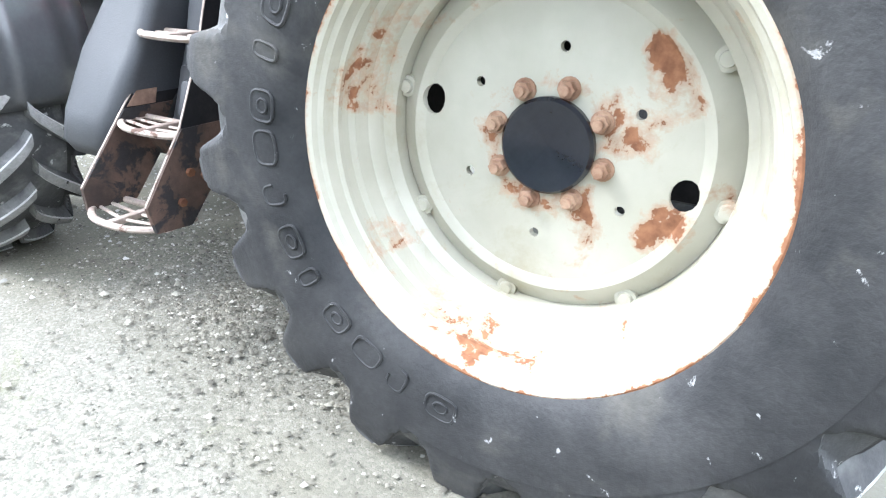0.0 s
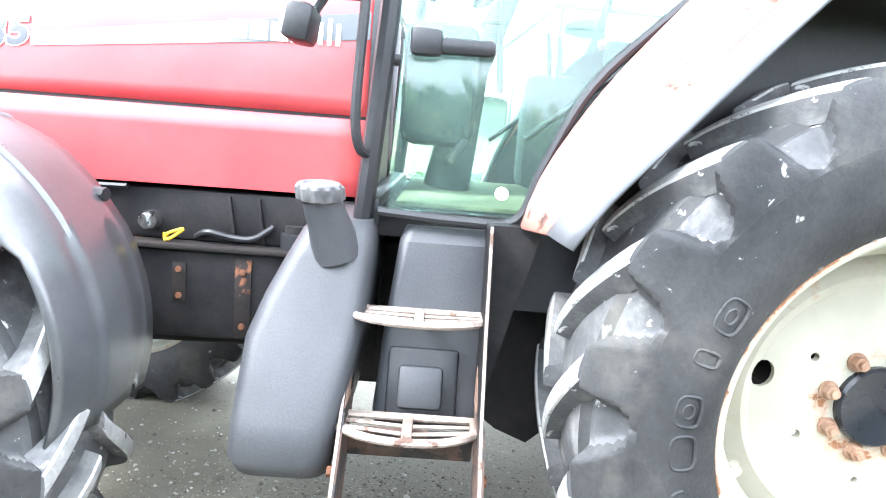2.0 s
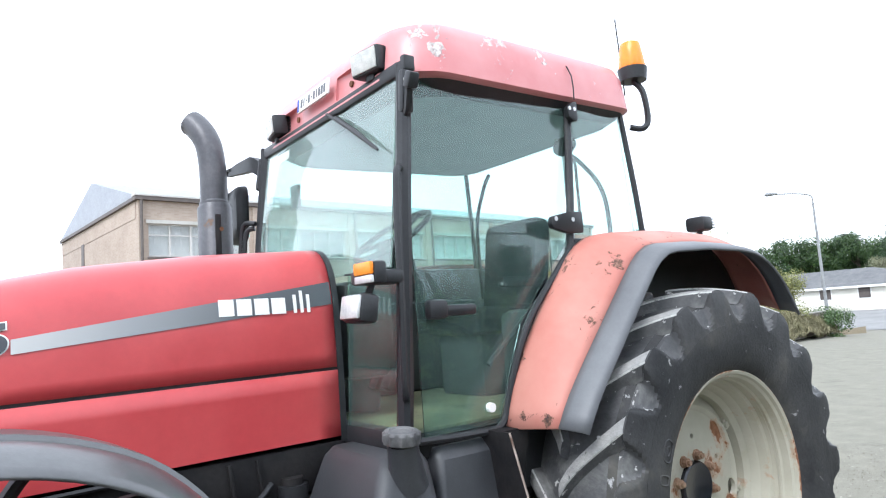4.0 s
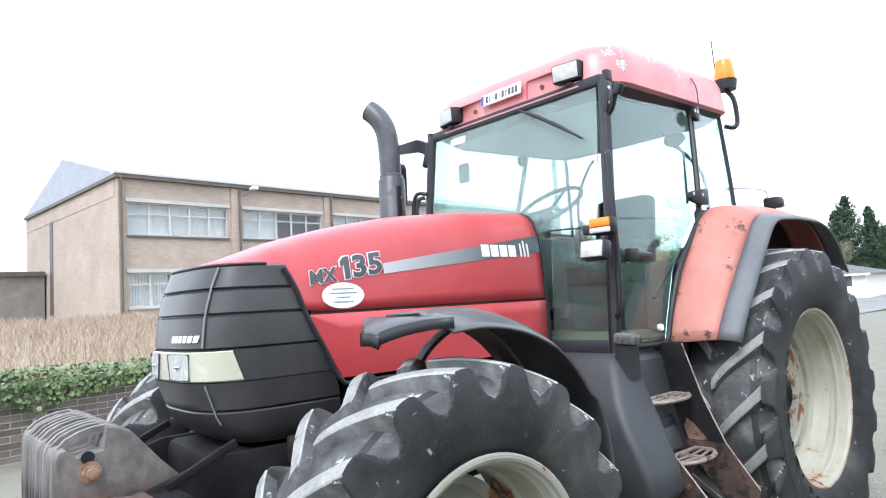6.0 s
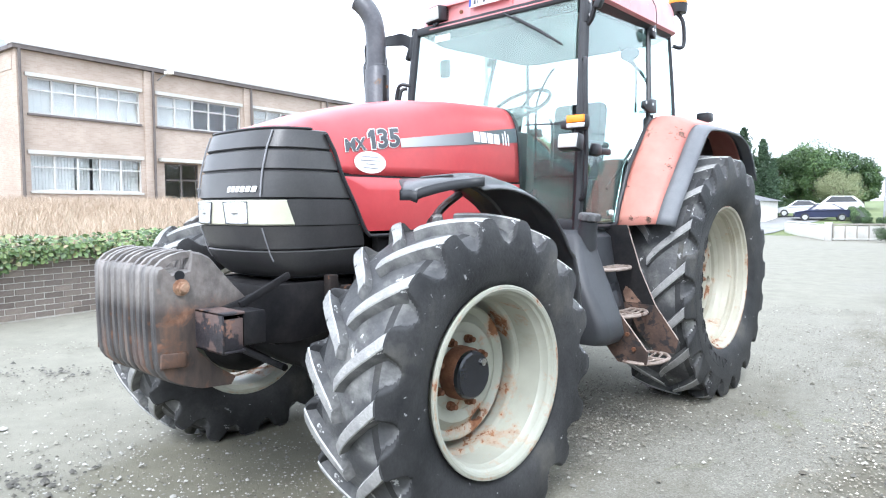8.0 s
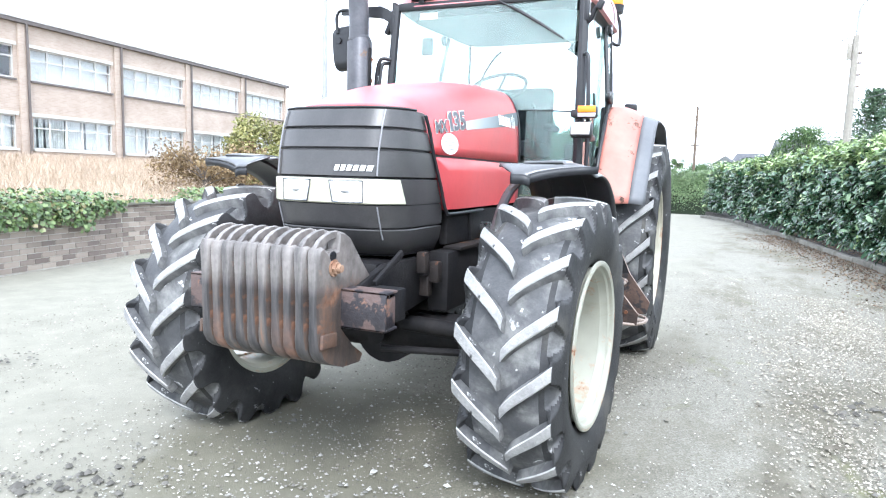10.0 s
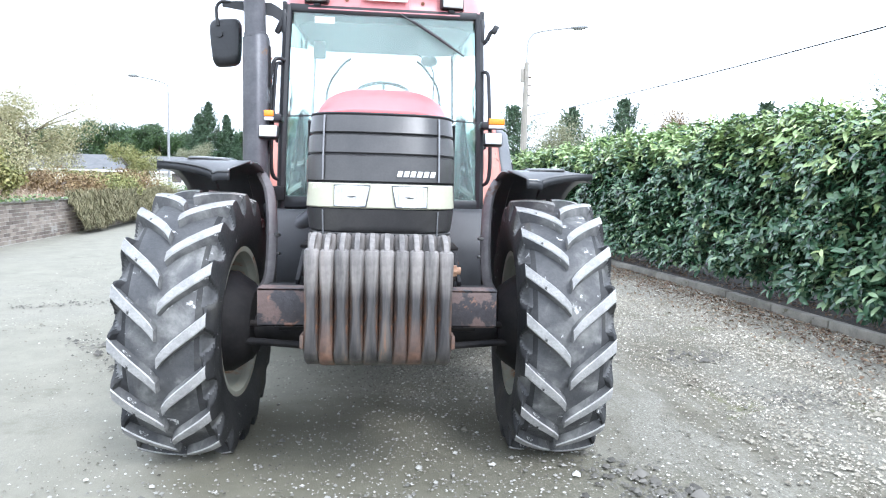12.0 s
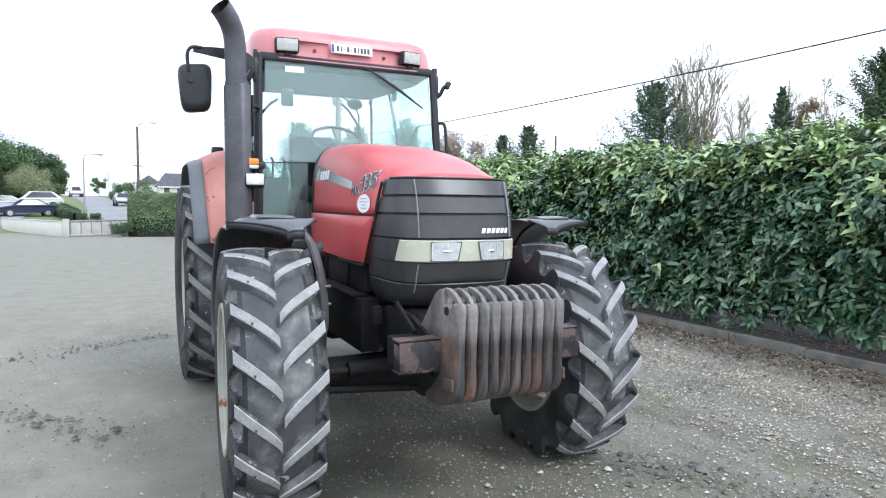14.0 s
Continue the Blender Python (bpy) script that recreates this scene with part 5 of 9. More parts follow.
    bm = bmesh.new()
    mw = pose(0.0, -0.92, 2.06, 35, 0, 0)
    add_tube(bm, [mw @ Vector((0.21 * math.cos(a), 0.21 * math.sin(a), 0)) for a in np.linspace(0, 2 * math.pi, 37)], 0.015, 8)
    for a in (90, 210, 330):
        add_tube(bm, [mw @ Vector((0, 0, -0.02)), mw @ Vector((0.20 * math.cos(radians(a)), 0.20 * math.sin(radians(a)), 0))], 0.012, 6)
    part("steering_wheel", bm, M_BLACK, tractor, "black steering wheel")
    part("dashboard", box((0, -1.20, 1.62), (0.46, 0.26, 0.42), 0.05), M_INTERIOR, tractor, "grey dashboard")
    seat = part("driver_seat", box((0, -0.38, 1.62), (0.48, 0.46, 0.14), 0.05), M_SEAT, tractor, "dark fabric driver seat")
    part("seat_back", box((0, -0.12, 1.90), (0.44, 0.13, 0.52), 0.05, pose(0, 0, 0, -8)), M_SEAT, seat)
    part("seat_base", box((0, -0.38, 1.40), (0.36, 0.36, 0.32), 0.03), M_INTERIOR, seat)
    part("arm_rest", box((0.28, -0.35, 1.80), (0.07, 0.30, 0.05), 0.02), M_SEAT, seat)
    part("side_console", box((-0.50, -0.45, 1.5), (0.24, 0.75, 0.5), 0.04), M_INTERIOR, tractor, "grey side console")
    part("side_console", box((0.56, -0.38, 1.45), (0.20, 0.62, 0.42), 0.04), M_INTERIOR, tractor)
    for x, y in ((-0.42, -0.72), (-0.50, -0.66), (0.30, -1.0)):
        part("lever", tube(smooth_path([(x, y, 1.6), (x + 0.02, y - 0.02, 1.85), (x, y - 0.03, 1.92)]), 0.011, 6), M_BLACK, tractor)
    for x in (0.12, 0.22, -0.15):
        part("pedal", box((x, -1.12, 1.40), (0.07, 0.03, 0.10), 0.008, pose(0, 0, 0, -30)), M_BLACK, tractor)
        part("pedal_arm", tube([(x, -1.15, 1.6), (x, -1.1, 1.42)], 0.01, 6), M_BLACK, tractor)
    # grab bars and inner rear mirror seen through the glass
    for sx in (1, -1):
        part("inner_rail", tube(smooth_path([(sx * 0.52, 0.07, 1.75), (sx * 0.52, 0.06, 2.2), (sx * 0.40, 0.03, 2.42), (sx * 0.30, 0.0, 2.5)]), 0.012, 8), M_BLACK, tractor)
    bm = bmesh.new()
    add_tube(bm, [(0.41, -0.10, 2.49), (0.41, -0.085, 2.49), (0.41, -0.07, 2.49)], [0.072, 0.078, 0.04], 20, flat=1.0)
    for v in bm.verts:
        v.co.z = 2.49 + (v.co.z - 2.49) * 0.66
    im = part("inner_mirror", bm, M_BLACK, tractor, "oval black mirror on a bent stalk")
    part("mirror_stem", tube(smooth_path([(0.40, -0.07, 2.47), (0.45, -0.07, 2.40), (0.455, -0.07, 2.28), (0.455, -0.07, 2.05)]), 0.008, 6), M_BLACK, im)
    part("mirror_stem", tube(smooth_path([(0.40, -0.07, 2.50), (0.34, -0.06, 2.53), (0.30, -0.03, 2.56)]), 0.008, 6), M_BLACK, im)
    part("inner_mirror", box((-0.47, -1.2, 2.33), (0.09, 0.03, 0.13), 0.014), M_BLACK, tractor)


build_cab()


# ---- exhaust, tank and steps ----
def build_left_side():
    ex = part("exhaust_shroud", tube([(-0.87, -1.50, 1.15), (-0.87, -1.50, 2.33), (-0.875, -1.50, 2.338)], [0.090, 0.090, 0.078], 22), M_EXH, tractor, "grey steel exhaust shroud")
    path = smooth_path([(-0.875, -1.50, 2.30), (-0.88, -1.50, 2.52), (-0.89, -1.51, 2.66), (-0.915, -1.53, 2.74), (-0.955, -1.555, 2.80), (-0.985, -1.575, 2.83)], 6)
    part("exhaust_pipe", tube(path, 0.072, 20, cap=False), M_EXH, ex, "bent exhaust outlet pipe")
    part("pipe_inside", tube(path[-8:], 0.066, 18, cap=False), M_BLACKMATT, ex)
    part("clamp", tube([(-0.872, -1.50, 2.335), (-0.872, -1.50, 2.36)], 0.080, 18), M_EXH, ex)
    for z0, z1 in ((1.55, 1.9), (2.0, 2.28)):
        part("shroud_slot", box((-0.775, -1.515, (z0 + z1) / 2), (0.012, 0.03, z1 - z0), 0.004), M_BLACKMATT, ex)
    for z in (1.6, 2.05, 2.2):
        part("clamp_bolt", cyl((-0.79, -1.50, z), (-0.765, -1.50, z), 0.012, 6), M_RUST, ex)
    part("exhaust_stay", box((-0.78, -1.45, 1.28), (0.2, 0.05, 0.1), 0.01), M_BLACKMATT, ex)
    # front grab rail by the exhaust (right side)
    part("grab_rail", tube(smooth_path([(-0.70, -1.34, 2.22), (-0.76, -1.38, 2.22), (-0.79, -1.39, 2.1), (-0.79, -1.40, 1.9)]), 0.014, 8), M_BLACK, tractor)
    # fuel tank: bulging plastic box that leans outwards towards the bottom
    def sec(z, x0, x1, y0, y1, cr):
        pts = []
        for cx, cy, a0 in ((x1 - cr, y1 - cr, 0), (x0 + cr, y1 - cr, 90), (x0 + cr, y0 + cr, 180), (x1 - cr, y0 + cr, 270)):
            for k in range(5):
                a = radians(a0 + 90 * k / 4)
                pts.append((cx + cr * math.cos(a), cy + cr * math.sin(a), z))
        return pts
    rings = [sec(0.575, 0.40, 0.99, -1.615, -1.43, 0.05), sec(0.585, 0.38, 1.03, -1.642, -1.405, 0.06), sec(0.63, 0.36, 1.055, -1.655, -1.395, 0.06), sec(0.72, 0.36, 1.03, -1.655, -1.385, 0.06),
             sec(0.90, 0.36, 0.935, -1.648, -1.355, 0.05), sec(1.00, 0.36, 0.885, -1.615, -1.345, 0.05), sec(1.10, 0.36, 0.845, -1.57, -1.34, 0.05), sec(1.17, 0.36, 0.82, -1.535, -1.34, 0.05), sec(1.20, 0.38, 0.79, -1.51, -1.35, 0.05)]
    tank = part("fuel_tank", loft(rings), M_TANK, tractor, "dark grey moulded plastic fuel tank", 50)
    part("filler_neck", tube([(0.80, -1.435, 1.11), (0.83, -1.46, 1.2), (0.85, -1.48, 1.265)], [0.07, 0.055, 0.05], 18), M_TANK, tank)
    rings = []
    for (cx, cy, cz), rad, wav in (((0.848, -1.478, 1.255), 0.054, 0.0), ((0.849, -1.479, 1.260), 0.060, 0.004), ((0.856, -1.482, 1.290), 0.060, 0.004), ((0.858, -1.483, 1.298), 0.054, 0.0), ((0.858, -1.483, 1.300), 0.040, 0.0), ((0.858, -1.483, 1.295), 0.036, 0.0)):
        rings.append([(cx + (rad + wav * math.cos(11 * a)) * math.cos(a), cy + (rad + wav * math.cos(11 * a)) * math.sin(a), cz - 0.12 * rad * math.cos(a)) for a in np.linspace(0, 2 * math.pi, 66, endpoint=False)])
    bm = loft(rings)
    part("filler_cap", bm, M_CAP, tank, "dusty grey ribbed filler cap")
    # battery box behind the steps
    rings = [sec(0.66, 0.45, 0.86, -1.31, -1.03, 0.03), sec(0.70, 0.45, 0.87, -1.315, -1.02, 0.03), sec(0.92, 0.45, 0.80, -1.30, -1.015, 0.03), sec(1.15, 0.45, 0.76, -1.275, -1.005, 0.03), sec(1.19, 0.47, 0.72, -1.26, -1.02, 0.03)]
    bb = part("battery_box", loft(rings), M_TANK, tractor, "black plastic battery box")
    tilt = pose(0, 0, 0, 0, -17, 0)
    part("box_recess", box((0.845, -1.185, 0.775), (0.03, 0.19, 0.20), 0.012, tilt), M_BLACK, bb)
    part("box_latch", box((0.862, -1.19, 0.775), (0.03, 0.12, 0.115), 0.014, tilt), M_TANK, bb, "moulded latch")
    # step ladder
    for yp, top, low in ((-1.385, [(0.56, 1.16), (0.63, 1.15), (0.91, 0.83), (0.985, 0.745), (0.80, 0.745), (0.56, 1.0)], [(0.985, 0.745), (1.165, 0.53), (1.16, 0.46), (0.99, 0.455), (0.88, 0.58), (0.855, 0.66), (0.80, 0.745)]),
                         (-1.040, [(0.58, 1.22), (0.87, 1.22), (0.96, 0.95), (1.055, 0.745), (0.82, 0.745), (0.58, 0.98)], [(1.055, 0.745), (1.20, 0.55), (1.18, 0.47), (1.06, 0.46), (0.95, 0.58), (0.91, 0.66), (0.82, 0.745)])):
        sf = part("step_frame", plate(top, "y", yp, 0.010), M_BLACKMATT, tractor, "black steel step side plate")
        part("step_bracket", plate(low, "y", yp, 0.014), M_RUSTPLATE, sf, "rusted lower step bracket")
        part("rust_patch", plate([(0.902, 0.826), (0.972, 0.750), (0.930, 0.748), (0.868, 0.748), (0.850, 0.81), (0.868, 0.848)], "y", yp + (0.0105 if yp < -1.2 else -0.0025), 0.002), M_TANRUST, sf, "flaking tan rust on the side plate")
        part("worn_edge", tube([(x, yp + 0.005, z) for x, z in top[1:4] + low[1:2]], 0.0045, 5), M_STEP, sf)
    part("mud_plate", plate([(-1.03, 1.22), (-0.93, 1.22), (-0.90, 1.2), (-0.96, 0.98), (-1.02, 0.72), (-1.03, 0.62)], "x", 0.66, 0.17), M_BLACKMATT, tractor, "black splash plate behind the steps")
    part("splash_guard", plate([(-1.03, 1.21), (-0.90, 1.21), (-0.86, 1.0), (-0.78, 0.80), (-0.74, 0.62), (-0.85, 0.52), (-0.95, 0.56), (-1.03, 0.62)], "x", 0.60, 0.01), M_BLACKMATT, tractor)
    for x, z, d, yc in ((1.105, 0.462, 0.19, -1.222), (0.970, 0.708, 0.165, -1.214), (0.865, 0.968, 0.145, -1.205)):
        # tread with a straight back, a bowed front edge and slanting slots
        hy, hx = 0.168, d / 2
        bm = bmesh.new()

        def edge(f, g=1.0):
            """Half outline: f runs from -1 to 1 along the tread; the bowed front lies at +x."""
            return x - hx * 0.75 + g * hx * (1.0 + 0.75 * (1 - abs(f) ** 2.6)), yc + f * hy
        ring = [(x - hx * 0.78, yc - hy, z), (x - hx * 0.78, yc - hy * 0.4, z), (x - hx * 0.78, yc + hy * 0.4, z), (x - hx * 0.78, yc + hy, z)] + [(*edge(f), z) for f in np.linspace(1, -1, 15)]
        add_tube(bm, ring + ring[:1], 0.0105, 8, flat=1.15)
        add_box(bm, (x + hx * 0.10, yc, z), (d * 0.95, 0.026, 0.02), 0.004)
        for q in (-1, 1):
            for k in (0.36, 0.68):
                a = Vector((x - hx * 0.75 + k * hx * 1.75, yc + q * 0.014, z))
                b = Vector((x - hx * 0.75 + k * hx * 1.30, yc + q * hy * 0.94, z))
                add_tube(bm, [a, b], 0.0050, 6, flat=1.3)
        part("step_tread", bm, M_STEP, tractor, "worn oval slotted step tread", 40)
    part("step_brace", box((0.905, -1.21, 0.635), (0.012, 0.34, 0.105), 0.003, pose(0, 0, 0, 0, 25)), M_RUSTPLATE, tractor, "rusty steel brace")
    for y, s in ((-1.387, -1), (-1.024, 1)):
        for x, z in ((1.00, 0.60), (1.05, 0.62), (1.09, 0.54)):
            part("step_bolt", cyl((x, y, z), (x, y + s * 0.012, z), 0.013, 6), M_RUST, tractor)
    part("post_stud", cyl((0.735, -1.375, 1.165), (0.735, -1.375, 1.195), 0.016, 10), M_CHROME, tractor)
    # right-hand tank, plain
    rings = [[(-x, y, z) for x, y, z in r] for r in [sec(0.60, 0.40, 0.86, -1.68, -0.98, 0.05), sec(0.64, 0.38, 0.90, -1.70, -0.96, 0.06), sec(1.1, 0.38, 0.82, -1.66, -0.98, 0.06), sec(1.17, 0.40, 0.74, -1.60, -1.0, 0.05)]]
    part("side_tank", loft(rings), M_TANK, tractor, "dark plastic side tank", 50)


build_left_side()


# ---- wheels ----
def smooth_step(a, b, v):
    t = min(max((v - a) / (b - a), 0.0), 1.0)
    return t * t * (3 - 2 * t)


def tyre_mesh(R, W, n_lug, h, rim_r, phase, hub_z, sx, sweep, reach=1.0):
    """Carcass with scooped cups between the tread bars at each shoulder."""
    hw = W / 2
    bm = bmesh.new()

    def base_r(o):
        return R - h - 0.030 * (abs(o) / hw) ** 2.4
    d = R - rim_r
    side = [(0.80, rim_r - 0.005), (0.885, rim_r + 0.012), (0.955, rim_r + 0.034), (1.005, rim_r + 0.066), (1.045, rim_r + d * 0.30), (1.066, rim_r + d * 0.44), (1.071, rim_r + d * 0.56)]
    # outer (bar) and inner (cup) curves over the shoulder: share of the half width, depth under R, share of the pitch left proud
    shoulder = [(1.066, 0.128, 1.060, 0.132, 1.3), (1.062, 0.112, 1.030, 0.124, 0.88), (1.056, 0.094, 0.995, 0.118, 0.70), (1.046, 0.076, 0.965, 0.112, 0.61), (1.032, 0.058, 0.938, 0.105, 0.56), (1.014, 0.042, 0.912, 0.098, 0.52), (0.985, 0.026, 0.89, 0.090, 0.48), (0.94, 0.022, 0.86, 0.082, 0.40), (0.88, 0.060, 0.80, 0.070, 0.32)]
    tread = np.linspace(-0.70, 0.70, 7)
    steps = n_lug * 44
    rows, cups = [], []
    for i in range(steps):
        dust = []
        a = 2 * math.pi * i / steps
        ca, sa = -math.cos(a), math.sin(a)
        half = []
        for s in (-1, 1):
            ph = ((a - phase - sweep - 0.022) / (2 * math.pi) * n_lug - (0.5 if s < 0 else 0.0)) % 1.0
            u = (ph - 1.0 if ph > 0.5 else ph) * 2
            pts = [(s * o * hw, r) for o, r in side]
            for ob, db, oc, dc, share in shoulder:
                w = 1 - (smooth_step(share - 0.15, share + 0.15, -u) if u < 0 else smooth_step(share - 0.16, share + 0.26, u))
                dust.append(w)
                deep = 1 + (reach - 1) * min(max((db - 0.03) / 0.06, 0.0), 1.0)
                pts.append((s * hw * (oc + (ob - oc) * w), R - (dc + (db - dc) * w) * deep))
            half.append(pts)
        prof = half[0] + [(o * hw, base_r(o * hw)) for o in tread] + half[1][::-1]
        k = len(shoulder)
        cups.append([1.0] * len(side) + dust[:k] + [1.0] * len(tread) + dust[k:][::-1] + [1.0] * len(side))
        rows.append([bm.verts.new((o * sx, r * ca, max(r * sa, 0.002 - hub_z))) for o, r in prof])
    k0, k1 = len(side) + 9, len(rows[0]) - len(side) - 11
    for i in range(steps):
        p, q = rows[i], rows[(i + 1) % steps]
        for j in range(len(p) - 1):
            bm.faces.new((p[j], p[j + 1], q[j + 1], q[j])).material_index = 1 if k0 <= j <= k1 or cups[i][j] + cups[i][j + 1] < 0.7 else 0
    return bm


def add_lugs(w, R, W, n_lug, h, phase, sx, wl, sweep):
    """Tread bars: one mesh for each half of the tread, turned round the axle."""
    hw = W / 2

    def base_r(o):
        return R - h - 0.030 * (abs(o) / hw) ** 2.4
    for side in (1, -1):
        bm = bmesh.new()
        rows = []
        for s in np.linspace(0, 1, 9):
            o = (0.004 + (hw * 0.985 - 0.004) * s) * side
            th, rb = sweep * (0.06 + 0.94 * s ** 0.80) + 0.022 * s ** 4, base_r(o) - 0.012
            rt = R - 0.018 * (abs(o) / hw) ** 2.5
            a = wl * (1.0 + 0.22 * s) / R
            jag = 0.0015 * math.sin(s * 23 + side)
            rows.append([bm.verts.new((o * sx, -rr * math.cos(th + da), rr * math.sin(th + da))) for da, rr in ((-a, rb), (-a * 0.72, rt - 0.007), (-a * 0.60 + jag, rt - 0.001), (0, rt + 0.001), (a * 0.60 + jag, rt - 0.001), (a * 0.72, rt - 0.007), (a, rb))])
        for i, (a, b) in enumerate(zip(rows, rows[1:])):
            for j in range(6):
                bm.faces.new((a[j], a[j + 1], b[j + 1], b[j])).material_index = 2 if j in (1, 4) else 1 if j in (2, 3) else 0
        bm.faces.new(rows[0]), bm.faces.new(rows[-1])
        me = finish(bm, "tread_bar", M_RUBBER, 38, [M_TREADBASE, M_TREAD, M_TREADEDGE])
        for k in range(n_lug):
            ob = new("tread_bar", me)
            ob.parent = w
            ob.rotation_euler = (-(2 * math.pi * (k + (0.5 if side < 0 else 0.0)) / n_lug + phase), 0, 0)


def disc_cut(prof, seg, holes, name):
    bm = revolve(prof, seg, True)
    cut = bmesh.new()
    for a, r, rad, stretch in holes:
        y, z = -r * math.cos(a), r * math.sin(a)
        ring = []
        for o in (-0.3, 0.3):
            ring.append([(o, y + rad * (math.cos(t) * math.sin(a) * stretch + math.sin(t) * -math.cos(a)), z + rad * (math.cos(t) * math.cos(a) * stretch + math.sin(t) * math.sin(a))) for t in [2 * math.pi * k / 14 for k in range(14)]])
        add_loft(cut, ring)
    return bored(bm, cut, name)


def mirrored(bm, sx):
    if sx < 0:
        for v in bm.verts:
            v.co.x *= -1
    return bm


def wheel_at(name, label, x, y, z, sx, turn=0.0):
    w = new(name)
    w.parent = tractor
    w.location = (sx * x, y, z)
    w.rotation_euler = (0, 0, radians(turn))
    return tagged(w, label)


def rear_wheel(sx):
    x, hub = 0.91, 0.83
    w = wheel_at("rear_wheel", "large rear wheel with lugged tyre and rusty cream rim", x, 0, hub, sx)
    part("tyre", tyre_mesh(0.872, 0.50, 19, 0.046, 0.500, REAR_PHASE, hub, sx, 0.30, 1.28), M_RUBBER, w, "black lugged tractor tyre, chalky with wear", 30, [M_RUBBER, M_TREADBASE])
    add_lugs(w, 0.872, 0.50, 19, 0.046, REAR_PHASE, sx, 0.039, 0.30)
    lip = [(0.205, 0.515), (0.216, 0.513), (0.218, 0.505), (0.213, 0.494), (0.198, 0.490), (0.190, 0.479), (0.158, 0.475), (0.150, 0.467), (0.136, 0.467), (0.130, 0.473), (0.108, 0.470), (0.100, 0.456), (0.060, 0.446), (0.052, 0.438), (0.02, 0.428), (0.0, 0.405), (-0.06, 0.402), (-0.08, 0.44), (-0.16, 0.462), (-0.185, 0.486), (-0.21, 0.492), (-0.216, 0.513)]
    prof = lip + [(o, r + 0.008) for o, r in reversed(lip)]
    part("rim", mirrored(revolve(prof, 72, True), sx), M_RIM, w, "cream painted steel rim with rust streaks", 30)
    holes = [(radians(180 - 25.7 - 60 * k), 0.213, 0.0115, 1.0) for k in range(6)] + [(radians(192), 0.308, 0.030, 1.25), (radians(12), 0.308, 0.030, 1.25)]
    disc = [(-0.02, 0.08), (-0.004, 0.08), (-0.004, 0.25), (-0.012, 0.29), (-0.014, 0.325), (-0.006, 0.338), (-0.004, 0.350), (-0.012, 0.362), (-0.03, 0.385), (-0.04, 0.402), (-0.05, 0.402), (-0.042, 0.38), (-0.028, 0.35)]
    part("wheel_disc", mirrored(disc_cut(disc, 72, holes, "wheel_disc"), sx), M_RIM, w, "cream wheel disc with round holes and rust", 30)
    part("hub_cap", mirrored(revolve([(-0.06, 0.0), (-0.06, 0.108), (0.012, 0.108), (0.020, 0.101), (0.016, 0.085), (0.008, 0.05), (0.004, 0.02), (0.003, 0.0)], 40), sx), M_HUBCAP, w, "black hub cap")
    for k in range(8):
        a = radians(180 + 15 + 45 * k)
        y, z = -0.132 * math.cos(a), 0.132 * math.sin(a)
        bm = bmesh.new()
        add_cyl(bm, (-0.01, y, z), (0.001, y, z), 0.026, 16)
        add_cyl(bm, (0.0, y, z), (0.022, y, z), 0.0195, 6)
        add_cyl(bm, (0.02, y, z), (0.034, y, z), 0.0115, 10)
        part("wheel_nut", mirrored(bm, sx), M_NUT, w, "rusty wheel nut" if k == 0 else "")
        a = radians(180 + 12.2 + 45 * k)
        y, z = -0.395 * math.cos(a), 0.395 * math.sin(a)
        bm = bmesh.new()
        add_cyl(bm, (-0.06, y, z), (-0.022, y, z), 0.026, 16)
        add_cyl(bm, (-0.03, y, z), (-0.012, y, z), 0.020, 14, 0.015)
        part("rim_bolt", mirrored(bm, sx), M_RIM, w, "round rim bolt head" if k == 0 else "")
    # raised moulding on the sidewall as plain rounded outlines
    for k in range(11):
        th0 = radians(27 - k * 10.6 + 0.8 * math.sin(k * 2.3))
        wide = (0.040, 0.017, 0.036, 0.040, 0.024)[k % 5]

        def on_side(v, u):
            r = 0.600 + u
            return (0.2585 + 0.09 * u, -r * math.cos(th0 + v / r), r * math.sin(th0 + v / r))
        bm = bmesh.new()
        loop = [on_side(wide * math.copysign(abs(math.cos(a)) ** 0.6, math.cos(a)), 0.030 * math.copysign(abs(math.sin(a)) ** 0.6, math.sin(a))) for a in np.linspace(0, 2 * math.pi, 29)]
        if k % 5 == 4:
            loop = loop[:22]
        add_tube(bm, loop, 0.0042, 6)
        if k % 5 in (0, 2):
            add_tube(bm, [on_side(wide * 0.45 * math.cos(a), 0.013 * math.sin(a)) for a in np.linspace(0, 2 * math.pi, 17)], 0.0035, 6)
        part("sidewall_block", mirrored(bm, sx), M_RUBBER, w, "raised outline moulded on the sidewall" if k == 0 else "", 40)


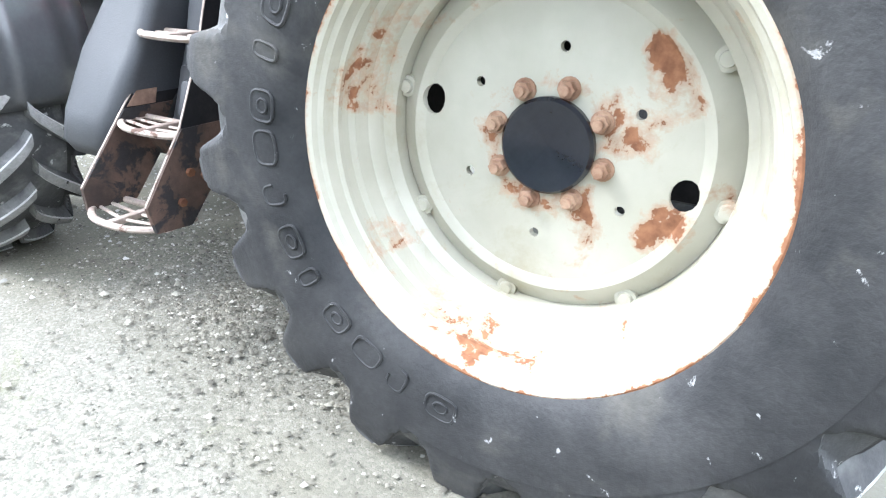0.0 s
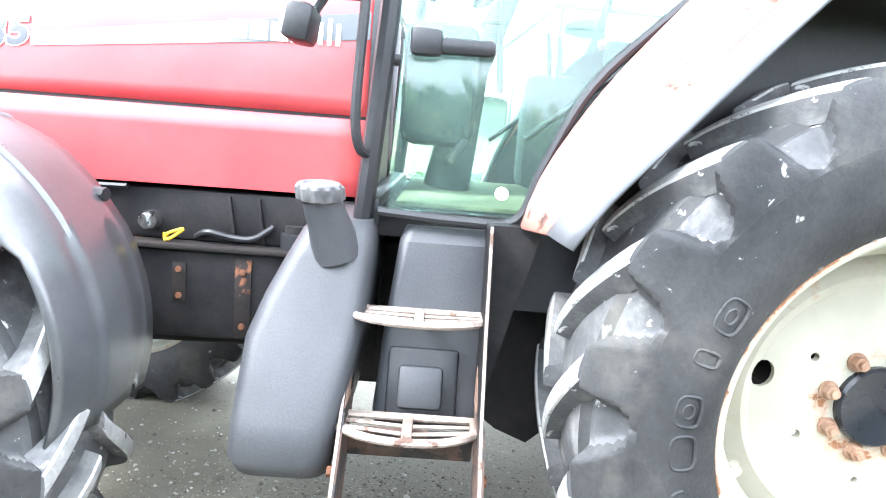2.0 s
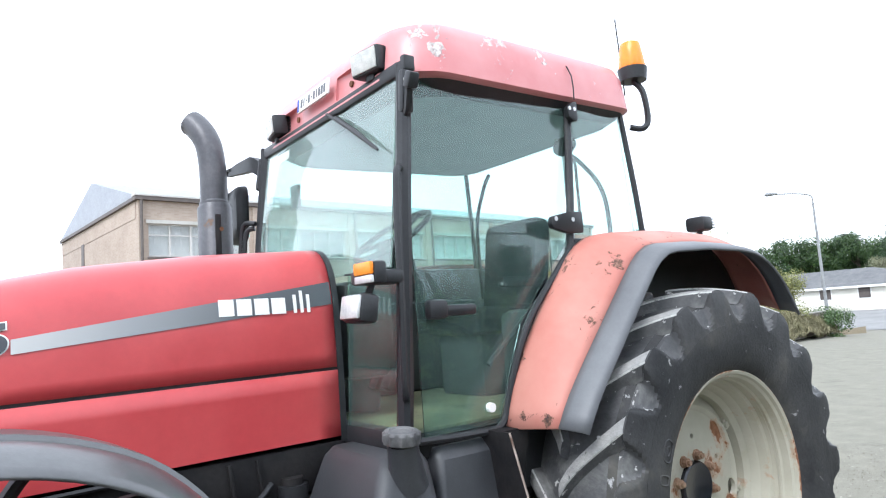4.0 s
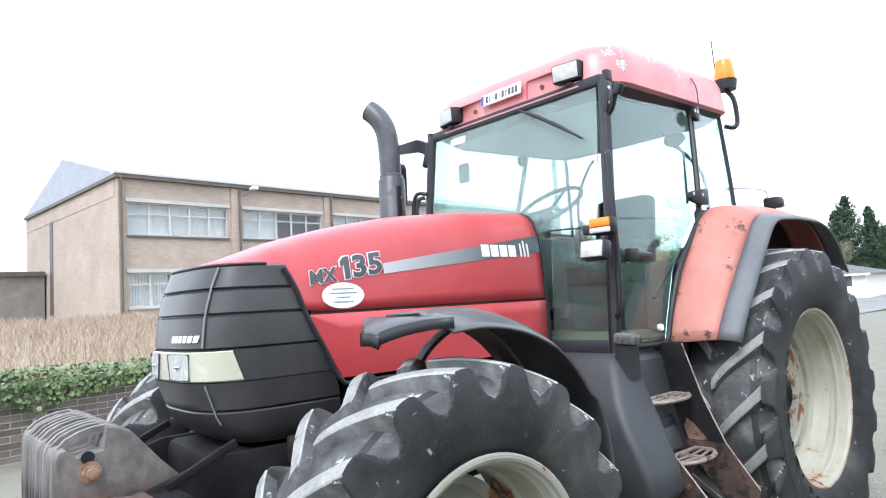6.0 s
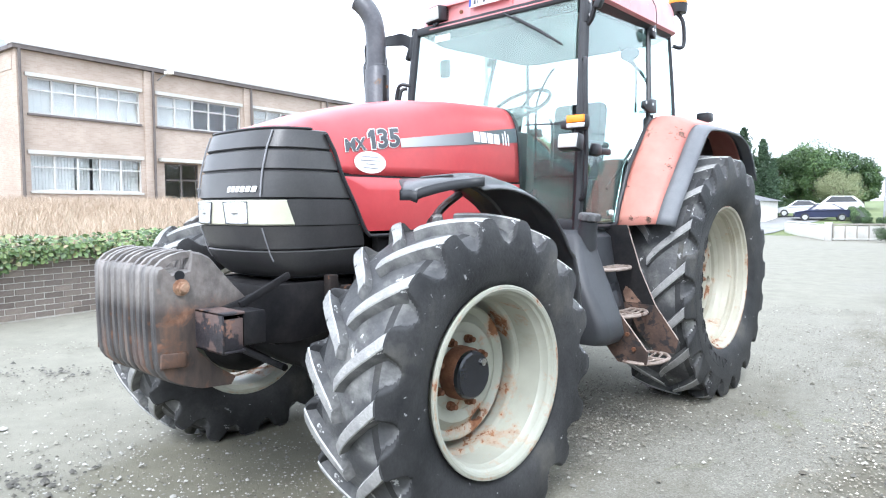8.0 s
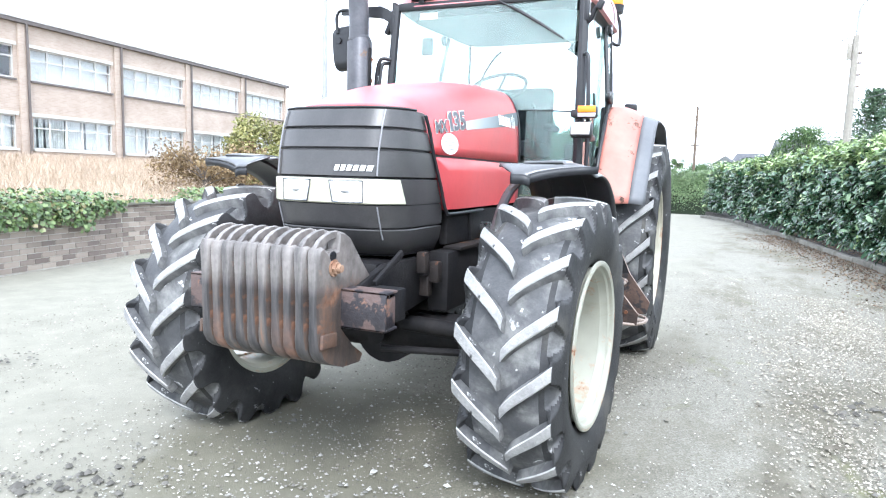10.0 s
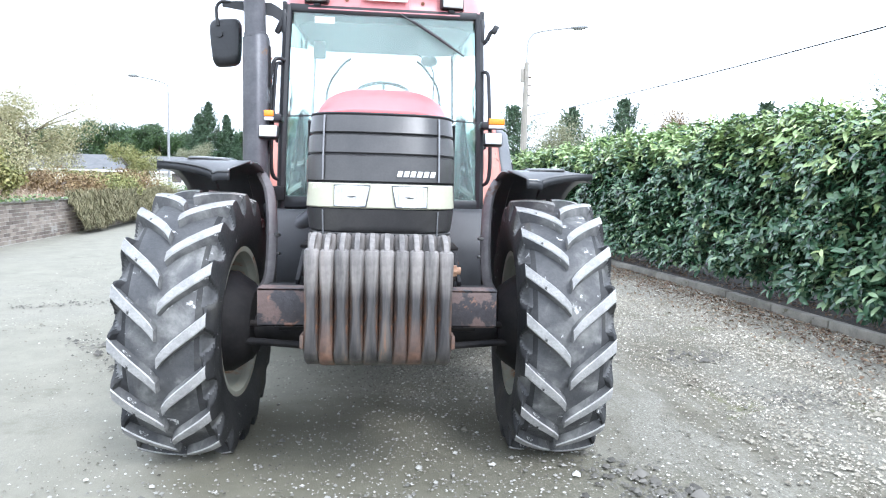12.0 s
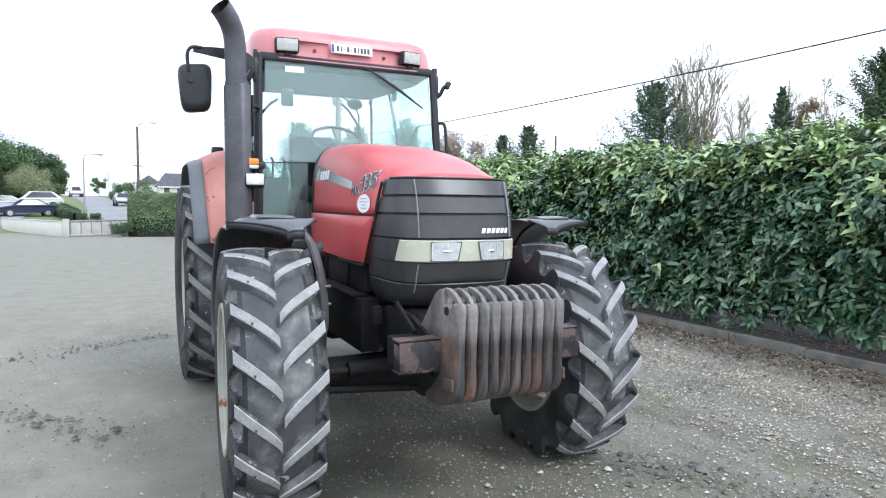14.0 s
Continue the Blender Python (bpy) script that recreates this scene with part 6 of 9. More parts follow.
def front_wheel(sx):
    x, hub = 0.91, 0.625
    w = wheel_at("front_wheel", "front wheel with lugged tyre and pale rim", x, -2.67, hub, sx, -3.1)
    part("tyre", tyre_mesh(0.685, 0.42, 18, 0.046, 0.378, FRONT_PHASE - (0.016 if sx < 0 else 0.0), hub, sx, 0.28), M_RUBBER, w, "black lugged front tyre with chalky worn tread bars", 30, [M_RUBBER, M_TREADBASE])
    add_lugs(w, 0.685, 0.42, 18, 0.046, FRONT_PHASE - (0.016 if sx < 0 else 0.0), sx, 0.036, 0.28)
    lip = [(0.207, 0.388), (0.217, 0.387), (0.219, 0.380), (0.214, 0.370), (0.198, 0.366), (0.190, 0.356), (0.160, 0.352), (0.152, 0.346), (0.060, 0.340), (0.040, 0.338), (0.034, 0.322), (0.022, 0.318), (0.008, 0.320), (0.002, 0.328), (-0.09, 0.335), (-0.15, 0.348), (-0.165, 0.362), (-0.188, 0.368), (-0.192, 0.387)]
    prof = lip + [(o, r + 0.007) for o, r in reversed(lip)]
    part("rim", mirrored(revolve(prof, 64, True), sx), M_RIMF, w, "pale steel rim with rust patches", 30)
    holes = [(radians(60 + 180 * k), 0.255, 0.022, 1.7) for k in range(2)]
    disc = [(o - 0.03, r) for o, r in ((-0.03, 0.05), (0.0, 0.05), (0.0, 0.17), (0.012, 0.188), (0.014, 0.216), (0.0, 0.232), (-0.012, 0.256), (-0.004, 0.272), (0.008, 0.284), (0.008, 0.294), (-0.008, 0.294), (-0.028, 0.258), (-0.014, 0.23), (-0.002, 0.206), (-0.004, 0.19), (-0.016, 0.17))]
    part("wheel_disc", mirrored(disc_cut(disc, 64, holes, "wheel_disc"), sx), M_RIMF, w, "pale dished wheel disc", 30)
    part("hub", mirrored(revolve([(-0.12, 0.0), (-0.12, 0.115), (-0.01, 0.115), (0.03, 0.113), (0.042, 0.106), (0.042, 0.0)], 36), sx), M_RUST, w, "rusty planetary hub")
    part("hub_cap", mirrored(revolve([(0.040, 0.0), (0.042, 0.104), (0.060, 0.101), (0.067, 0.092), (0.067, 0.0)], 36), sx), M_HUBCAP, w, "black hub cover")
    part("hub_plug", mirrored(cyl((0.065, 0.05, 0.05), (0.078, 0.05, 0.05), 0.016, 6), sx), M_CHROME, w)
    for k in range(8):
        a = radians(22 + 45 * k)
        y, z = -0.148 * math.cos(a), 0.148 * math.sin(a)
        bm = bmesh.new()
        add_cyl(bm, (-0.032, y, z), (-0.006, y, z), 0.0195, 6)
        add_cyl(bm, (-0.008, y, z), (0.014, y, z), 0.012, 10)
        part("wheel_nut", mirrored(bm, sx), M_RUST, w, "rusty wheel nut" if k == 0 else "")
    part("hub_carrier", mirrored(revolve([(-0.27, 0.0), (-0.27, 0.17), (-0.245, 0.205), (-0.16, 0.262), (-0.085, 0.268), (-0.07, 0.20), (-0.07, 0.0)], 32), sx), M_BLACKMATT, w, "black steering hub carrier")


REAR_PHASE, FRONT_PHASE = 0.171, 0.103
for sx in (1, -1):
    rear_wheel(sx)
    front_wheel(sx)


# ---- ground ----
def ground_mat():
    m, n, l, b = nodes_of("gravel_yard")
    big = noise_tex(n, l, 0.35, 6, 0.6)
    med = noise_tex(n, l, 3.0, 6, 0.65)
    tc = n.new("ShaderNodeTexCoord")
    v1 = n.new("ShaderNodeTexVoronoi")
    v1.inputs["Scale"].default_value = 120
    l.new(tc.outputs["Object"], v1.inputs["Vector"])
    v2 = n.new("ShaderNodeTexVoronoi")
    v2.inputs["Scale"].default_value = 230
    l.new(tc.outputs["Object"], v2.inputs["Vector"])
    stone = ramp(n, l, v1.outputs["Color"], [(0.0, (0.105, 0.100, 0.084)), (0.5, (0.182, 0.174, 0.145)), (1.0, (0.30, 0.288, 0.248))])
    dust = ramp(n, l, med, [(0.3, (0.160, 0.153, 0.121)), (0.7, (0.218, 0.209, 0.167))])
    # loose stones lie thicker towards the kerb
    sx = n.new("ShaderNodeSeparateXYZ")
    l.new(tc.outputs["Object"], sx.inputs[0])
    side = n.new("ShaderNodeMapRange")
    for key, v in (("From Min", 0.2), ("From Max", 1.8), ("To Min", -0.10), ("To Max", 0.16)):
        side.inputs[key].default_value = v
    l.new(sx.outputs["X"], side.inputs["Value"])
    mix = n.new("ShaderNodeMath")
    l.new(big, mix.inputs[0]), l.new(side.outputs["Result"], mix.inputs[1])
    patch = ramp(n, l, mix.outputs[0], [(0.42, (0.12, 0.12, 0.12)), (0.62, (1, 1, 1))])
    pm = n.new("ShaderNodeMath")
    pm.operation = "MULTIPLY"
    pm.inputs[1].default_value = 0.75
    l.new(patch, pm.inputs[0])
    col = mixc(n, l, pm.outputs[0], dust, stone)
    # trodden oily dirt and the tractor's shade, both darkened into the ground colour
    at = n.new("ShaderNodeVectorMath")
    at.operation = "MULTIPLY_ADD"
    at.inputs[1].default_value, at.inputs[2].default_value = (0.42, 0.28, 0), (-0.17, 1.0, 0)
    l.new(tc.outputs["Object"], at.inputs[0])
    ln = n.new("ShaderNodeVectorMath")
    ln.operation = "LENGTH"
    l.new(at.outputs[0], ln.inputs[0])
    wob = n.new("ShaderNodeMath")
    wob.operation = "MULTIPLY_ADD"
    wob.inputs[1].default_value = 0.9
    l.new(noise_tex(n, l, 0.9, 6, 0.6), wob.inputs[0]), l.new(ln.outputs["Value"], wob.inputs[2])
    dirt_shade = ramp(n, l, wob.outputs[0], [(0.88, (0.74, 0.73, 0.67)), (1.25, (1, 1, 1))])
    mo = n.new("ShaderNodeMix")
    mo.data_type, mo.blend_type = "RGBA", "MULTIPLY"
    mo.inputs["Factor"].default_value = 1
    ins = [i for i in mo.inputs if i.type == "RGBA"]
    l.new(col, ins[0]), l.new(dirt_shade, ins[1])
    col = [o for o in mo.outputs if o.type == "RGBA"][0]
    dark = ramp(n, l, noise_tex(n, l, 1.3, 7, 0.7), [(0.60, (1, 1, 1)), (0.72, (0.66, 0.65, 0.62))])
    mm = n.new("ShaderNodeMix")
    mm.data_type, mm.blend_type = "RGBA", "MULTIPLY"
    mm.inputs["Factor"].default_value = 1
    ins = [i for i in mm.inputs if i.type == "RGBA"]
    l.new(col, ins[0]), l.new(dark, ins[1])
    # bare damp earth in bands along the kerb
    st = n.new("ShaderNodeVectorMath")
    st.operation = "MULTIPLY"
    st.inputs[1].default_value = (1.25, 0.5, 1)
    l.new(tc.outputs["Object"], st.inputs[0])
    bn = n.new("ShaderNodeTexNoise")
    bn.inputs["Scale"].default_value, bn.inputs["Detail"].default_value, bn.inputs["Roughness"].default_value = 1.0, 8, 0.68
    l.new(st.outputs[0], bn.inputs["Vector"])
    earth = ramp(n, l, bn.outputs["Fac"], [(0.47, (0, 0, 0)), (0.60, (0.85, 0.85, 0.85))])
    kerbside = ramp(n, l, side.outputs["Result"], [(0.02, (0, 0, 0)), (0.14, (1, 1, 1))])
    em = n.new("ShaderNodeMath")
    em.operation = "MULTIPLY"
    l.new(earth, em.inputs[0]), l.new(kerbside, em.inputs[1])
    soil = mixc(n, l, em.outputs[0], [o for o in mm.outputs if o.type == "RGBA"][0], ramp(n, l, med, [(0.3, (0.080, 0.072, 0.051)), (0.7, (0.145, 0.132, 0.095))]))
    # thin moss in a few places beside the kerb
    moss = n.new("ShaderNodeMath")
    moss.operation = "MULTIPLY"
    l.new(ramp(n, l, noise_tex(n, l, 1.7, 7, 0.7, dist=0.6), [(0.60, (0, 0, 0)), (0.70, (0.7, 0.7, 0.7))]), moss.inputs[0]), l.new(kerbside, moss.inputs[1])
    soil = mixc(n, l, moss.outputs[0], soil, ramp(n, l, med, [(0.3, (0.095, 0.105, 0.035)), (0.7, (0.17, 0.175, 0.065))]))
    l.new(soil, b.inputs["Base Color"])
    b.inputs["Roughness"].default_value = 0.92
    add = n.new("ShaderNodeMath")
    l.new(v1.outputs["Distance"], add.inputs[0]), l.new(v2.outputs["Distance"], add.inputs[1])
    bp = n.new("ShaderNodeBump")
    bp.inputs["Strength"].default_value, bp.inputs["Distance"].default_value = 0.25, 0.005
    bp.invert = True
    l.new(add.outputs[0], bp.inputs["Height"])
    l.new(bp.outputs["Normal"], b.inputs["Normal"])
    return m


M_GROUND = ground_mat()
bm = bmesh.new()
xs = [-1500, -400, -120, -60, -40, -30, -20, -15, -12] + [float(v) for v in np.arange(-10, 10.1, 0.5)] + [12, 15, 20, 30, 40, 60, 120, 400, 1500]
grid = []
for yv in sorted(xs + [25.0, 35.0]):
    row = []
    for xv in xs:
        z = -0.012 + 0.012 * noise.noise(Vector((xv * 0.35, yv * 0.35, 0))) if max(abs(xv), abs(yv)) <= 12 else -0.012
        z -= 0.5 * min(max((yv - 20) / 15.0, 0.0), 1.0)
        row.append(bm.verts.new((xv, yv, z)))
    grid.append(row)
for a, b in zip(grid, grid[1:]):
    for i in range(len(a) - 1):
        bm.faces.new((a[i], a[i + 1], b[i + 1], b[i]))
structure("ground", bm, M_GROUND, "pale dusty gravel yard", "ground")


# ---- building behind the field ----
BC, BD, BN = Vector((-27.6, 3.7, 0)), Vector((-0.083, 0.9965, 0)), Vector((0.9965, 0.083, 0))


def bp(s, d, z):
    """A point of the building: s along the front, d out from it, z up."""
    return BC + BD * s + BN * d + Vector((0, 0, z))


def bbox(s0, s1, d0, d1, z0, z1, bm=None):
    bm = bm or bmesh.new()
    add_loft(bm, [[bp(s, d, z) for s, d in ((s0, d0), (s1, d0), (s1, d1), (s0, d1))] for z in (z0, z1)])
    return bm


def brick_mat(name, c1, c2, mortar):
    m, n, l, b = nodes_of(name)
    tc = n.new("ShaderNodeTexCoord")
    sp = n.new("ShaderNodeSeparateXYZ")
    l.new(tc.outputs["Object"], sp.inputs[0])
    ad = n.new("ShaderNodeMath")
    l.new(sp.outputs["X"], ad.inputs[0]), l.new(sp.outputs["Y"], ad.inputs[1])
    cb = n.new("ShaderNodeCombineXYZ")
    l.new(ad.outputs[0], cb.inputs["X"]), l.new(sp.outputs["Z"], cb.inputs["Y"])
    t = n.new("ShaderNodeTexBrick")
    l.new(cb.outputs[0], t.inputs["Vector"])
    t.inputs["Scale"].default_value = 1
    t.inputs["Brick Width"].default_value, t.inputs["Row Height"].default_value, t.inputs["Mortar Size"].default_value = 0.225, 0.075, 0.006
    t.inputs["Color1"].default_value, t.inputs["Color2"].default_value, t.inputs["Mortar"].default_value = (*c1, 1), (*c2, 1), (*mortar, 1)
    stain = ramp(n, l, noise_tex(n, l, 0.7, 6), [(0.3, (0.82, 0.80, 0.78)), (0.7, (1.0, 1.0, 1.0))])
    mm = n.new("ShaderNodeMix")
    mm.data_type, mm.blend_type = "RGBA", "MULTIPLY"
    mm.inputs["Factor"].default_value = 1
    ins = [i for i in mm.inputs if i.type == "RGBA"]
    l.new(t.outputs["Color"], ins[0]), l.new(stain, ins[1])
    l.new([o for o in mm.outputs if o.type == "RGBA"][0], b.inputs["Base Color"])
    b.inputs["Roughness"].default_value = 0.9
    return m


M_BBRICK = brick_mat("buff_brick", (0.37, 0.30, 0.25), (0.43, 0.355, 0.30), (0.42, 0.37, 0.32))
M_ANNEX = surf("grey_stained_render", (0.20, 0.185, 0.165), (0.29, 0.27, 0.245), 1.5, 0.9, 0, 0.2, 30)
M_CONC = surf("pale_concrete", (0.46, 0.45, 0.42), (0.58, 0.57, 0.54), 2, 0.85, 0, 0.2, 30)
M_DARKTRIM = surf("dark_brown_trim", (0.09, 0.075, 0.07), (0.14, 0.12, 0.11), 3, 0.6, 0, 0.05, 30)
M_FRAME = surf("weathered_window_frame", (0.50, 0.49, 0.47), (0.62, 0.61, 0.59), 4, 0.6, 0, 0.05, 30)
M_CURTAIN = surf("white_blind", (0.70, 0.71, 0.71), (0.82, 0.82, 0.81), 2.5, 0.9, 0, 0.1, 20)
M_ROOM = surf("dim_room", (0.20, 0.21, 0.22), (0.30, 0.31, 0.32), 1, 0.9, 0, 0, 20)
M_SHEET = surf("grey_roof_sheet", (0.27, 0.29, 0.33), (0.36, 0.38, 0.42), 1.5, 0.5, 0.2, 0.1, 12)
M_RENDER = surf("cream_render", (0.80, 0.78, 0.69), (0.87, 0.85, 0.77), 1.5, 0.9, 0, 0.1, 40)
M_SLATE = surf("grey_slate", (0.115, 0.118, 0.125), (0.175, 0.178, 0.18), 2, 0.97, 0, 0.2, 20)
M_SLATEDARK = surf("dark_weathered_slate", (0.075, 0.078, 0.09), (0.12, 0.122, 0.13), 2, 0.85, 0, 0.2, 20)
M_POLE = surf("galvanised_pole", (0.28, 0.29, 0.30), (0.38, 0.39, 0.40), 3, 0.55, 0.3, 0.05, 30)
M_CONCPOLE = surf("weathered_concrete_pole", (0.25, 0.23, 0.195), (0.35, 0.325, 0.285), 3, 0.85, 0, 0.15, 30)
M_WOODPOLE = surf("tarred_wood_pole", (0.10, 0.07, 0.05), (0.17, 0.13, 0.10), 3, 0.85, 0, 0.2, 30)
M_ASPHALT = surf("grey_asphalt", (0.20, 0.20, 0.20), (0.28, 0.28, 0.275), 0.6, 0.9, 0, 0.2, 50)
M_KERB = surf("mossy_concrete_kerb", (0.12, 0.112, 0.092), (0.24, 0.225, 0.19), 5, 0.9, 0, 0.4, 60, spots=((0.10, 0.095, 0.06), 0.60, 7, 0.95), rnd=0.2)
M_SOIL = surf("dark_soil", (0.018, 0.014, 0.010), (0.038, 0.030, 0.022), 6, 0.95, 0, 0.6, 40)


def build_school():
    b = thing("school_building", "long two-storey buff brick building with banded windows", "building")
    L, D, top, base = 33.15, 14.6, 7.72, 0.6
    bay = 5.525
    wins = []
    for k in range(6):
        s0 = k * bay + 0.42
        s1 = (k + 1) * bay - 0.42
        wins.append((s0, s1, 5.22, 6.70, "w"))
        if k == 1:
            wins.append((s0 + 0.3, s0 + 2.1, 1.15, 3.5, "d"))
            wins.append((s0 + 2.7, s1, 2.05, 3.57, "w"))
        else:
            wins.append((s0, s1, 2.05, 3.57, "w"))
    # front wall made of pieces round its openings
    bm = bmesh.new()
    for z0, z1 in ((6.70, top), (3.57, 5.22)):
        bbox(0, L, -0.3, 0, z0, z1, bm)
    bbox(0, L, -0.3, 0, base, 1.15, bm)
    rows = {5.22: (5.22, 6.70), 2.05: (1.15, 3.57)}
    for key, (z0, z1) in rows.items():
        cut = sorted((w for w in wins if (w[2] > 5) == (key > 5)), key=lambda w: w[0])
        s = 0
        for w in cut:
            bbox(s, w[0], -0.3, 0, z0, z1, bm)
            if key < 5 and w[4] == "w":
                bbox(w[0], w[1], -0.3, 0, z0, 2.05, bm)
            if w[4] == "d":
                bbox(w[0], w[1], -0.3, 0, 3.5, z1, bm)
            s = w[1]
        bbox(s, L, -0.3, 0, z0, z1, bm)
    part("front_wall", bm, M_BBRICK, b, "buff brick front wall", 0)
    bm = bmesh.new()
    bbox(0.002, 0.3, -D, -0.302, base, 6.95, bm)
    part("end_wall", bm, M_BBRICK, b, "plain buff brick end wall", 0)
    part("slit_window", bbox(-0.03, 0.001, -9.9, -9.35, 2.0, 7.0), M_DARKTRIM, b, "tall dark slit window", 0)
    part("end_wall", bbox(L - 0.3, L - 0.002, -D, -0.302, base, 6.95), M_BBRICK, b, "", 0)
    part("rear_wall", bbox(0.302, L - 0.302, -D, -D + 0.3, base, 6.95), M_BBRICK, b, "", 0)
    part("end_band", bbox(-0.02, 0.28, -D, -0.31, 6.95, top), M_BBRICK, b, "", 0)
    part("floor_slab", bbox(0.31, L - 0.31, -D + 0.31, -0.31, 4.2, 4.45), M_ROOM, b, "", 0)
    part("inner_wall", bbox(0.31, L - 0.31, -3.2, -3.1, base, top), M_ROOM, b, "", 0)
    # roof fascia and pitched sheet roof
    part("fascia", bbox(-0.15, L + 0.15, -0.2, 0.22, top, top + 0.17), M_DARKTRIM, b, "dark roof fascia", 0)
    part("roof_capping", bbox(-0.18, L + 0.18, -0.25, 0.25, top + 0.172, top + 0.25), M_FRAME, b, "pale metal roof capping", 0)
    part("fascia", bbox(-0.15, 0.15, -D, -0.22, top, top + 0.16), M_DARKTRIM, b, "", 0)
    bm = bmesh.new()
    mid = -D / 2
    r = [bp(-0.1, 0.15, top + 0.17), bp(L + 0.1, 0.15, top + 0.17), bp(L + 0.1, mid, 9.95), bp(-0.1, mid, 9.95), bp(-0.1, -D, top + 0.17), bp(L + 0.1, -D, top + 0.17)]
    v = [bm.verts.new(p) for p in r]
    bm.faces.new((v[0], v[1], v[2], v[3])), bm.faces.new((v[3], v[2], v[5], v[4])), bm.faces.new((v[0], v[3], v[4])), bm.faces.new((v[1], v[5], v[2])), bm.faces.new((v[0], v[4], v[5], v[1]))
    part("roof", bm, M_SHEET, b, "grey metal sheet roof", 0)
    # brick piers and down pipes
    for k in range(7):
        s = k * bay
        part("pier", bbox(max(s - 0.24, 0.0), min(s + 0.24, L), 0.001, 0.10, base, top - 0.02), M_BBRICK, b, "", 0)
        if k < 6:
            part("down_pipe", tube([bp(s + 0.16 if k else 0.10, 0.17, base), bp(s + 0.16 if k else 0.10, 0.17, top)], 0.06, 8), M_DARKTRIM, b, "dark down pipe" if k == 0 else "")
    for k, (s0, s1, z0, z1, kind) in enumerate(wins):
        n = 5 if s1 - s0 > 3 else 3 if kind == "w" else 2
        bmf = bmesh.new()
        fw = 0.07
        bbox(s0, s1, -0.16, -0.06, z0, z0 + fw, bmf), bbox(s0, s1, -0.16, -0.06, z1 - fw, z1, bmf)
        tr = z0 + (z1 - z0) * 0.66
        bbox(s0, s1, -0.155, -0.065, tr - 0.03, tr + 0.03, bmf)
        for i in range(n + 1):
            s = s0 + (s1 - s0) * i / n
            bbox(max(s - 0.04, s0), min(s + 0.04, s1), -0.158, -0.062, z0 + fw, z1 - fw, bmf)
        nm = "window" if kind == "w" else "entrance_door"
        w = part(nm, bmf, M_FRAME if kind == "w" else M_DARKTRIM, b, "metal framed window band" if kind == "w" else "dark glazed entrance door", 0)
        for i in range(n):
            g = part("pane", bbox(s0 + (s1 - s0) * i / n + 0.04, s0 + (s1 - s0) * (i + 1) / n - 0.04, -0.115, -0.105, z0 + fw, z1 - fw), M_WINGLASS, w, "", 0)
            g.visible_shadow = False
        if kind == "w":
            part("lintel", bbox(s0 - 0.1, s1 + 0.1, 0.001, 0.07, z1, z1 + 0.16), M_CONC, w, "", 0)
            part("sill", bbox(s0 - 0.05, s1 + 0.05, 0.001, 0.09, z0 - 0.09, z0), M_DARKTRIM if z0 > 5 else M_CONC, w, "", 0)
            # hanging blind slats behind the glass
            rng = random.Random(k * 7 + 3)
            bmc = bmesh.new()
            s = s0 + 0.02
            while s < s1 - 0.1:
                wd = 0.30 if z0 > 5 else 0.13
                if z0 > 5 and k in (2, 4) and s > s0 + 2.0:
                    break
                if not (z0 < 5 and rng.random() < 0.10):
                    bbox(s, s + wd - (0.005 if z0 > 5 else 0.014), -0.36 - rng.random() * 0.02, -0.34, z0 + 0.02, z1 - 0.03, bmc)
                s += wd
            part("blind", bmc, M_CURTAIN, w, "white hanging blinds", 0)
        else:
            part("lintel", bbox(s0 - 0.3, s1 + 0.6, 0.001, 0.35, z1 + 0.05, z1 + 0.22), M_CONC, w, "", 0)
    # flood lamp at the roof edge
    fl = part("flood_lamp", box(bp(bay + 0.75, 0.55, top - 0.02), (0.45, 0.3, 0.16), 0.04), M_WHITE, b, "white flood lamp")
    part("lamp_bracket", tube([bp(bay + 0.5, 0.0, top - 0.35), bp(bay + 0.55, 0.3, top - 0.2), bp(bay + 0.75, 0.5, top - 0.05)], 0.03, 6), M_POLE, fl.parent)
    # low flat-roofed wing beyond the end wall
    e = thing("flat_roofed_wing", "low dark brick annex with a flat roof", "building")
    part("wall", bbox(-7.5, -0.1, -17.0, -10.6, 0.6, 4.15), M_ANNEX, e, "brick annex wall", 0)
    part("roof", bbox(-7.7, -0.12, -17.2, -10.4, 4.15, 4.4), M_DARKTRIM, e, "flat dark roof edge", 0)
    part("doorway", bbox(-5.6, -4.6, -10.6, -10.54, 0.6, 3.0), M_DARKTRIM, e, "dark doorway", 0)


build_school()

# ---- raised field behind the wall ----
WALL = [(-5.62, -7.0), (-6.27, -2.75), (-6.95, 1.5), (-7.15, 6.0), (-7.5, 12.0), (-8.2, 18.0), (-9.6, 26.0)]


def wall_x(y):
    return float(np.interp(y, [p[1] for p in WALL], [p[0] for p in WALL]))


def field_z(x, y):
    d = wall_x(y) - x
    rise = 0.62 + 0.95 * min(max(d / 19.0, 0), 1) ** 0.8 + 0.05 * noise.noise(Vector((x * 0.5, y * 0.5, 2.0)))
    return rise + (-0.45 - rise) * min(max((y - 21.0) / 6.0, 0), 1)


M_FIELD = surf("dry_grass_ground", (0.27, 0.22, 0.145), (0.38, 0.32, 0.225), 1.2, 0.95, 0, 0.6, 25)
rings = []
for y in np.linspace(-30, 30, 61):
    xw = wall_x(y) - 0.02
    rings.append([(xw, y, -0.05)] + [(xw - d, y, field_z(xw - d, y) if d > 0 else field_z(xw, y)) for d in (0.0, 0.5, 1.2, 2.5, 4, 6, 9, 13, 17, 21, 26, 40, 60)])
structure("field", loft(rings, False, False), M_FIELD, "rough raised field of dry grass", "field")

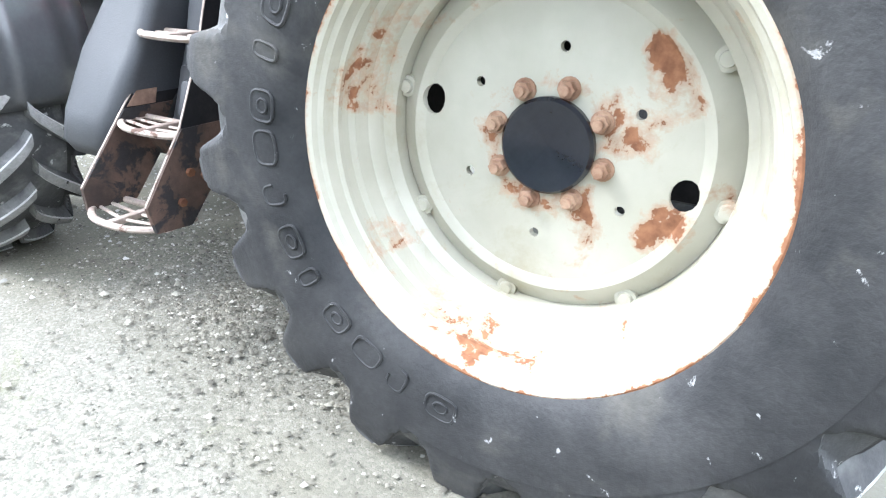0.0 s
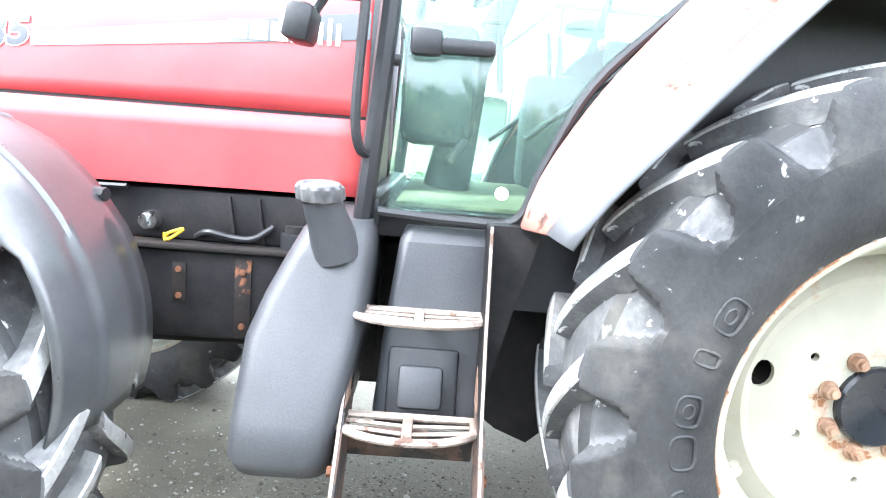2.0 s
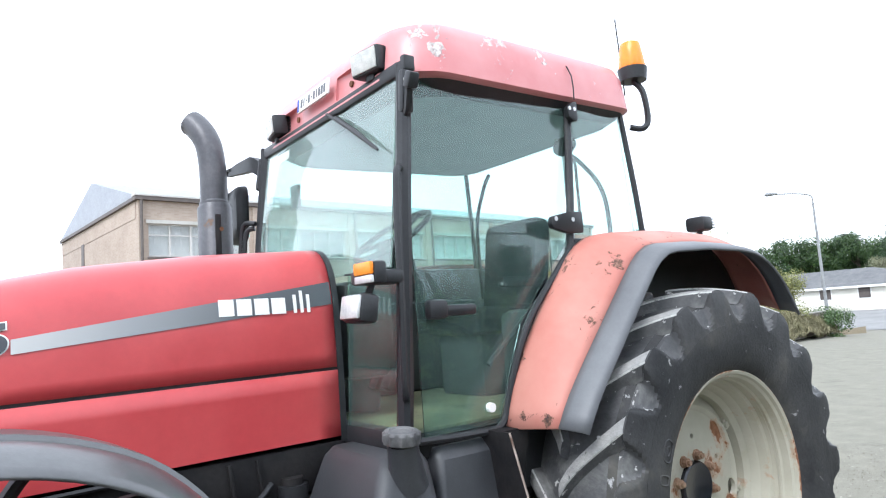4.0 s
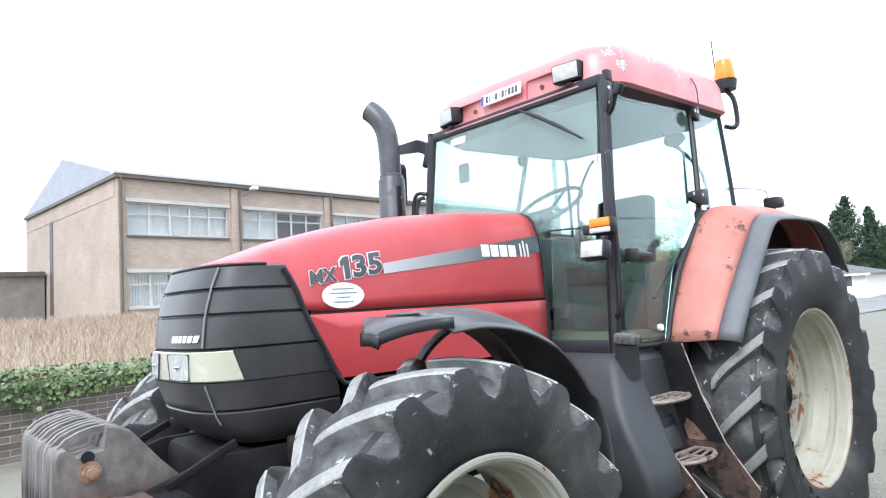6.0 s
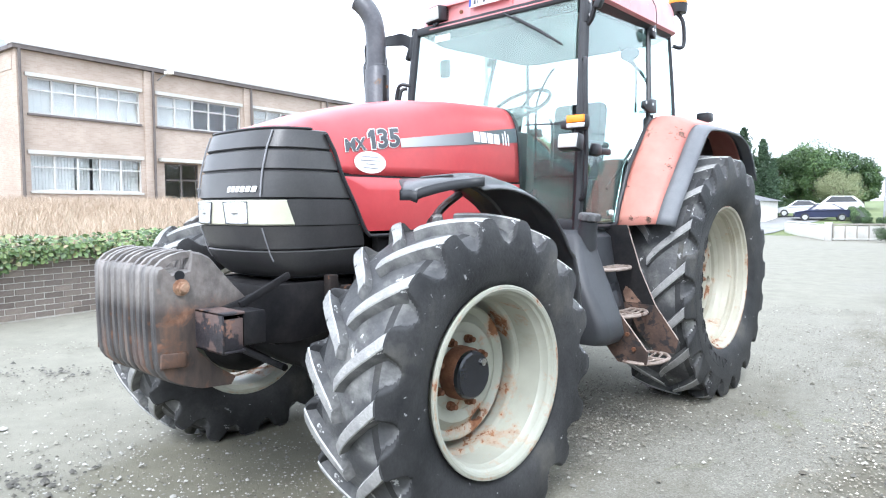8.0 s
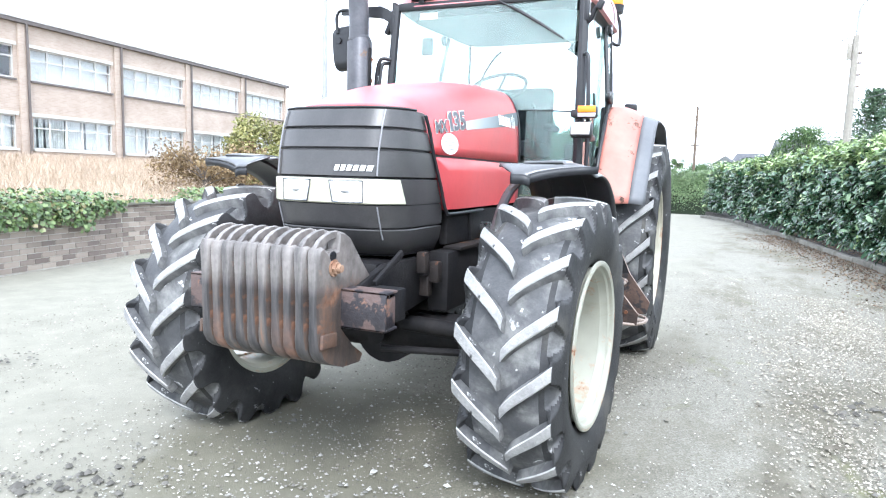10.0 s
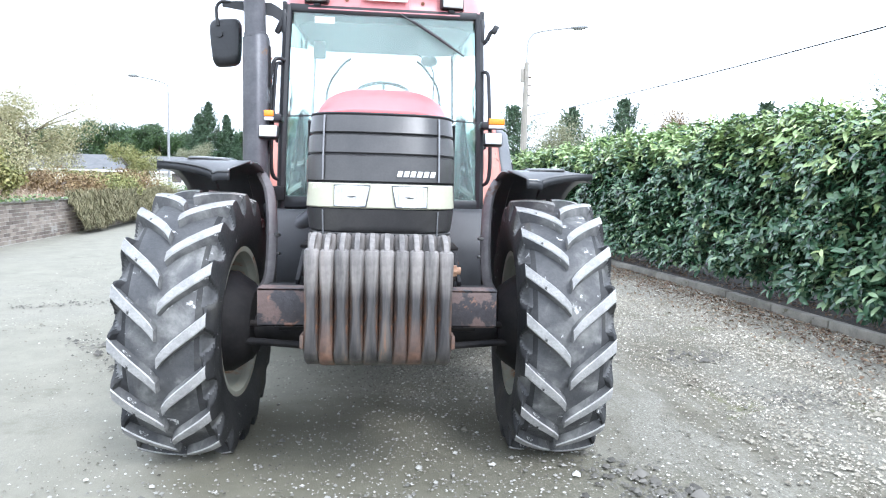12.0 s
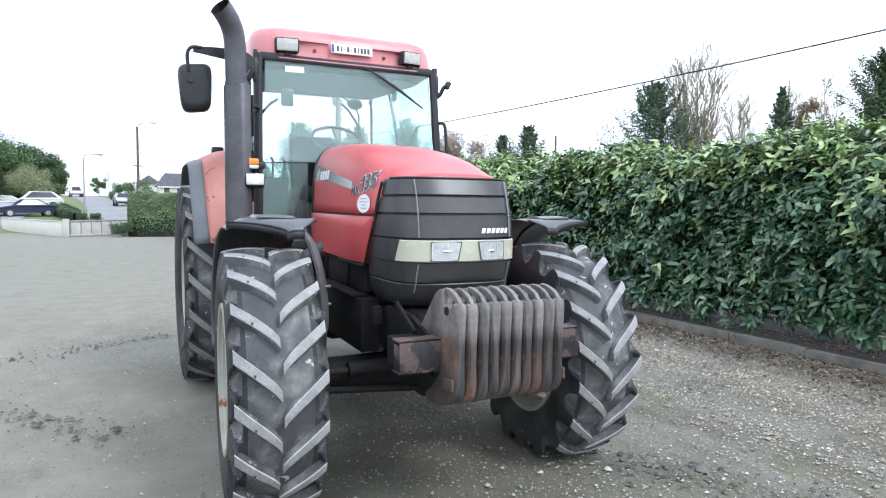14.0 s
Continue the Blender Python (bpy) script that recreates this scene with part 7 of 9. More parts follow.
# ---- kerb line, planting bed and far yard edge ----
KERB = [(4.98, -12.0), (4.72, -2.6), (4.45, 2.5), (3.95, 7.5), (3.1, 13.2), (1.55, 21.5), (0.6, 26.5)]


def yard_z(y):
    return -0.5 * min(max((y - 20) / 15.0, 0.0), 1.0)


def kerb_at(y):
    return float(np.interp(y, [p[1] for p in KERB], [p[0] for p in KERB]))


def build_kerb():
    k = thing("kerb", "mossy concrete kerb edging beneath the hedge", "kerb", kind="structure")
    y = -11.8
    rng = random.Random(4)
    while y < 26:
        y1 = y + 0.91
        a, b = Vector((kerb_at(y), y, 0)), Vector((kerb_at(y1), y1, 0))
        ang = math.degrees(math.atan2(b.y - a.y, b.x - a.x))
        c = (a + b) / 2
        part("kerb_stone", box((c.x + 0.06 + rng.uniform(-0.008, 0.008), c.y, yard_z(c.y) + 0.012 + rng.uniform(-0.012, 0.008)), ((b - a).length - 0.012, 0.115, 0.17), 0.014, pose(0, 0, 0, rng.uniform(-1.5, 1.5), 0, ang)), M_KERB, k)
        y = y1
    rings = [[(kerb_at(y) + 0.1, y, 0.02 + yard_z(y)), (kerb_at(y) + 0.14, y, 0.07), (kerb_at(y) + 0.6, y, 0.10 + 0.03 * noise.noise(Vector((0, y, 5)))), (kerb_at(y) + 3.0, y, 0.12), (kerb_at(y) + 3.2, y, -0.6)] for y in np.linspace(-12, 26, 60)]
    structure("planting_bed", loft(rings, False, False), M_SOIL, "dark soil strip under the hedge", "soil")


build_kerb()


# ---- rising ground and road in the distance ----
M_VERGE = surf("green_verge", (0.10, 0.14, 0.045), (0.17, 0.20, 0.08), 0.4, 0.95, 0, 0.4, 8)


HILL = [(33, -0.5), (43, -0.5), (50, -0.05), (57, 0.15), (62, 0.75), (75, 0.95), (95, 1.55), (120, 2.3), (160, 2.75), (240, 3.0), (480, 4.0)]
ROADLINE = [(40, -1.5), (45, -1.7), (60, -2.9), (74, -3.7), (95, -5.8), (115, -8.8), (150, -14.0), (240, -30.0)]


def hill_z(y):
    return interp(HILL, y)


rings = []
for y in [34, 40, 44, 47, 50, 58, 68, 80, 95, 115, 140, 180, 240, 330, 480]:
    rings.append([(x, y, -0.03 + hill_z(y) * (1 if abs(x) < 100 else 0.6)) for x in (-220, -100, -40, -20, -10, 0, 10, 20, 40, 100, 220)])
structure("hillside", loft(rings, False, False), M_VERGE, "green rising ground in the distance", "hill")
rings = []
for y in [40, 44, 47, 50, 58, 68, 80, 95, 115, 140, 180, 240]:
    c = interp(ROADLINE, y)
    rings.append([(c + d, y, hill_z(y) + 0.02) for d in (-2.5, -1.2, 0, 1.2, 2.5)])
structure("road", loft(rings, False, False), M_ASPHALT, "grey asphalt road rising into the distance", "road")


def build_yard_edge():
    a, b, c = Vector((-9.4, 45.2, 0)), Vector((-5.05, 35.9, 0)), Vector((-1.85, 38.0, 0))
    w = thing("white_wall", "low white rendered boundary wall", "wall")
    m, L, turn = (a + b) / 2, (b - a).length, math.degrees(math.atan2((b - a).y, (b - a).x))
    part("wall_body", box((m.x, m.y, -0.11), (L, 0.22, 0.82), 0.02, pose(0, 0, 0, 0, 0, turn)), M_RENDER, w)
    part("wall_cap", box((m.x, m.y, 0.33), (L + 0.05, 0.28, 0.05), 0.015, pose(0, 0, 0, 0, 0, turn)), M_CONC, w)
    part("wall_pier", box((b.x, b.y, -0.01), (0.34, 0.34, 1.02), 0.02), M_CONC, w)
    f = thing("panel_fence", "low grey concrete panel fence with rails", "fence")
    L, turn = (c - b).length, math.degrees(math.atan2((c - b).y, (c - b).x))
    d = (c - b).normalized()
    for k in range(6):
        p = b + d * (0.25 + k * 0.60)
        q = b + d * (0.25 + k * 0.60 + 0.30)
        part("panel", box((q.x, q.y, -0.06), (0.53, 0.06, 0.68), 0.01, pose(0, 0, 0, 0, 0, turn)), M_CONC, f)
        part("fence_post", box((p.x, p.y, -0.08), (0.07, 0.10, 0.86), 0.008, pose(0, 0, 0, 0, 0, turn)), M_CONCPOLE, f)
    q = b + d * (L / 2 + 0.1)
    part("rail", box((q.x, q.y, 0.37), (L, 0.13, 0.10), 0.01, pose(0, 0, 0, 0, 0, turn)), M_CONCPOLE, f)
    part("rail", box((q.x, q.y, -0.42), (L, 0.13, 0.08), 0.01, pose(0, 0, 0, 0, 0, turn)), M_CONC, f)
    rings = [[(x, y, hill_z(y) + 0.03) for x in (-26, -18, -13, -9.8 + (y - 46) * 0.02)] for y in (34.5, 40, 44, 47, 50, 55, 60)]
    structure("side_road", loft(rings, False, False), M_ASPHALT, "pale tarmac side road before the trees", "road")


build_yard_edge()


# ---- houses ----
def gable_house(name, label, c, w, d, eave, ridge, turn, wall, roof, n_win, hip=0.0, floors=1):
    h = thing(name, label, "house", at=pose(*c, 0, 0, turn))
    part("wall", box((0, 0, eave / 2), (w, d, eave), 0.0), wall, h)
    bm = bmesh.new()
    o = 0.35
    v = [bm.verts.new(p) for p in ((-w / 2 - o, -d / 2 - o, eave - 0.05), (w / 2 + o, -d / 2 - o, eave - 0.05), (w / 2 + o, d / 2 + o, eave - 0.05), (-w / 2 - o, d / 2 + o, eave - 0.05), (-w / 2 - o + hip, 0, ridge), (w / 2 + o - hip, 0, ridge))]
    for f in ((0, 1, 5, 4), (2, 3, 4, 5), (0, 4, 3), (1, 2, 5), (3, 2, 1, 0)):
        bm.faces.new([v[i] for i in f])
    part("roof", bm, roof, h, "grey slate roof", 0)
    if floors > 1 or hip == 0:
        part("chimney", box((w * 0.3, 0, ridge + 0.2), (0.6, 0.5, 1.2), 0.02), wall, h)
    part("fascia", box((0, -d / 2 - o + 0.02, eave - 0.1), (w + 2 * o, 0.04, 0.16)), M_WHITE, h)
    for fl in range(floors):
        for k in range(n_win):
            x = -w / 2 + w * (k + 0.5) / n_win
            z = 1.45 + fl * 2.6
            wi = part("window", box((x, -d / 2 - 0.01, z), (0.95, 0.06, 0.95), 0.01), M_WHITE, h, "", 0)
            part("pane", box((x, -d / 2 - 0.045, z), (0.8, 0.02, 0.8)), M_DARKTRIM, wi, "dark window pane", 0)
    return h


gable_house("bungalow", "long cream bungalow with a grey slate roof", (-23.0, 55.0, -0.1), 19.4, 6.5, 2.0, 3.35, -1, M_RENDER, M_SLATE, 7, hip=5.0)
gable_house("white_house", "distant white two-storey gabled house", (1.2, 134.0, 2.4), 5.0, 4.0, 2.5, 4.1, 84, M_RENDER, M_SLATE, 2, floors=2)
gable_house("grey_roofed_house", "distant cottage with a large grey roof", (4.6, 104.0, 1.8), 5.6, 5.0, 2.0, 4.1, 4, M_RENDER, M_SLATEDARK, 3, hip=1.3)
gable_house("far_cottage", "small far cottage behind the hedge", (12.0, 95.0, 2.0), 9.0, 6.0, 2.8, 5.4, 10, M_RENDER, M_SLATE, 3)


# ---- cars ----
M_CARGLASS = surf("dark_car_glass", (0.02, 0.022, 0.026), (0.035, 0.038, 0.042), 3, 0.08, 0, 0, 20, fine=0)


def car(label, at, paint_a, paint_b, tall=1.0):
    """A saloon or, when tall, a hatchback: nose towards -x, body with a waistline, cabin that leans in, glass all round."""
    c = thing("car", label, "car", "parked cars", at)
    m = surf("car_paint", paint_a, paint_b, 2, 0.7, 0.0, 0, 20, rvar=0.05, fine=0.05)
    waist = [(-2.14, 0.32, 0.80), (-2.18, 0.60, 0.84), (-2.02, 0.74, 0.86), (-1.15, 0.90, 0.86), (1.40, 0.96, 0.86), (2.08, 0.92, 0.84), (2.18, 0.60, 0.84), (2.14, 0.32, 0.80)]
    rings = [[(x, f * w, 0.32 + (z - 0.32) * g) for x, z, w in waist] for f, g in ((-0.93, 0.94), (-1.0, 0.90), (-0.985, 1.0), (0.985, 1.0), (1.0, 0.90), (0.93, 0.94))]
    part("body", loft(rings), m, c, "", 30)
    top = 1.42 * tall
    back = 1.05 if tall == 1.0 else 1.72
    foot, head = [(-1.12, 0.90), (1.52 if tall == 1.0 else 2.02, 0.95)], [(-0.42, top), (back - 0.35, top - 0.01)]
    rings = [[(x, sy * (0.80 if z < 1 else 0.60), z) for x, z in (foot[0], head[0], head[1], foot[1])] for sy in (-1, 1)]
    part("cabin", loft(rings), m, c, "", 30)

    def inset(quad, k, out):
        g = sum((Vector(p) for p in quad), Vector()) / 4
        return [tuple(g + (Vector(p) - g) * k + Vector(out)) for p in quad]
    for sy in (1, -1):
        q = [(foot[0][0], sy * 0.80, foot[0][1]), (head[0][0], sy * 0.60, head[0][1]), (head[1][0], sy * 0.60, head[1][1]), (foot[1][0], sy * 0.80, foot[1][1])]
        part("side_window", pane(inset(q, 0.82, (0, sy * 0.015, 0.01)), 0.012), M_CARGLASS, c, "dark side glass", 0)
        for x in (-1.32, 1.32):
            w = part("wheel", cyl((x, sy * 0.66, 0.31), (x, sy * 0.875, 0.31), 0.32, 20), M_RUBBER, c)
            part("rim", cyl((x, sy * 0.86, 0.31), (x, sy * 0.885, 0.31), 0.20, 14), M_CHROME, w)
    for a, b, dx in ((foot[0], head[0], -0.02), (foot[1], head[1], 0.02)):
        q = [(a[0], -0.80, a[1]), (b[0], -0.60, b[1]), (b[0], 0.60, b[1]), (a[0], 0.80, a[1])]
        part("windscreen", pane(inset(q, 0.86, (dx, 0, 0.015)), 0.012), M_CARGLASS, c, "dark windscreen glass", 0)
    for x in (-2.13, 2.13):
        for y in (-0.6, 0.6):
            part("lamp", box((x, y, 0.64), (0.10, 0.30, 0.12), 0.02), M_LENS if x < 0 else M_ORANGE, c)
        part("bumper", box((x * 0.995, 0, 0.42), (0.14, 1.62, 0.20), 0.04), M_BLACK, c)
    return c


car("dark blue saloon car parked behind the white wall", pose(-9.5, 57.0, hill_z(57) + 0.02, 0, 0, 14), (0.015, 0.020, 0.055), (0.02, 0.027, 0.07))
car("silver saloon car parked behind the dark blue car", pose(-11.7, 59.6, hill_z(59.6) + 0.02, 0, 0, 12), (0.55, 0.56, 0.57), (0.62, 0.63, 0.64))
car("white hatchback parked behind the dark blue car", pose(-9.6, 62.2, hill_z(62.2) + 0.02, 0, 0, 12), (0.75, 0.75, 0.74), (0.8, 0.8, 0.79), 1.08)
car("silver saloon car standing on the road", pose(-2.7, 74.0, hill_z(74.0) + 0.03, 0, 0, 97), (0.4, 0.41, 0.42), (0.45, 0.46, 0.47))
car("pale car far along the road", pose(-10.0, 113.0, hill_z(113) + 0.03, 0, 0, 100), (0.6, 0.6, 0.6), (0.65, 0.65, 0.65), 1.12)


# ---- street lamps, poles and wire ----
def street_lamp(at, h, arm, turn, label, mat, r=0.07):
    s = thing("street_lamp", label, "street lamp", "street lamps", pose(*at, 0, 0, turn))
    part("pole", tube([(0, 0, 0), (0, 0, h * 0.25), (0, 0, h - 0.4)], [r * 1.35, r * 1.1, r * 0.75], 10), mat, s)
    p = smooth_path([(0, 0, h - 0.45), (0.05, 0, h - 0.1), (arm * 0.35, 0, h + 0.05), (arm, 0, h + 0.12)])
    part("arm", tube(p, r * 0.55, 8), mat, s)
    part("lantern", tube([(arm - 0.05, 0, h + 0.12), (arm + 0.15, 0, h + 0.14), (arm + 0.5, 0, h + 0.12), (arm + 0.6, 0, h + 0.10)], [0.04, 0.09, 0.10, 0.03], 10, flat=1.3), M_POLE, s, "grey lantern head")
    return s


street_lamp((-9.8, 11.4, 0.6), 6.4, 1.0, 180, "tall grey steel street lamp behind the wall", M_POLE, 0.085)
street_lamp((-11.95, 31.9, -0.5), 7.05, 1.75, -128, "slender grey street lamp beyond the bushes", M_POLE)
rl = thing("street_lamp", "concrete street lamp standing in the hedge", "street lamp", "street lamps", pose(4.42, 14.3, 0.0))
part("pole", tube([(0, 0, 0), (0, 0, 5.25)], [0.13, 0.075], 10), M_CONCPOLE, rl)
part("arm", tube(smooth_path([(0, 0, 5.2), (0.01, 0, 5.75), (0.06, 0, 5.98), (0.22, 0.01, 6.15), (0.6, 0.03, 6.26), (1.45, 0.08, 6.40)]), 0.028, 8), M_POLE, rl)
part("lantern", tube([(1.38, 0.075, 6.39), (1.50, 0.08, 6.41), (1.72, 0.09, 6.43), (1.92, 0.10, 6.45)], [0.03, 0.075, 0.085, 0.03], 10, flat=1.5), M_POLE, rl, "grey lantern head")
part("junction_box", box((-0.13, 0, 4.85), (0.10, 0.10, 0.42), 0.01), M_CONCPOLE, rl)
part("bracket_arm", tube([(-0.13, 0, 5.05), (-0.15, 0, 5.2), (-0.34, 0, 5.12)], 0.02, 6), M_POLE, rl)
for z in (3.95, 4.25, 4.55, 4.8):
    part("insulator", cyl((0.08, 0, z), (0.16, 0, z), 0.025, 8), M_WOODPOLE, rl)
street_lamp((-5.55, 59.7, hill_z(59.7) - 0.05), 5.1, 1.0, 10, "thin grey street lamp along the road", M_POLE)
street_lamp((-5.3, 113.8, hill_z(113.8) - 0.05), 4.6, 1.2, 10, "far grey street lamp along the road", M_POLE)
up = thing("utility_pole", "dark wooden utility pole beside the road", "utility pole", at=pose(-1.2, 57.0, 0.6))
part("pole", tube([(0, 0, -0.3), (0, 0, 7.4)], [0.14, 0.10], 10), M_WOODPOLE, up)
part("cross_arm", box((0, 0, 4.0), (0.8, 0.1, 0.1), 0.01), M_WOODPOLE, up)
part("lamp_arm", tube(smooth_path([(0, 0, 7.3), (0.3, 0, 7.7), (1.1, 0, 7.8)]), 0.04, 8), M_POLE, up)
part("lantern", box((1.3, 0, 7.8), (0.5, 0.16, 0.12), 0.04), M_POLE, up)
wire = thing("overhead_wire", "black overhead wire slung above the hedge", "wire")
part("cable", tube([(4.58 + 5.63 * k, 14.3 - 20.3 * k, 3.60 + 1.05 * k - 0.8 * k * (1 - k)) for k in np.linspace(0, 1.35, 28)], 0.013, 6), M_BLACK, wire)


# ---- plants ----
M_LAUREL = leaf_mat("laurel_leaves", [(0.0, (0.024, 0.066, 0.038)), (0.4, (0.054, 0.122, 0.064)), (0.75, (0.115, 0.205, 0.106)), (1.0, (0.26, 0.37, 0.19))], 0.17)
M_SHOOT = leaf_mat("pale_laurel_leaves", [(0.0, (0.17, 0.28, 0.10)), (0.6, (0.33, 0.45, 0.17)), (1.0, (0.50, 0.60, 0.28))], 0.30)
# near-black: the shade between the leaves is put into the core's colour
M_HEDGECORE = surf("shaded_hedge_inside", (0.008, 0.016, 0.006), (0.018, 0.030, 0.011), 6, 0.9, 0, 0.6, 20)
M_IVY = leaf_mat("ivy_leaves", [(0.0, (0.06, 0.10, 0.035)), (0.55, (0.12, 0.19, 0.065)), (0.85, (0.22, 0.30, 0.11)), (1.0, (0.28, 0.22, 0.12))], 0.4)
M_CONIFER = leaf_mat("conifer_needles", [(0.0, (0.03, 0.065, 0.034)), (0.6, (0.062, 0.115, 0.058)), (1.0, (0.115, 0.18, 0.09))], 0.6)
M_BROAD = leaf_mat("broad_leaves", [(0.0, (0.035, 0.075, 0.024)), (0.6, (0.075, 0.145, 0.042)), (1.0, (0.15, 0.23, 0.065))], 0.5)
M_OLIVEYELLOW = leaf_mat("yellow_green_sprays", [(0.0, (0.13, 0.14, 0.04)), (0.6, (0.25, 0.25, 0.075)), (1.0, (0.40, 0.36, 0.14))], 0.6)
M_BROADDARK = leaf_mat("dark_broad_leaves", [(0.0, (0.022, 0.052, 0.018)), (0.6, (0.05, 0.10, 0.03)), (1.0, (0.10, 0.165, 0.05))], 0.5)
M_OLIVE = leaf_mat("grey_olive_leaves", [(0.0, (0.16, 0.17, 0.09)), (0.6, (0.26, 0.27, 0.16)), (1.0, (0.38, 0.38, 0.26))], 0.6)
M_CLIPPED = leaf_mat("clipped_green_leaves", [(0.0, (0.09, 0.16, 0.065)), (0.6, (0.17, 0.26, 0.11)), (1.0, (0.30, 0.38, 0.19))], 0.3)
M_PALEBUSH = leaf_mat("pale_green_sprays", [(0.0, (0.20, 0.23, 0.11)), (0.6, (0.31, 0.34, 0.18)), (1.0, (0.42, 0.44, 0.27))], 0.7)
M_WILLOW = leaf_mat("yellow_green_leaves", [(0.0, (0.14, 0.16, 0.045)), (0.6, (0.25, 0.26, 0.085)), (1.0, (0.38, 0.36, 0.14))], 0.6)
M_PALEWILLOW = leaf_mat("pale_willow_leaves", [(0.0, (0.26, 0.25, 0.12)), (0.6, (0.38, 0.36, 0.20)), (1.0, (0.50, 0.47, 0.30))], 0.7)
M_BROWNLEAF = leaf_mat("dry_brown_leaves", [(0.0, (0.12, 0.075, 0.035)), (0.6, (0.24, 0.16, 0.075)), (1.0, (0.36, 0.27, 0.14))], 0.7)
M_STRAW = leaf_mat("dry_grass_blades", [(0.0, (0.31, 0.235, 0.165)), (0.6, (0.43, 0.335, 0.25)), (1.0, (0.56, 0.46, 0.36))], 0.8)
M_WEED = leaf_mat("hanging_weed_blades", [(0.0, (0.12, 0.12, 0.06)), (0.6, (0.24, 0.22, 0.12)), (1.0, (0.38, 0.34, 0.22))], 0.8)
M_LITTER = leaf_mat("fallen_leaves", [(0.0, (0.075, 0.045, 0.028)), (0.6, (0.175, 0.110, 0.068)), (1.0, (0.32, 0.235, 0.155))], 0.85)
M_PALEBARK = surf("pale_lichened_bark", (0.26, 0.225, 0.15), (0.40, 0.355, 0.25), 3, 0.9, 0, 0.3, 30)
M_BARK = surf("grey_brown_bark", (0.09, 0.075, 0.06), (0.17, 0.145, 0.12), 8, 0.9, 0, 0.5, 40)


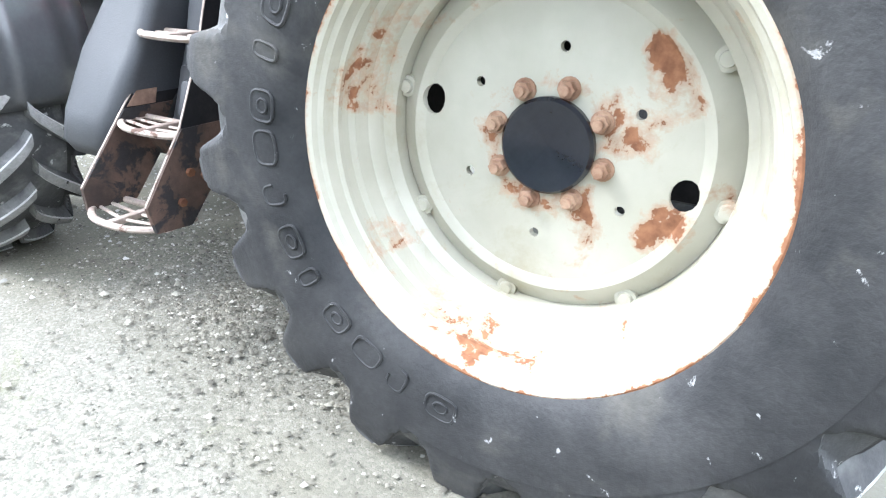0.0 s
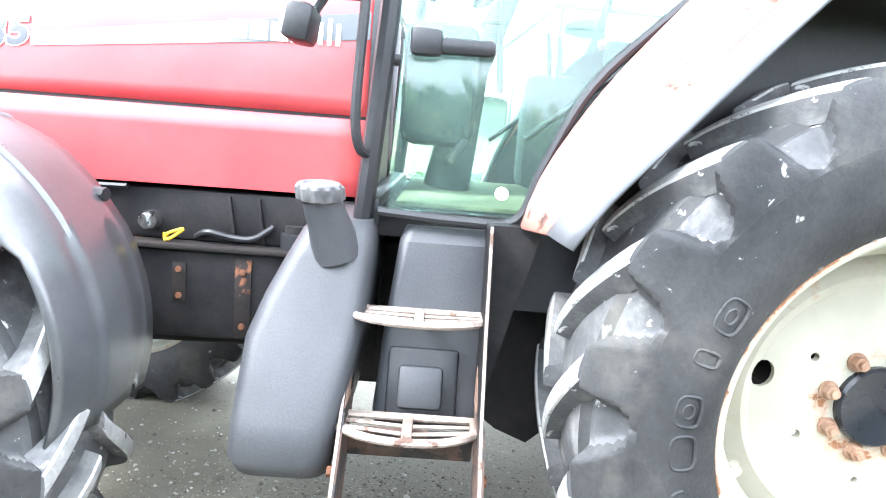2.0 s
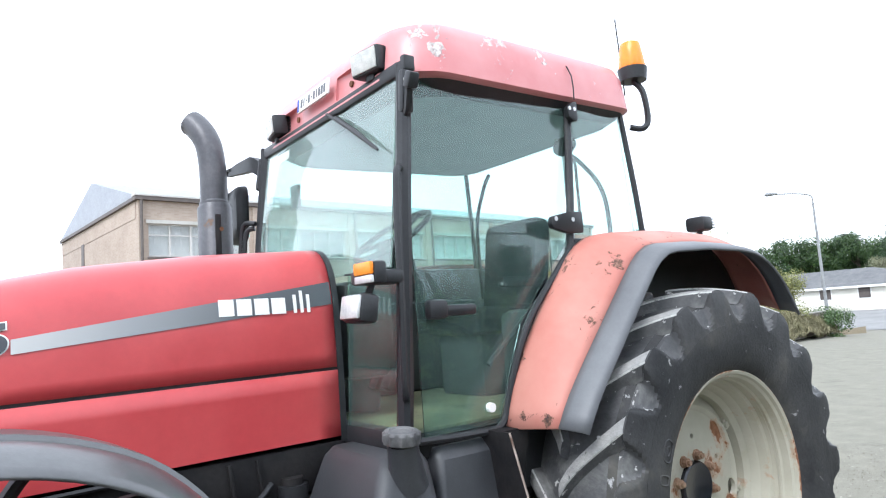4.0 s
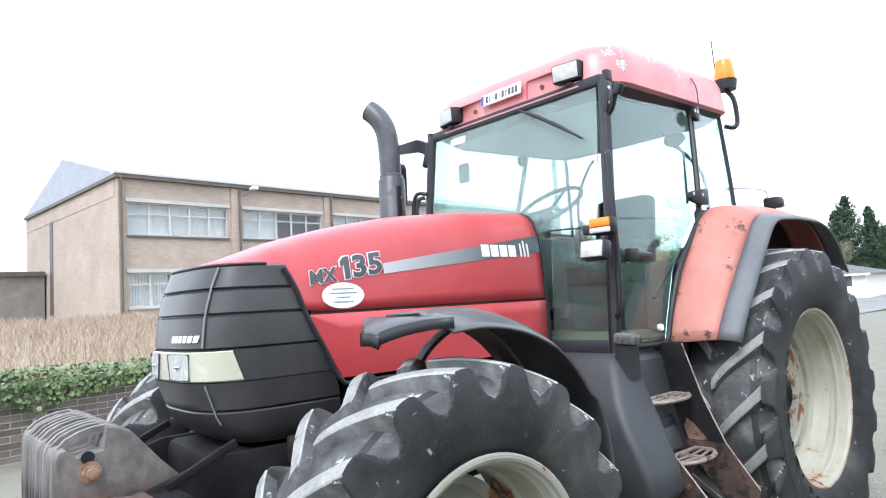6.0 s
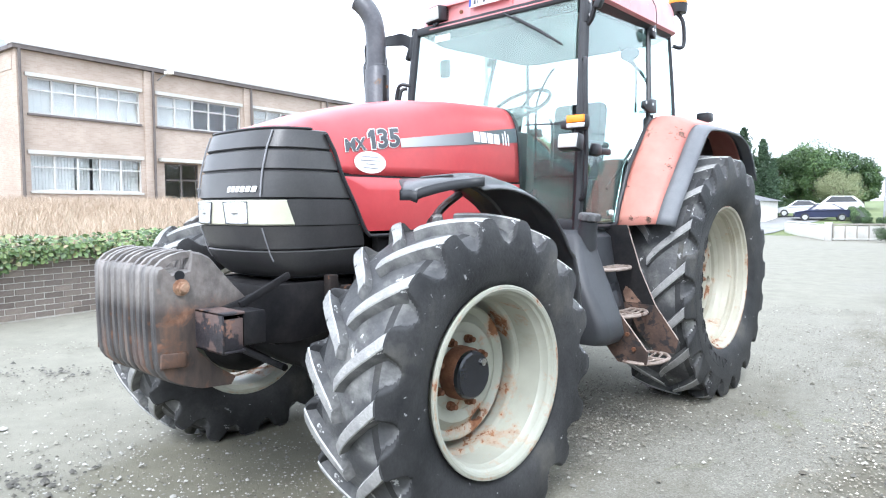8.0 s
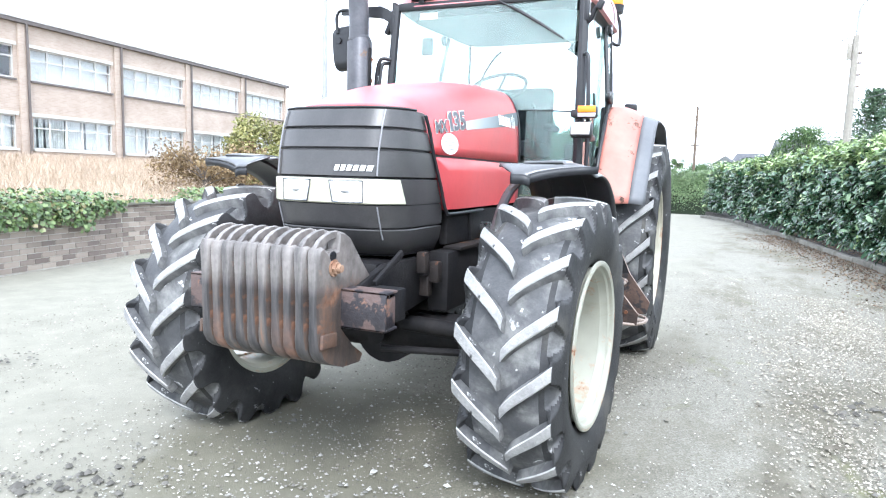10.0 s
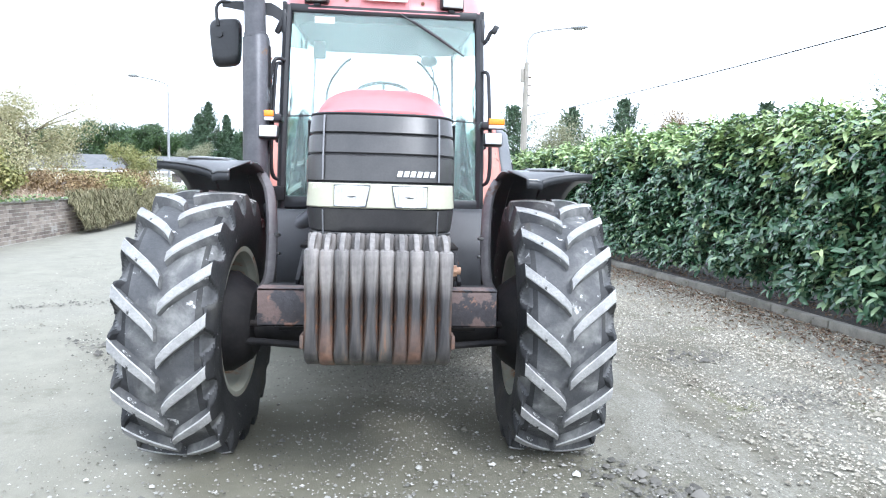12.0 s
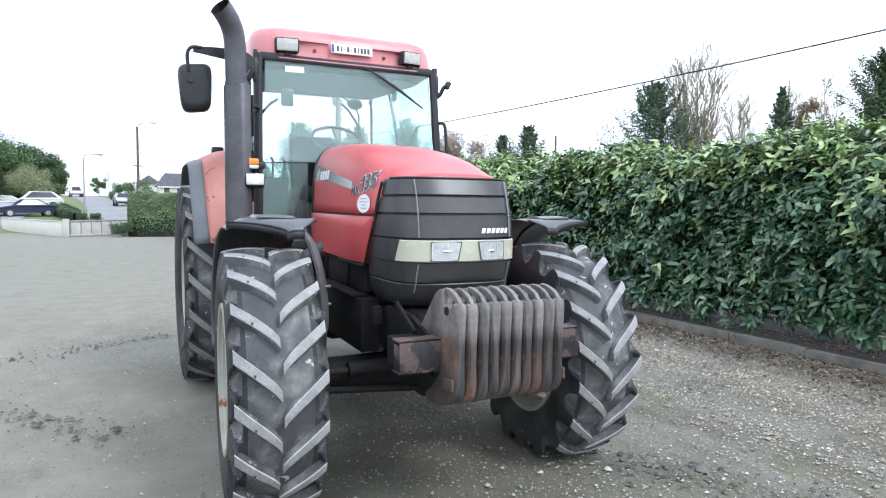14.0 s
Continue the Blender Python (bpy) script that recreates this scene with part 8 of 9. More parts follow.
def build_hedge():
    h = thing("laurel_hedge", "tall clipped laurel hedge with glossy green leaves", "hedge")
    rng = np.random.default_rng(5)

    def prof(y, u):
        """Surface of the hedge at y; u runs 0 at the foot, up the face, over the top, 1 at the back."""
        x0, w, ht = kerb_at(y) + 0.17, 1.9, 2.23 - 0.16 * min(max((y - 6) / 8, 0), 1)
        pts = [(x0 + 0.03, 0.13), (x0 - 0.03, 0.42), (x0, 1.1), (x0 + 0.02, ht - 0.55), (x0 + 0.13, ht - 0.17), (x0 + 0.42, ht), (x0 + 1.0, ht + 0.03), (x0 + 1.6, ht - 0.04), (x0 + w, 1.9)]
        d = np.r_[0, np.cumsum([math.dist(a, b) for a, b in zip(pts, pts[1:])])]
        s = u * d[-1]
        return float(np.interp(s, d, [p[0] for p in pts])), float(np.interp(s, d, [p[1] for p in pts]))

    def bump_of(y, u):
        return 0.24 * noise.noise(Vector((y * 1.0, u * 5, 3.1))) + 0.17 * noise.noise(Vector((y * 2.7, u * 12, 9.4)))
    us = np.linspace(0, 1, 26)
    core = []
    for y in np.linspace(-11.5, 26.5, 100):
        row = []
        for u in us:
            x, z = prof(y, u)
            cx, cz = kerb_at(y) + 1.25, 1.15
            q = math.hypot(x - cx, z - cz)
            k = 1 - (0.30 - bump_of(y, u)) / q
            row.append((cx + (x - cx) * k, y, cz + (z - cz) * k))
        core.append(row)
    # added sheet behind the leaves, coloured dark for the shade inside
    part("shade_core", loft(core, False, False), M_HEDGECORE, h, "", 60)
    def surface(y, u):
        x, z = prof(y, u)
        x2, z2 = prof(y, min(u + 0.01, 1))
        n = np.array([-(z2 - z), 0, (x2 - x)])
        return x, z, n / (np.linalg.norm(n) + 1e-9)
    # loose inner leaves
    pos, nrm, size = [], [], []
    for y0, y1, count, sz in ((-7.0, 1.0, 10000, 0.130), (1.0, 7.0, 6500, 0.135), (7.0, 14.0, 7000, 0.14), (14.0, 26.5, 9000, 0.15), (-11.5, -7.0, 4500, 0.13)):
        for _ in range(count):
            y, u = rng.uniform(y0, y1), rng.uniform(0.02, 0.99)
            x, z, n = surface(y, u)
            dpt = bump_of(y, u) - 0.08 - 0.22 * rng.random()
            pos.append((x + n[0] * dpt, y, z + n[2] * dpt))
            nrm.append((n[0], 0, n[2] + 0.35))
            size.append(sz)
    ob = new("inner_leaves", leaf_cloud("inner_leaves", np.array(pos), np.array(nrm), np.array(size), M_LAUREL, rng, 0.33, 0.6, 0.7, None, True))
    ob.parent = h
    tagged(ob, "shaded green laurel leaves", kind="stuff")
    # leafy shoots: leaves set round a stem that grows out and up
    sets = {True: ([], [], [], []), False: ([], [], [], [])}
    for y0, y1, count, sz in ((-7.0, 1.0, 3600, 0.128), (1.0, 7.0, 2300, 0.132), (7.0, 14.0, 1500, 0.15), (14.0, 26.5, 1200, 0.17), (-11.5, -7.0, 700, 0.138)):
        for _ in range(count):
            y, u = rng.uniform(y0, y1), rng.uniform(0.02, 0.97)
            x, z, n = surface(y, u)
            top = u > 0.46
            d = n + np.array([0, 0, 0.75 if top else 0.45]) + rng.normal(0, 0.38, 3)
            d /= np.linalg.norm(d)
            dpt = bump_of(y, u) - 0.16 + 0.05 * rng.random()
            base = np.array([x + n[0] * dpt, y, z + n[2] * dpt])
            L = rng.uniform(0.10, 0.24) * (1.15 if top else 1.0)
            side = np.cross(d, [0, 0, 1.0] if abs(d[2]) < 0.9 else [1.0, 0, 0])
            side /= np.linalg.norm(side)
            up = np.cross(side, d)
            m = int(rng.integers(7, 11))
            # paler leaves towards the top: young growth, and the top's light put into colour
            pos, nrm, size, way = sets[bool(rng.random() < min(max((u - 0.36) / 0.16, 0.03), 0.62))]
            a0 = rng.uniform(0, 6.28)
            for q in range(m):
                f = (q + 0.5) / m
                a = a0 + q * 2.4
                radial = side * math.cos(a) + up * math.sin(a)
                spread = 1.25 - 0.75 * f
                w = d * (0.45 + 0.5 * f) + radial * spread
                w[2] -= 0.28 * spread
                w /= np.linalg.norm(w)
                ln = sz * (0.8 + 0.35 * math.sin(f * 2.6)) * rng.uniform(0.75, 1.2)
                pos.append(base + d * L * f + w * ln * 0.5)
                way.append(w)
                nrm.append(d * (0.9 - 0.3 * f) + np.array([0, 0, 0.35]) - radial * 0.25)
                size.append(ln)
    for young, mat, name, label in ((False, M_LAUREL, "foliage", "glossy green laurel leaves on shoots"), (True, M_SHOOT, "pale_top_foliage", "paler laurel leaves near the top, young growth and painted top light")):
        pos, nrm, size, way = [np.array(v) for v in sets[young]]
        ob = new(name, leaf_cloud(name, pos, nrm, size, mat, rng, 0.36, 0.22, 0.0, way))
        ob.parent = h
        tagged(ob, label, kind="stuff")
    # pale young shoots standing above the clipped top
    pos, nrm = [], []
    for _ in range(1300):
        y = rng.uniform(-9, 20)
        u = rng.uniform(0.46, 0.80)
        x, z = prof(y, u)
        d = np.array([rng.normal(-0.1, 0.25), rng.normal(0, 0.25), 1.0])
        L = rng.uniform(0.08, 0.30)
        for f in np.linspace(0.15, 1.0, 8):
            pos.append((x + d[0] * L * f, y + d[1] * L * f, z + bump_of(y, u) * 0.7 - 0.03 + L * f))
            nrm.append((rng.normal(0, 0.6), rng.normal(0, 0.6), 0.6))
    sh = new("new_growth", leaf_cloud("new_growth", np.array(pos), np.array(nrm), np.full(len(pos), 0.115), M_SHOOT, rng, 0.34, 0.4, -0.8, None, True))
    sh.parent = h
    tagged(sh, "pale yellow-green young leaves", kind="stuff")


build_hedge()


def clipped_hedge(name, label, a, b, width, h, mat, n, size, seed):
    """A clipped hedge between two points on the ground: a core sheet coloured as inner shade and a close skin of
    leaves.
    """
    rng = np.random.default_rng(seed)
    a, b = np.array(a, float), np.array(b, float)
    t = thing(name, label, "hedge", at=pose(*a))
    L = float(np.linalg.norm((b - a)[:2]))
    e = (b - a) / L
    s = np.array([-e[1], e[0], 0.0])

    def skin(q, u, w):
        """q along, u round the section from foot to foot, w depth under the skin."""
        ang = math.pi * u
        cx, cz = math.copysign(abs(math.cos(ang)) ** 0.35, math.cos(ang)), abs(math.sin(ang)) ** 0.35
        end = min(1.0, (min(q, 1 - q) * L / (0.5 * width) + 0.02)) ** 0.35
        r = 1 + 0.13 * noise.noise(Vector((q * L * 1.3, u * 5, seed))) - w
        return e * (q * L) + s * (cx * width / 2 * r * end) + np.array([0, 0, cz * h * (r if cz > 0.5 else 1.0) * (0.8 + 0.2 * end)])
    rows = [[tuple(skin(q, u, 0.13)) for u in np.linspace(0, 1, 15)] for q in np.linspace(0.0, 1, 15)]
    part("shade_core", loft(rows, False, False), M_HEDGECORE, t, "", 60)
    qs, us, ws = rng.random(n), rng.random(n), rng.uniform(-0.05, 0.12, n)
    pos = np.array([skin(q, u, w) for q, u, w in zip(qs, us, ws)])
    pos[:, 2] = np.maximum(pos[:, 2], 0.03)
    nrm = np.outer(np.cos(np.pi * us), s) + np.outer(np.sin(np.pi * us) + 0.3, [0, 0, 1])
    ob = new("foliage", leaf_cloud("foliage", pos, nrm, np.full(n, size), mat, rng, 0.5, 0.6, 0.3, None, True))
    ob.parent = t
    tagged(ob, "small green leaves", kind="stuff")
    return t


def blob_tree(name, label, at, h, spread, mat, trunk, n, size, seed, squash=0.85, bare=0.25, category="tree"):
    """Tree with a tapered trunk, limbs and an uneven crown of leaf clumps."""
    rng = np.random.default_rng(seed)
    t = thing(name, label, category, at=pose(*at))
    bm = bmesh.new()
    add_tube(bm, smooth_path([(0, 0, -0.2), (0.05 * h * 0.2, 0, h * 0.25), (0, 0.02 * h, h * 0.75)], 4), [trunk * (1 - 0.1 * i) for i in range(9)], 8)
    limbs = []
    for k in range(9):
        a = rng.uniform(0, 6.28)
        z0 = h * rng.uniform(0.2, 0.55)
        e = np.array([math.cos(a) * spread * rng.uniform(0.45, 0.85), math.sin(a) * spread * rng.uniform(0.45, 0.85), min(z0 + h * rng.uniform(0.15, 0.4), h * 0.92)])
        add_tube(bm, smooth_path([(0, 0, z0), tuple(e * np.array([0.5, 0.5, 0]) + np.array([0, 0, (z0 + e[2]) / 2 + 0.1])), tuple(e)], 3), [trunk * 0.45 * (1 - 0.12 * i) for i in range(7)], 6)
        limbs.append(e)
    part("trunk", bm, M_BARK, t, "", 40)
    cl = []
    for e in limbs:
        cl.append((e, spread * rng.uniform(0.30, 0.48)))
    for k in range(11):
        a, q = rng.uniform(0, 6.28), rng.random() ** 0.6
        z = h * (bare + (1 - bare) * rng.uniform(0.08, 0.97))
        rmax = spread * math.sqrt(max(0.05, 1 - ((z / h - (bare + 1) / 2) / ((1 - bare) / 2 + 0.08)) ** 2))
        cl.append((np.array([math.cos(a) * rmax * q * 0.8, math.sin(a) * rmax * q * 0.8, z * 0.93]), spread * rng.uniform(0.25, 0.42)))
    pos, nrm = [], []
    per = n // len(cl)
    for c, r in cl:
        d = rng.normal(0, 1, (per, 3))
        d /= np.linalg.norm(d, axis=1)[:, None]
        q = rng.uniform(0.45, 1.05, (per, 1))
        p = c + d * r * q * np.array([1, 1, squash])
        pos.append(p)
        nrm.append(d + np.array([0, 0, 0.3]))
    pos, nrm = np.concatenate(pos), np.concatenate(nrm)
    pos[:, 2] = np.maximum(pos[:, 2], 0.1)
    ob = new("crown", leaf_cloud("crown", pos, nrm, np.full(len(pos), size), mat, rng, 0.6, 0.6, 0.0, None, True))
    ob.parent = t
    return t


def conifer(label, at, h, spread, seed, n=3200, mat=None, size=0.42, shape=0.8):
    """Boughs all the way up the stem that droop and lift at the tip, each with sprays of short needles; ragged outline."""
    rng = np.random.default_rng(seed)
    t = thing("conifer_tree", label, "tree", "conifers", pose(*at))
    bm = bmesh.new()
    add_tube(bm, [(0, 0, -0.2), (0, 0, h * 0.5), (0.03, 0, h * 0.985)], [h * 0.022, h * 0.014, 0.02], 8)
    pos, nrm, way = [], [], []
    boughs = 210
    m = n // boughs
    for k in range(boughs):
        f = ((k + rng.random()) / boughs) ** 1.15
        zz = h * (0.04 + 0.95 * f)
        R = 1.3 * spread * (1 - f) ** shape * (0.72 + 0.28 * min(1, f * 5)) + 0.15
        a = k * 2.39996 + rng.uniform(-0.4, 0.4)
        L = R * rng.uniform(0.45, 1.0) * (1.2 if rng.random() < 0.12 else 1.0)
        lift = rng.uniform(0.05, 0.5) + 0.5 * f
        q = rng.uniform(0.08, 1, m) ** 0.75
        d = np.array([math.cos(a), math.sin(a), 0.0])
        c = np.array([-d[1], d[0], 0.0])
        line = d * (L * q)[:, None] + np.array([0, 0, zz]) + np.outer(-0.25 * L * q + (0.25 + lift) * L * q ** 2.0, [0, 0, 1])
        off = rng.uniform(-1, 1, m) * (0.30 * L + 0.10) * (1.1 - 0.85 * q)
        p = line + c * off[:, None] + rng.normal(0, 1, (m, 3)) * (np.array([0.03, 0.03, 0.075]) * (L + 0.4))
        pos.append(p)
        nrm.append(np.tile([0, 0, 0.8], (m, 1)) + d * 0.3)
        way.append(d * 0.7 + c * np.sign(off)[:, None] * 0.6 + np.array([0, 0, 0.35]))
        if k % 4 == 0 and L > 0.4:
            add_tube(bm, [(0, 0, zz), tuple(d * L * 0.55 + np.array([0, 0, zz - 0.10 * L])), tuple(d * L * 0.95 + np.array([0, 0, zz + lift * L * 0.8]))], [0.03, 0.02, 0.006], 4)
    part("trunk", bm, M_BARK, t)
    pos, nrm, way = np.concatenate(pos), np.concatenate(nrm), np.concatenate(way)
    ob = new("crown", leaf_cloud("crown", pos, nrm, np.full(len(pos), size), mat or M_CONIFER, rng, 0.34, 0.7, 0.0, way, True))
    ob.parent = t
    return t


def bare_tree(label, at, h, seed, stems=9, tilt=0.34, fork=0.30):
    """A bare vase-shaped crown: a short trunk, stems that fan out and straighten, each hung with fine upright twigs."""
    rng = random.Random(seed)
    t = thing("bare_tree", label, "tree", at=pose(*at))
    store = {"trunk": ([], []), "branching": ([], []), "fine_growth": ([], [])}

    def limb(pts, r0, r1, seg, kind="fine_growth"):
        verts, faces = store[kind]
        base = len(verts)
        for i, p in enumerate(pts):
            d = (pts[min(i + 1, len(pts) - 1)] - pts[max(i - 1, 0)]).normalized()
            s = d.orthogonal().normalized()
            w = d.cross(s)
            r = r0 + (r1 - r0) * i / (len(pts) - 1)
            for j in range(seg):
                c = 6.2832 * j / seg
                verts.append(p + (s * math.cos(c) + w * math.sin(c)) * r)
        for i in range(len(pts) - 1):
            for j in range(seg):
                u, v = base + i * seg + j, base + i * seg + (j + 1) % seg
                faces.append((u, v, v + seg, u + seg))

    def wild(k):
        return Vector((rng.uniform(-k, k), rng.uniform(-k, k), rng.uniform(-k, k)))
    limb([Vector((0, 0, -0.3)), Vector((0.03, 0.02, h * fork * 0.5)), Vector((0, 0, h * fork * 1.05))], h * 0.014, h * 0.010, 8, "trunk")
    for k in range(stems):
        a = 6.2832 * k / stems + rng.uniform(-0.3, 0.3)
        lean = tilt * (0.12 if k == 0 else rng.uniform(0.5, 1.05))
        out = Vector((math.cos(a), math.sin(a), 0))
        L = h * (1 - fork) * (1.0 - 0.35 * lean / tilt * rng.uniform(0.5, 1.0))
        z0 = h * fork * rng.uniform(0.75, 1.0)
        pts = [Vector((0, 0, z0)) + out * (L * math.tan(lean) * f ** 0.85) + Vector((0, 0, L * f)) + wild(0.012 * h) * (f > 0) for f in (0, 0.15, 0.3, 0.45, 0.6, 0.75, 0.9, 1.0)]
        limb(pts, h * 0.0050, 0.012, 5, "branching")
        for i in range(28):
            f = rng.uniform(0.08, 0.97)
            g = f * (len(pts) - 1)
            p = pts[int(g)].lerp(pts[min(int(g) + 1, len(pts) - 1)], g - int(g))
            b = rng.uniform(0, 6.2832)
            d = (Vector((math.cos(b), math.sin(b), 0)) * rng.uniform(0.3, 0.8) + out * 0.25 + Vector((0, 0, 1.0))).normalized()
            m = h * rng.uniform(0.07, 0.17) * (1.1 - 0.5 * f)
            q = p + d * m
            limb([p, p + d * m * 0.5 + wild(0.06) * m, q], 0.018, 0.008, 3)
            for j in range(7):
                o = p + d * m * rng.uniform(0.25, 1.0)
                e = (d + wild(0.55) + Vector((0, 0, 0.35))).normalized()
                n = m * rng.uniform(0.3, 0.6)
                limb([o, o + e * n], 0.011, 0.006, 3)
                limb([o + e * n * 0.5, o + e * n * 0.5 + (e + wild(0.7)).normalized() * n * 0.5], 0.010, 0.006, 3)
    for kind, (verts, faces) in store.items():
        ob = new(kind, cloud_of(kind, [tuple(v) for v in verts], faces, M_PALEBARK))
        ob.parent = t
        if kind == "fine_growth":
            tagged(ob, "fine pale upright twigs", kind="stuff")
    return t


# beyond the wall and along the yard
for k, (x, y, h, s, mt, lab) in enumerate((
        (-9.4, 5.9, 1.35, 1.45, M_BROWNLEAF, "brown wintry shrub behind the wall"),
        (-9.0, 8.7, 1.35, 1.25, M_OLIVEYELLOW, "yellow-green spreading shrub behind the wall"),
        (-10.7, 9.95, 2.35, 1.4, M_OLIVEYELLOW, "tall yellow-green conifer shrub behind the wall"),
        (-11.8, 11.5, 1.2, 1.8, M_BROWNLEAF, "straggly brown shrub in the field"),
        (-9.0, 12.8, 0.75, 1.2, M_BROWNLEAF, "brown straggly shrub over the verge"),
        (-8.7, 15.2, 0.85, 1.1, M_WILLOW, "yellow-green shrub beside the yard"),
        (-9.5, 18.5, 0.9, 1.4, M_BROWNLEAF, "tawny shrub beside the yard"),
        (-10.2, 22.5, 0.9, 1.5, M_WILLOW, "low olive shrub at the verge end"),
        (-9.5, 25.6, 1.35, 1.15, M_BROAD, "rounded green shrub at the verge end"))):
    blob_tree("shrub", lab, (x, y, field_z(x, y) - 0.15), h, s, mt, 0.04, 8000 if mt is M_OLIVEYELLOW else 6500, 0.105 if mt is M_OLIVEYELLOW else 0.075, 40 + k, 0.75, 0.0, "shrub")
blob_tree("willow", "pale yellow-green willow with drooping twigs", (-13.7, 20.5, field_z(-13.7, 20.5) - 0.2), 3.7, 2.6, M_PALEWILLOW, 0.10, 30000, 0.068, 61, 1.1, 0.08)
blob_tree("garden_bush", "yellow-green garden bush near the bungalow", (-12.7, 28.8, -0.45), 4.0, 1.35, M_WILLOW, 0.07, 9000, 0.09, 62, 1.0, 0.05, "bush")
blob_tree("pale_tree", "pale grey-green tree behind the bungalow roof", (-18.5, 60.6, 0.3), 4.6, 2.0, M_OLIVE, 0.08, 9000, 0.11, 63, 1.0, 0.08)
for k, (x, y, h, s) in enumerate(((-16.2, 64, 7.9, 1.5), (-17.9, 63.5, 9.1, 1.9), (-14.9, 62.5, 5.8, 0.7), (-19.4, 65.5, 8.0, 1.9))):
    conifer("dark green conifer beyond the yard", (x, y, 0.1), h, s * 1.15, 70 + k, 17000, size=0.23)
for k, (x, y, h, s) in enumerate(((-37.6, 49, 7.6, 2.1), (-35.0, 50, 8.2, 2.2), (-31.6, 51, 7.2, 2.2), (-38.5, 79, 7.0, 3.2), (-34.5, 78, 7.3, 3.2), (-31, 78, 7.5, 3.2), (-27.5, 78, 7.2, 3.0), (-24.3, 77, 6.9, 3.0), (-42.5, 80, 7.0, 3.2), (-47, 80, 7.0, 3.2), (-36.4, 80, 6.2, 3.4), (-32.6, 80.5, 6.4, 3.4), (-29.0, 80, 6.4, 3.2), (-25.8, 79.5, 6.2, 3.2), (-40.4, 81, 6.2, 3.4), (-33.2, 54, 6.6, 2.2))):
    blob_tree("dark_tree", "dark green tree in a far row", (x, y, 0.7), h, s, M_BROADDARK, 0.2, 9000, 0.22, 80 + k, 0.9, 0.02)
for k, (x, y, h, s) in enumerate(((-17.6, 73, 7.0, 3.0), (-14.3, 76, 8.2, 3.4), (-11.6, 79, 7.0, 2.8), (-10.2, 80, 5.2, 1.9), (-16.0, 79, 6.0, 3.2), (-12.8, 82, 5.0, 3.2))):
    blob_tree("broadleaf_tree", "full green broadleaf tree beyond the yard", (x, y, 0.7), h, s, M_BROADDARK if k % 2 == 0 else M_BROAD, 0.22, 15000, 0.205, 90 + k, 0.9, 0.0)
for x in (-5.0, -4.1):
    blob_tree("clipped_bush", "small clipped dark green bush on the bank", (x, 48.0, hill_z(48.0) - 0.05), 0.9, 0.5, M_BROADDARK, 0.04, 4000, 0.06, 96, 0.8, 0.0, "bush")
clipped_hedge("roadside_hedge", "low clipped green hedge along the road", (-5.6, 50.0, hill_z(50) - 0.1), (-9.6, 70.0, hill_z(70) - 0.1), 1.1, 1.0, M_BROAD, 9000, 0.09, 97)
clipped_hedge("roadside_hedge", "low clipped green hedge along the road", (-0.2, 70.0, hill_z(70) - 0.1), (-4.4, 104.0, hill_z(104) - 0.1), 1.6, 1.1, M_BROAD, 9000, 0.11, 95)
blob_tree("pale_bush", "pale olive bush by the parked cars", (-10.9, 73.0, 0.8), 4.2, 2.5, M_PALEBUSH, 0.10, 20000, 0.09, 99, 0.9, 0.03, "bush")
clipped_hedge("clipped_hedge", "tall clipped green hedge by the fence", (-1.85, 36.0, -0.52), (2.6, 34.4, -0.52), 1.7, 2.5, M_CLIPPED, 34000, 0.085, 98)
blob_tree("dark_bush", "low dark bush at the fence foot", (-2.15, 35.3, -0.52), 0.85, 0.65, M_BROADDARK, 0.03, 3500, 0.06, 94, 0.8, 0.0, "bush")
for k, (x, y, h, s) in enumerate(((-1.0, 112, 2.8, 2.6), (-4.0, 122, 2.6, 2.6), (-7.2, 124, 3.3, 1.3))):
    blob_tree("far_bush", "green bush along the distant road", (x, y, hill_z(y)), h, s, M_BROAD, 0.08, 5000, 0.15, 110 + k, 0.85, 0.0, "bush")
# behind the laurel hedge
conifer("dark green cedar with feathery boughs behind the hedge", (27.2, 24.5, 0), 9.0, 4.4, 130, 34000, size=0.18)
bare_tree("tall bare vase-shaped winter tree behind the hedge", (30.2, 24.3, 0), 12.4, 131, 13, 0.31, 0.30)
bare_tree("slim bare tree behind the hedge", (47.8, 28.0, 0), 11.6, 132, 6, 0.22, 0.40)
bare_tree("slim bare tree behind the hedge", (44.3, 28.6, 0), 11.4, 146, 5, 0.20, 0.40)
bare_tree("slim bare tree behind the hedge", (41.0, 30.0, 0), 10.6, 143, 6, 0.22, 0.40)
conifer("narrow dark green conifer behind the hedge", (42.9, 27.9, 0), 10.6, 2.0, 133, 15000, size=0.21)
blob_tree("russet_tree", "narrow russet tree behind the hedge", (45.6, 27.6, 0), 10.7, 1.2, M_BROWNLEAF, 0.16, 14000, 0.11, 144, 1.3, 0.2)
conifer("broad dark evergreen tree behind the hedge", (28.6, 11.6, 0), 8.2, 2.4, 134, 56000, M_BROADDARK, 0.155, 0.42)
conifer("dark green conifer behind the hedge", (26.6, 37.6, 0), 7.7, 3.2, 135, 16000, size=0.20)
conifer("dark green conifer behind the hedge", (26.9, 42.1, 0), 7.4, 2.8, 145, 13000, size=0.20)
fence_stub = thing("wooden_post", "thin weathered wooden post behind the hedge", "post", at=pose(24.3, 30.7, 0))
part("shaft", tube([(0, 0, -0.2), (0, 0, 6.2)], [0.10, 0.07], 8), M_WOODPOLE, fence_stub)
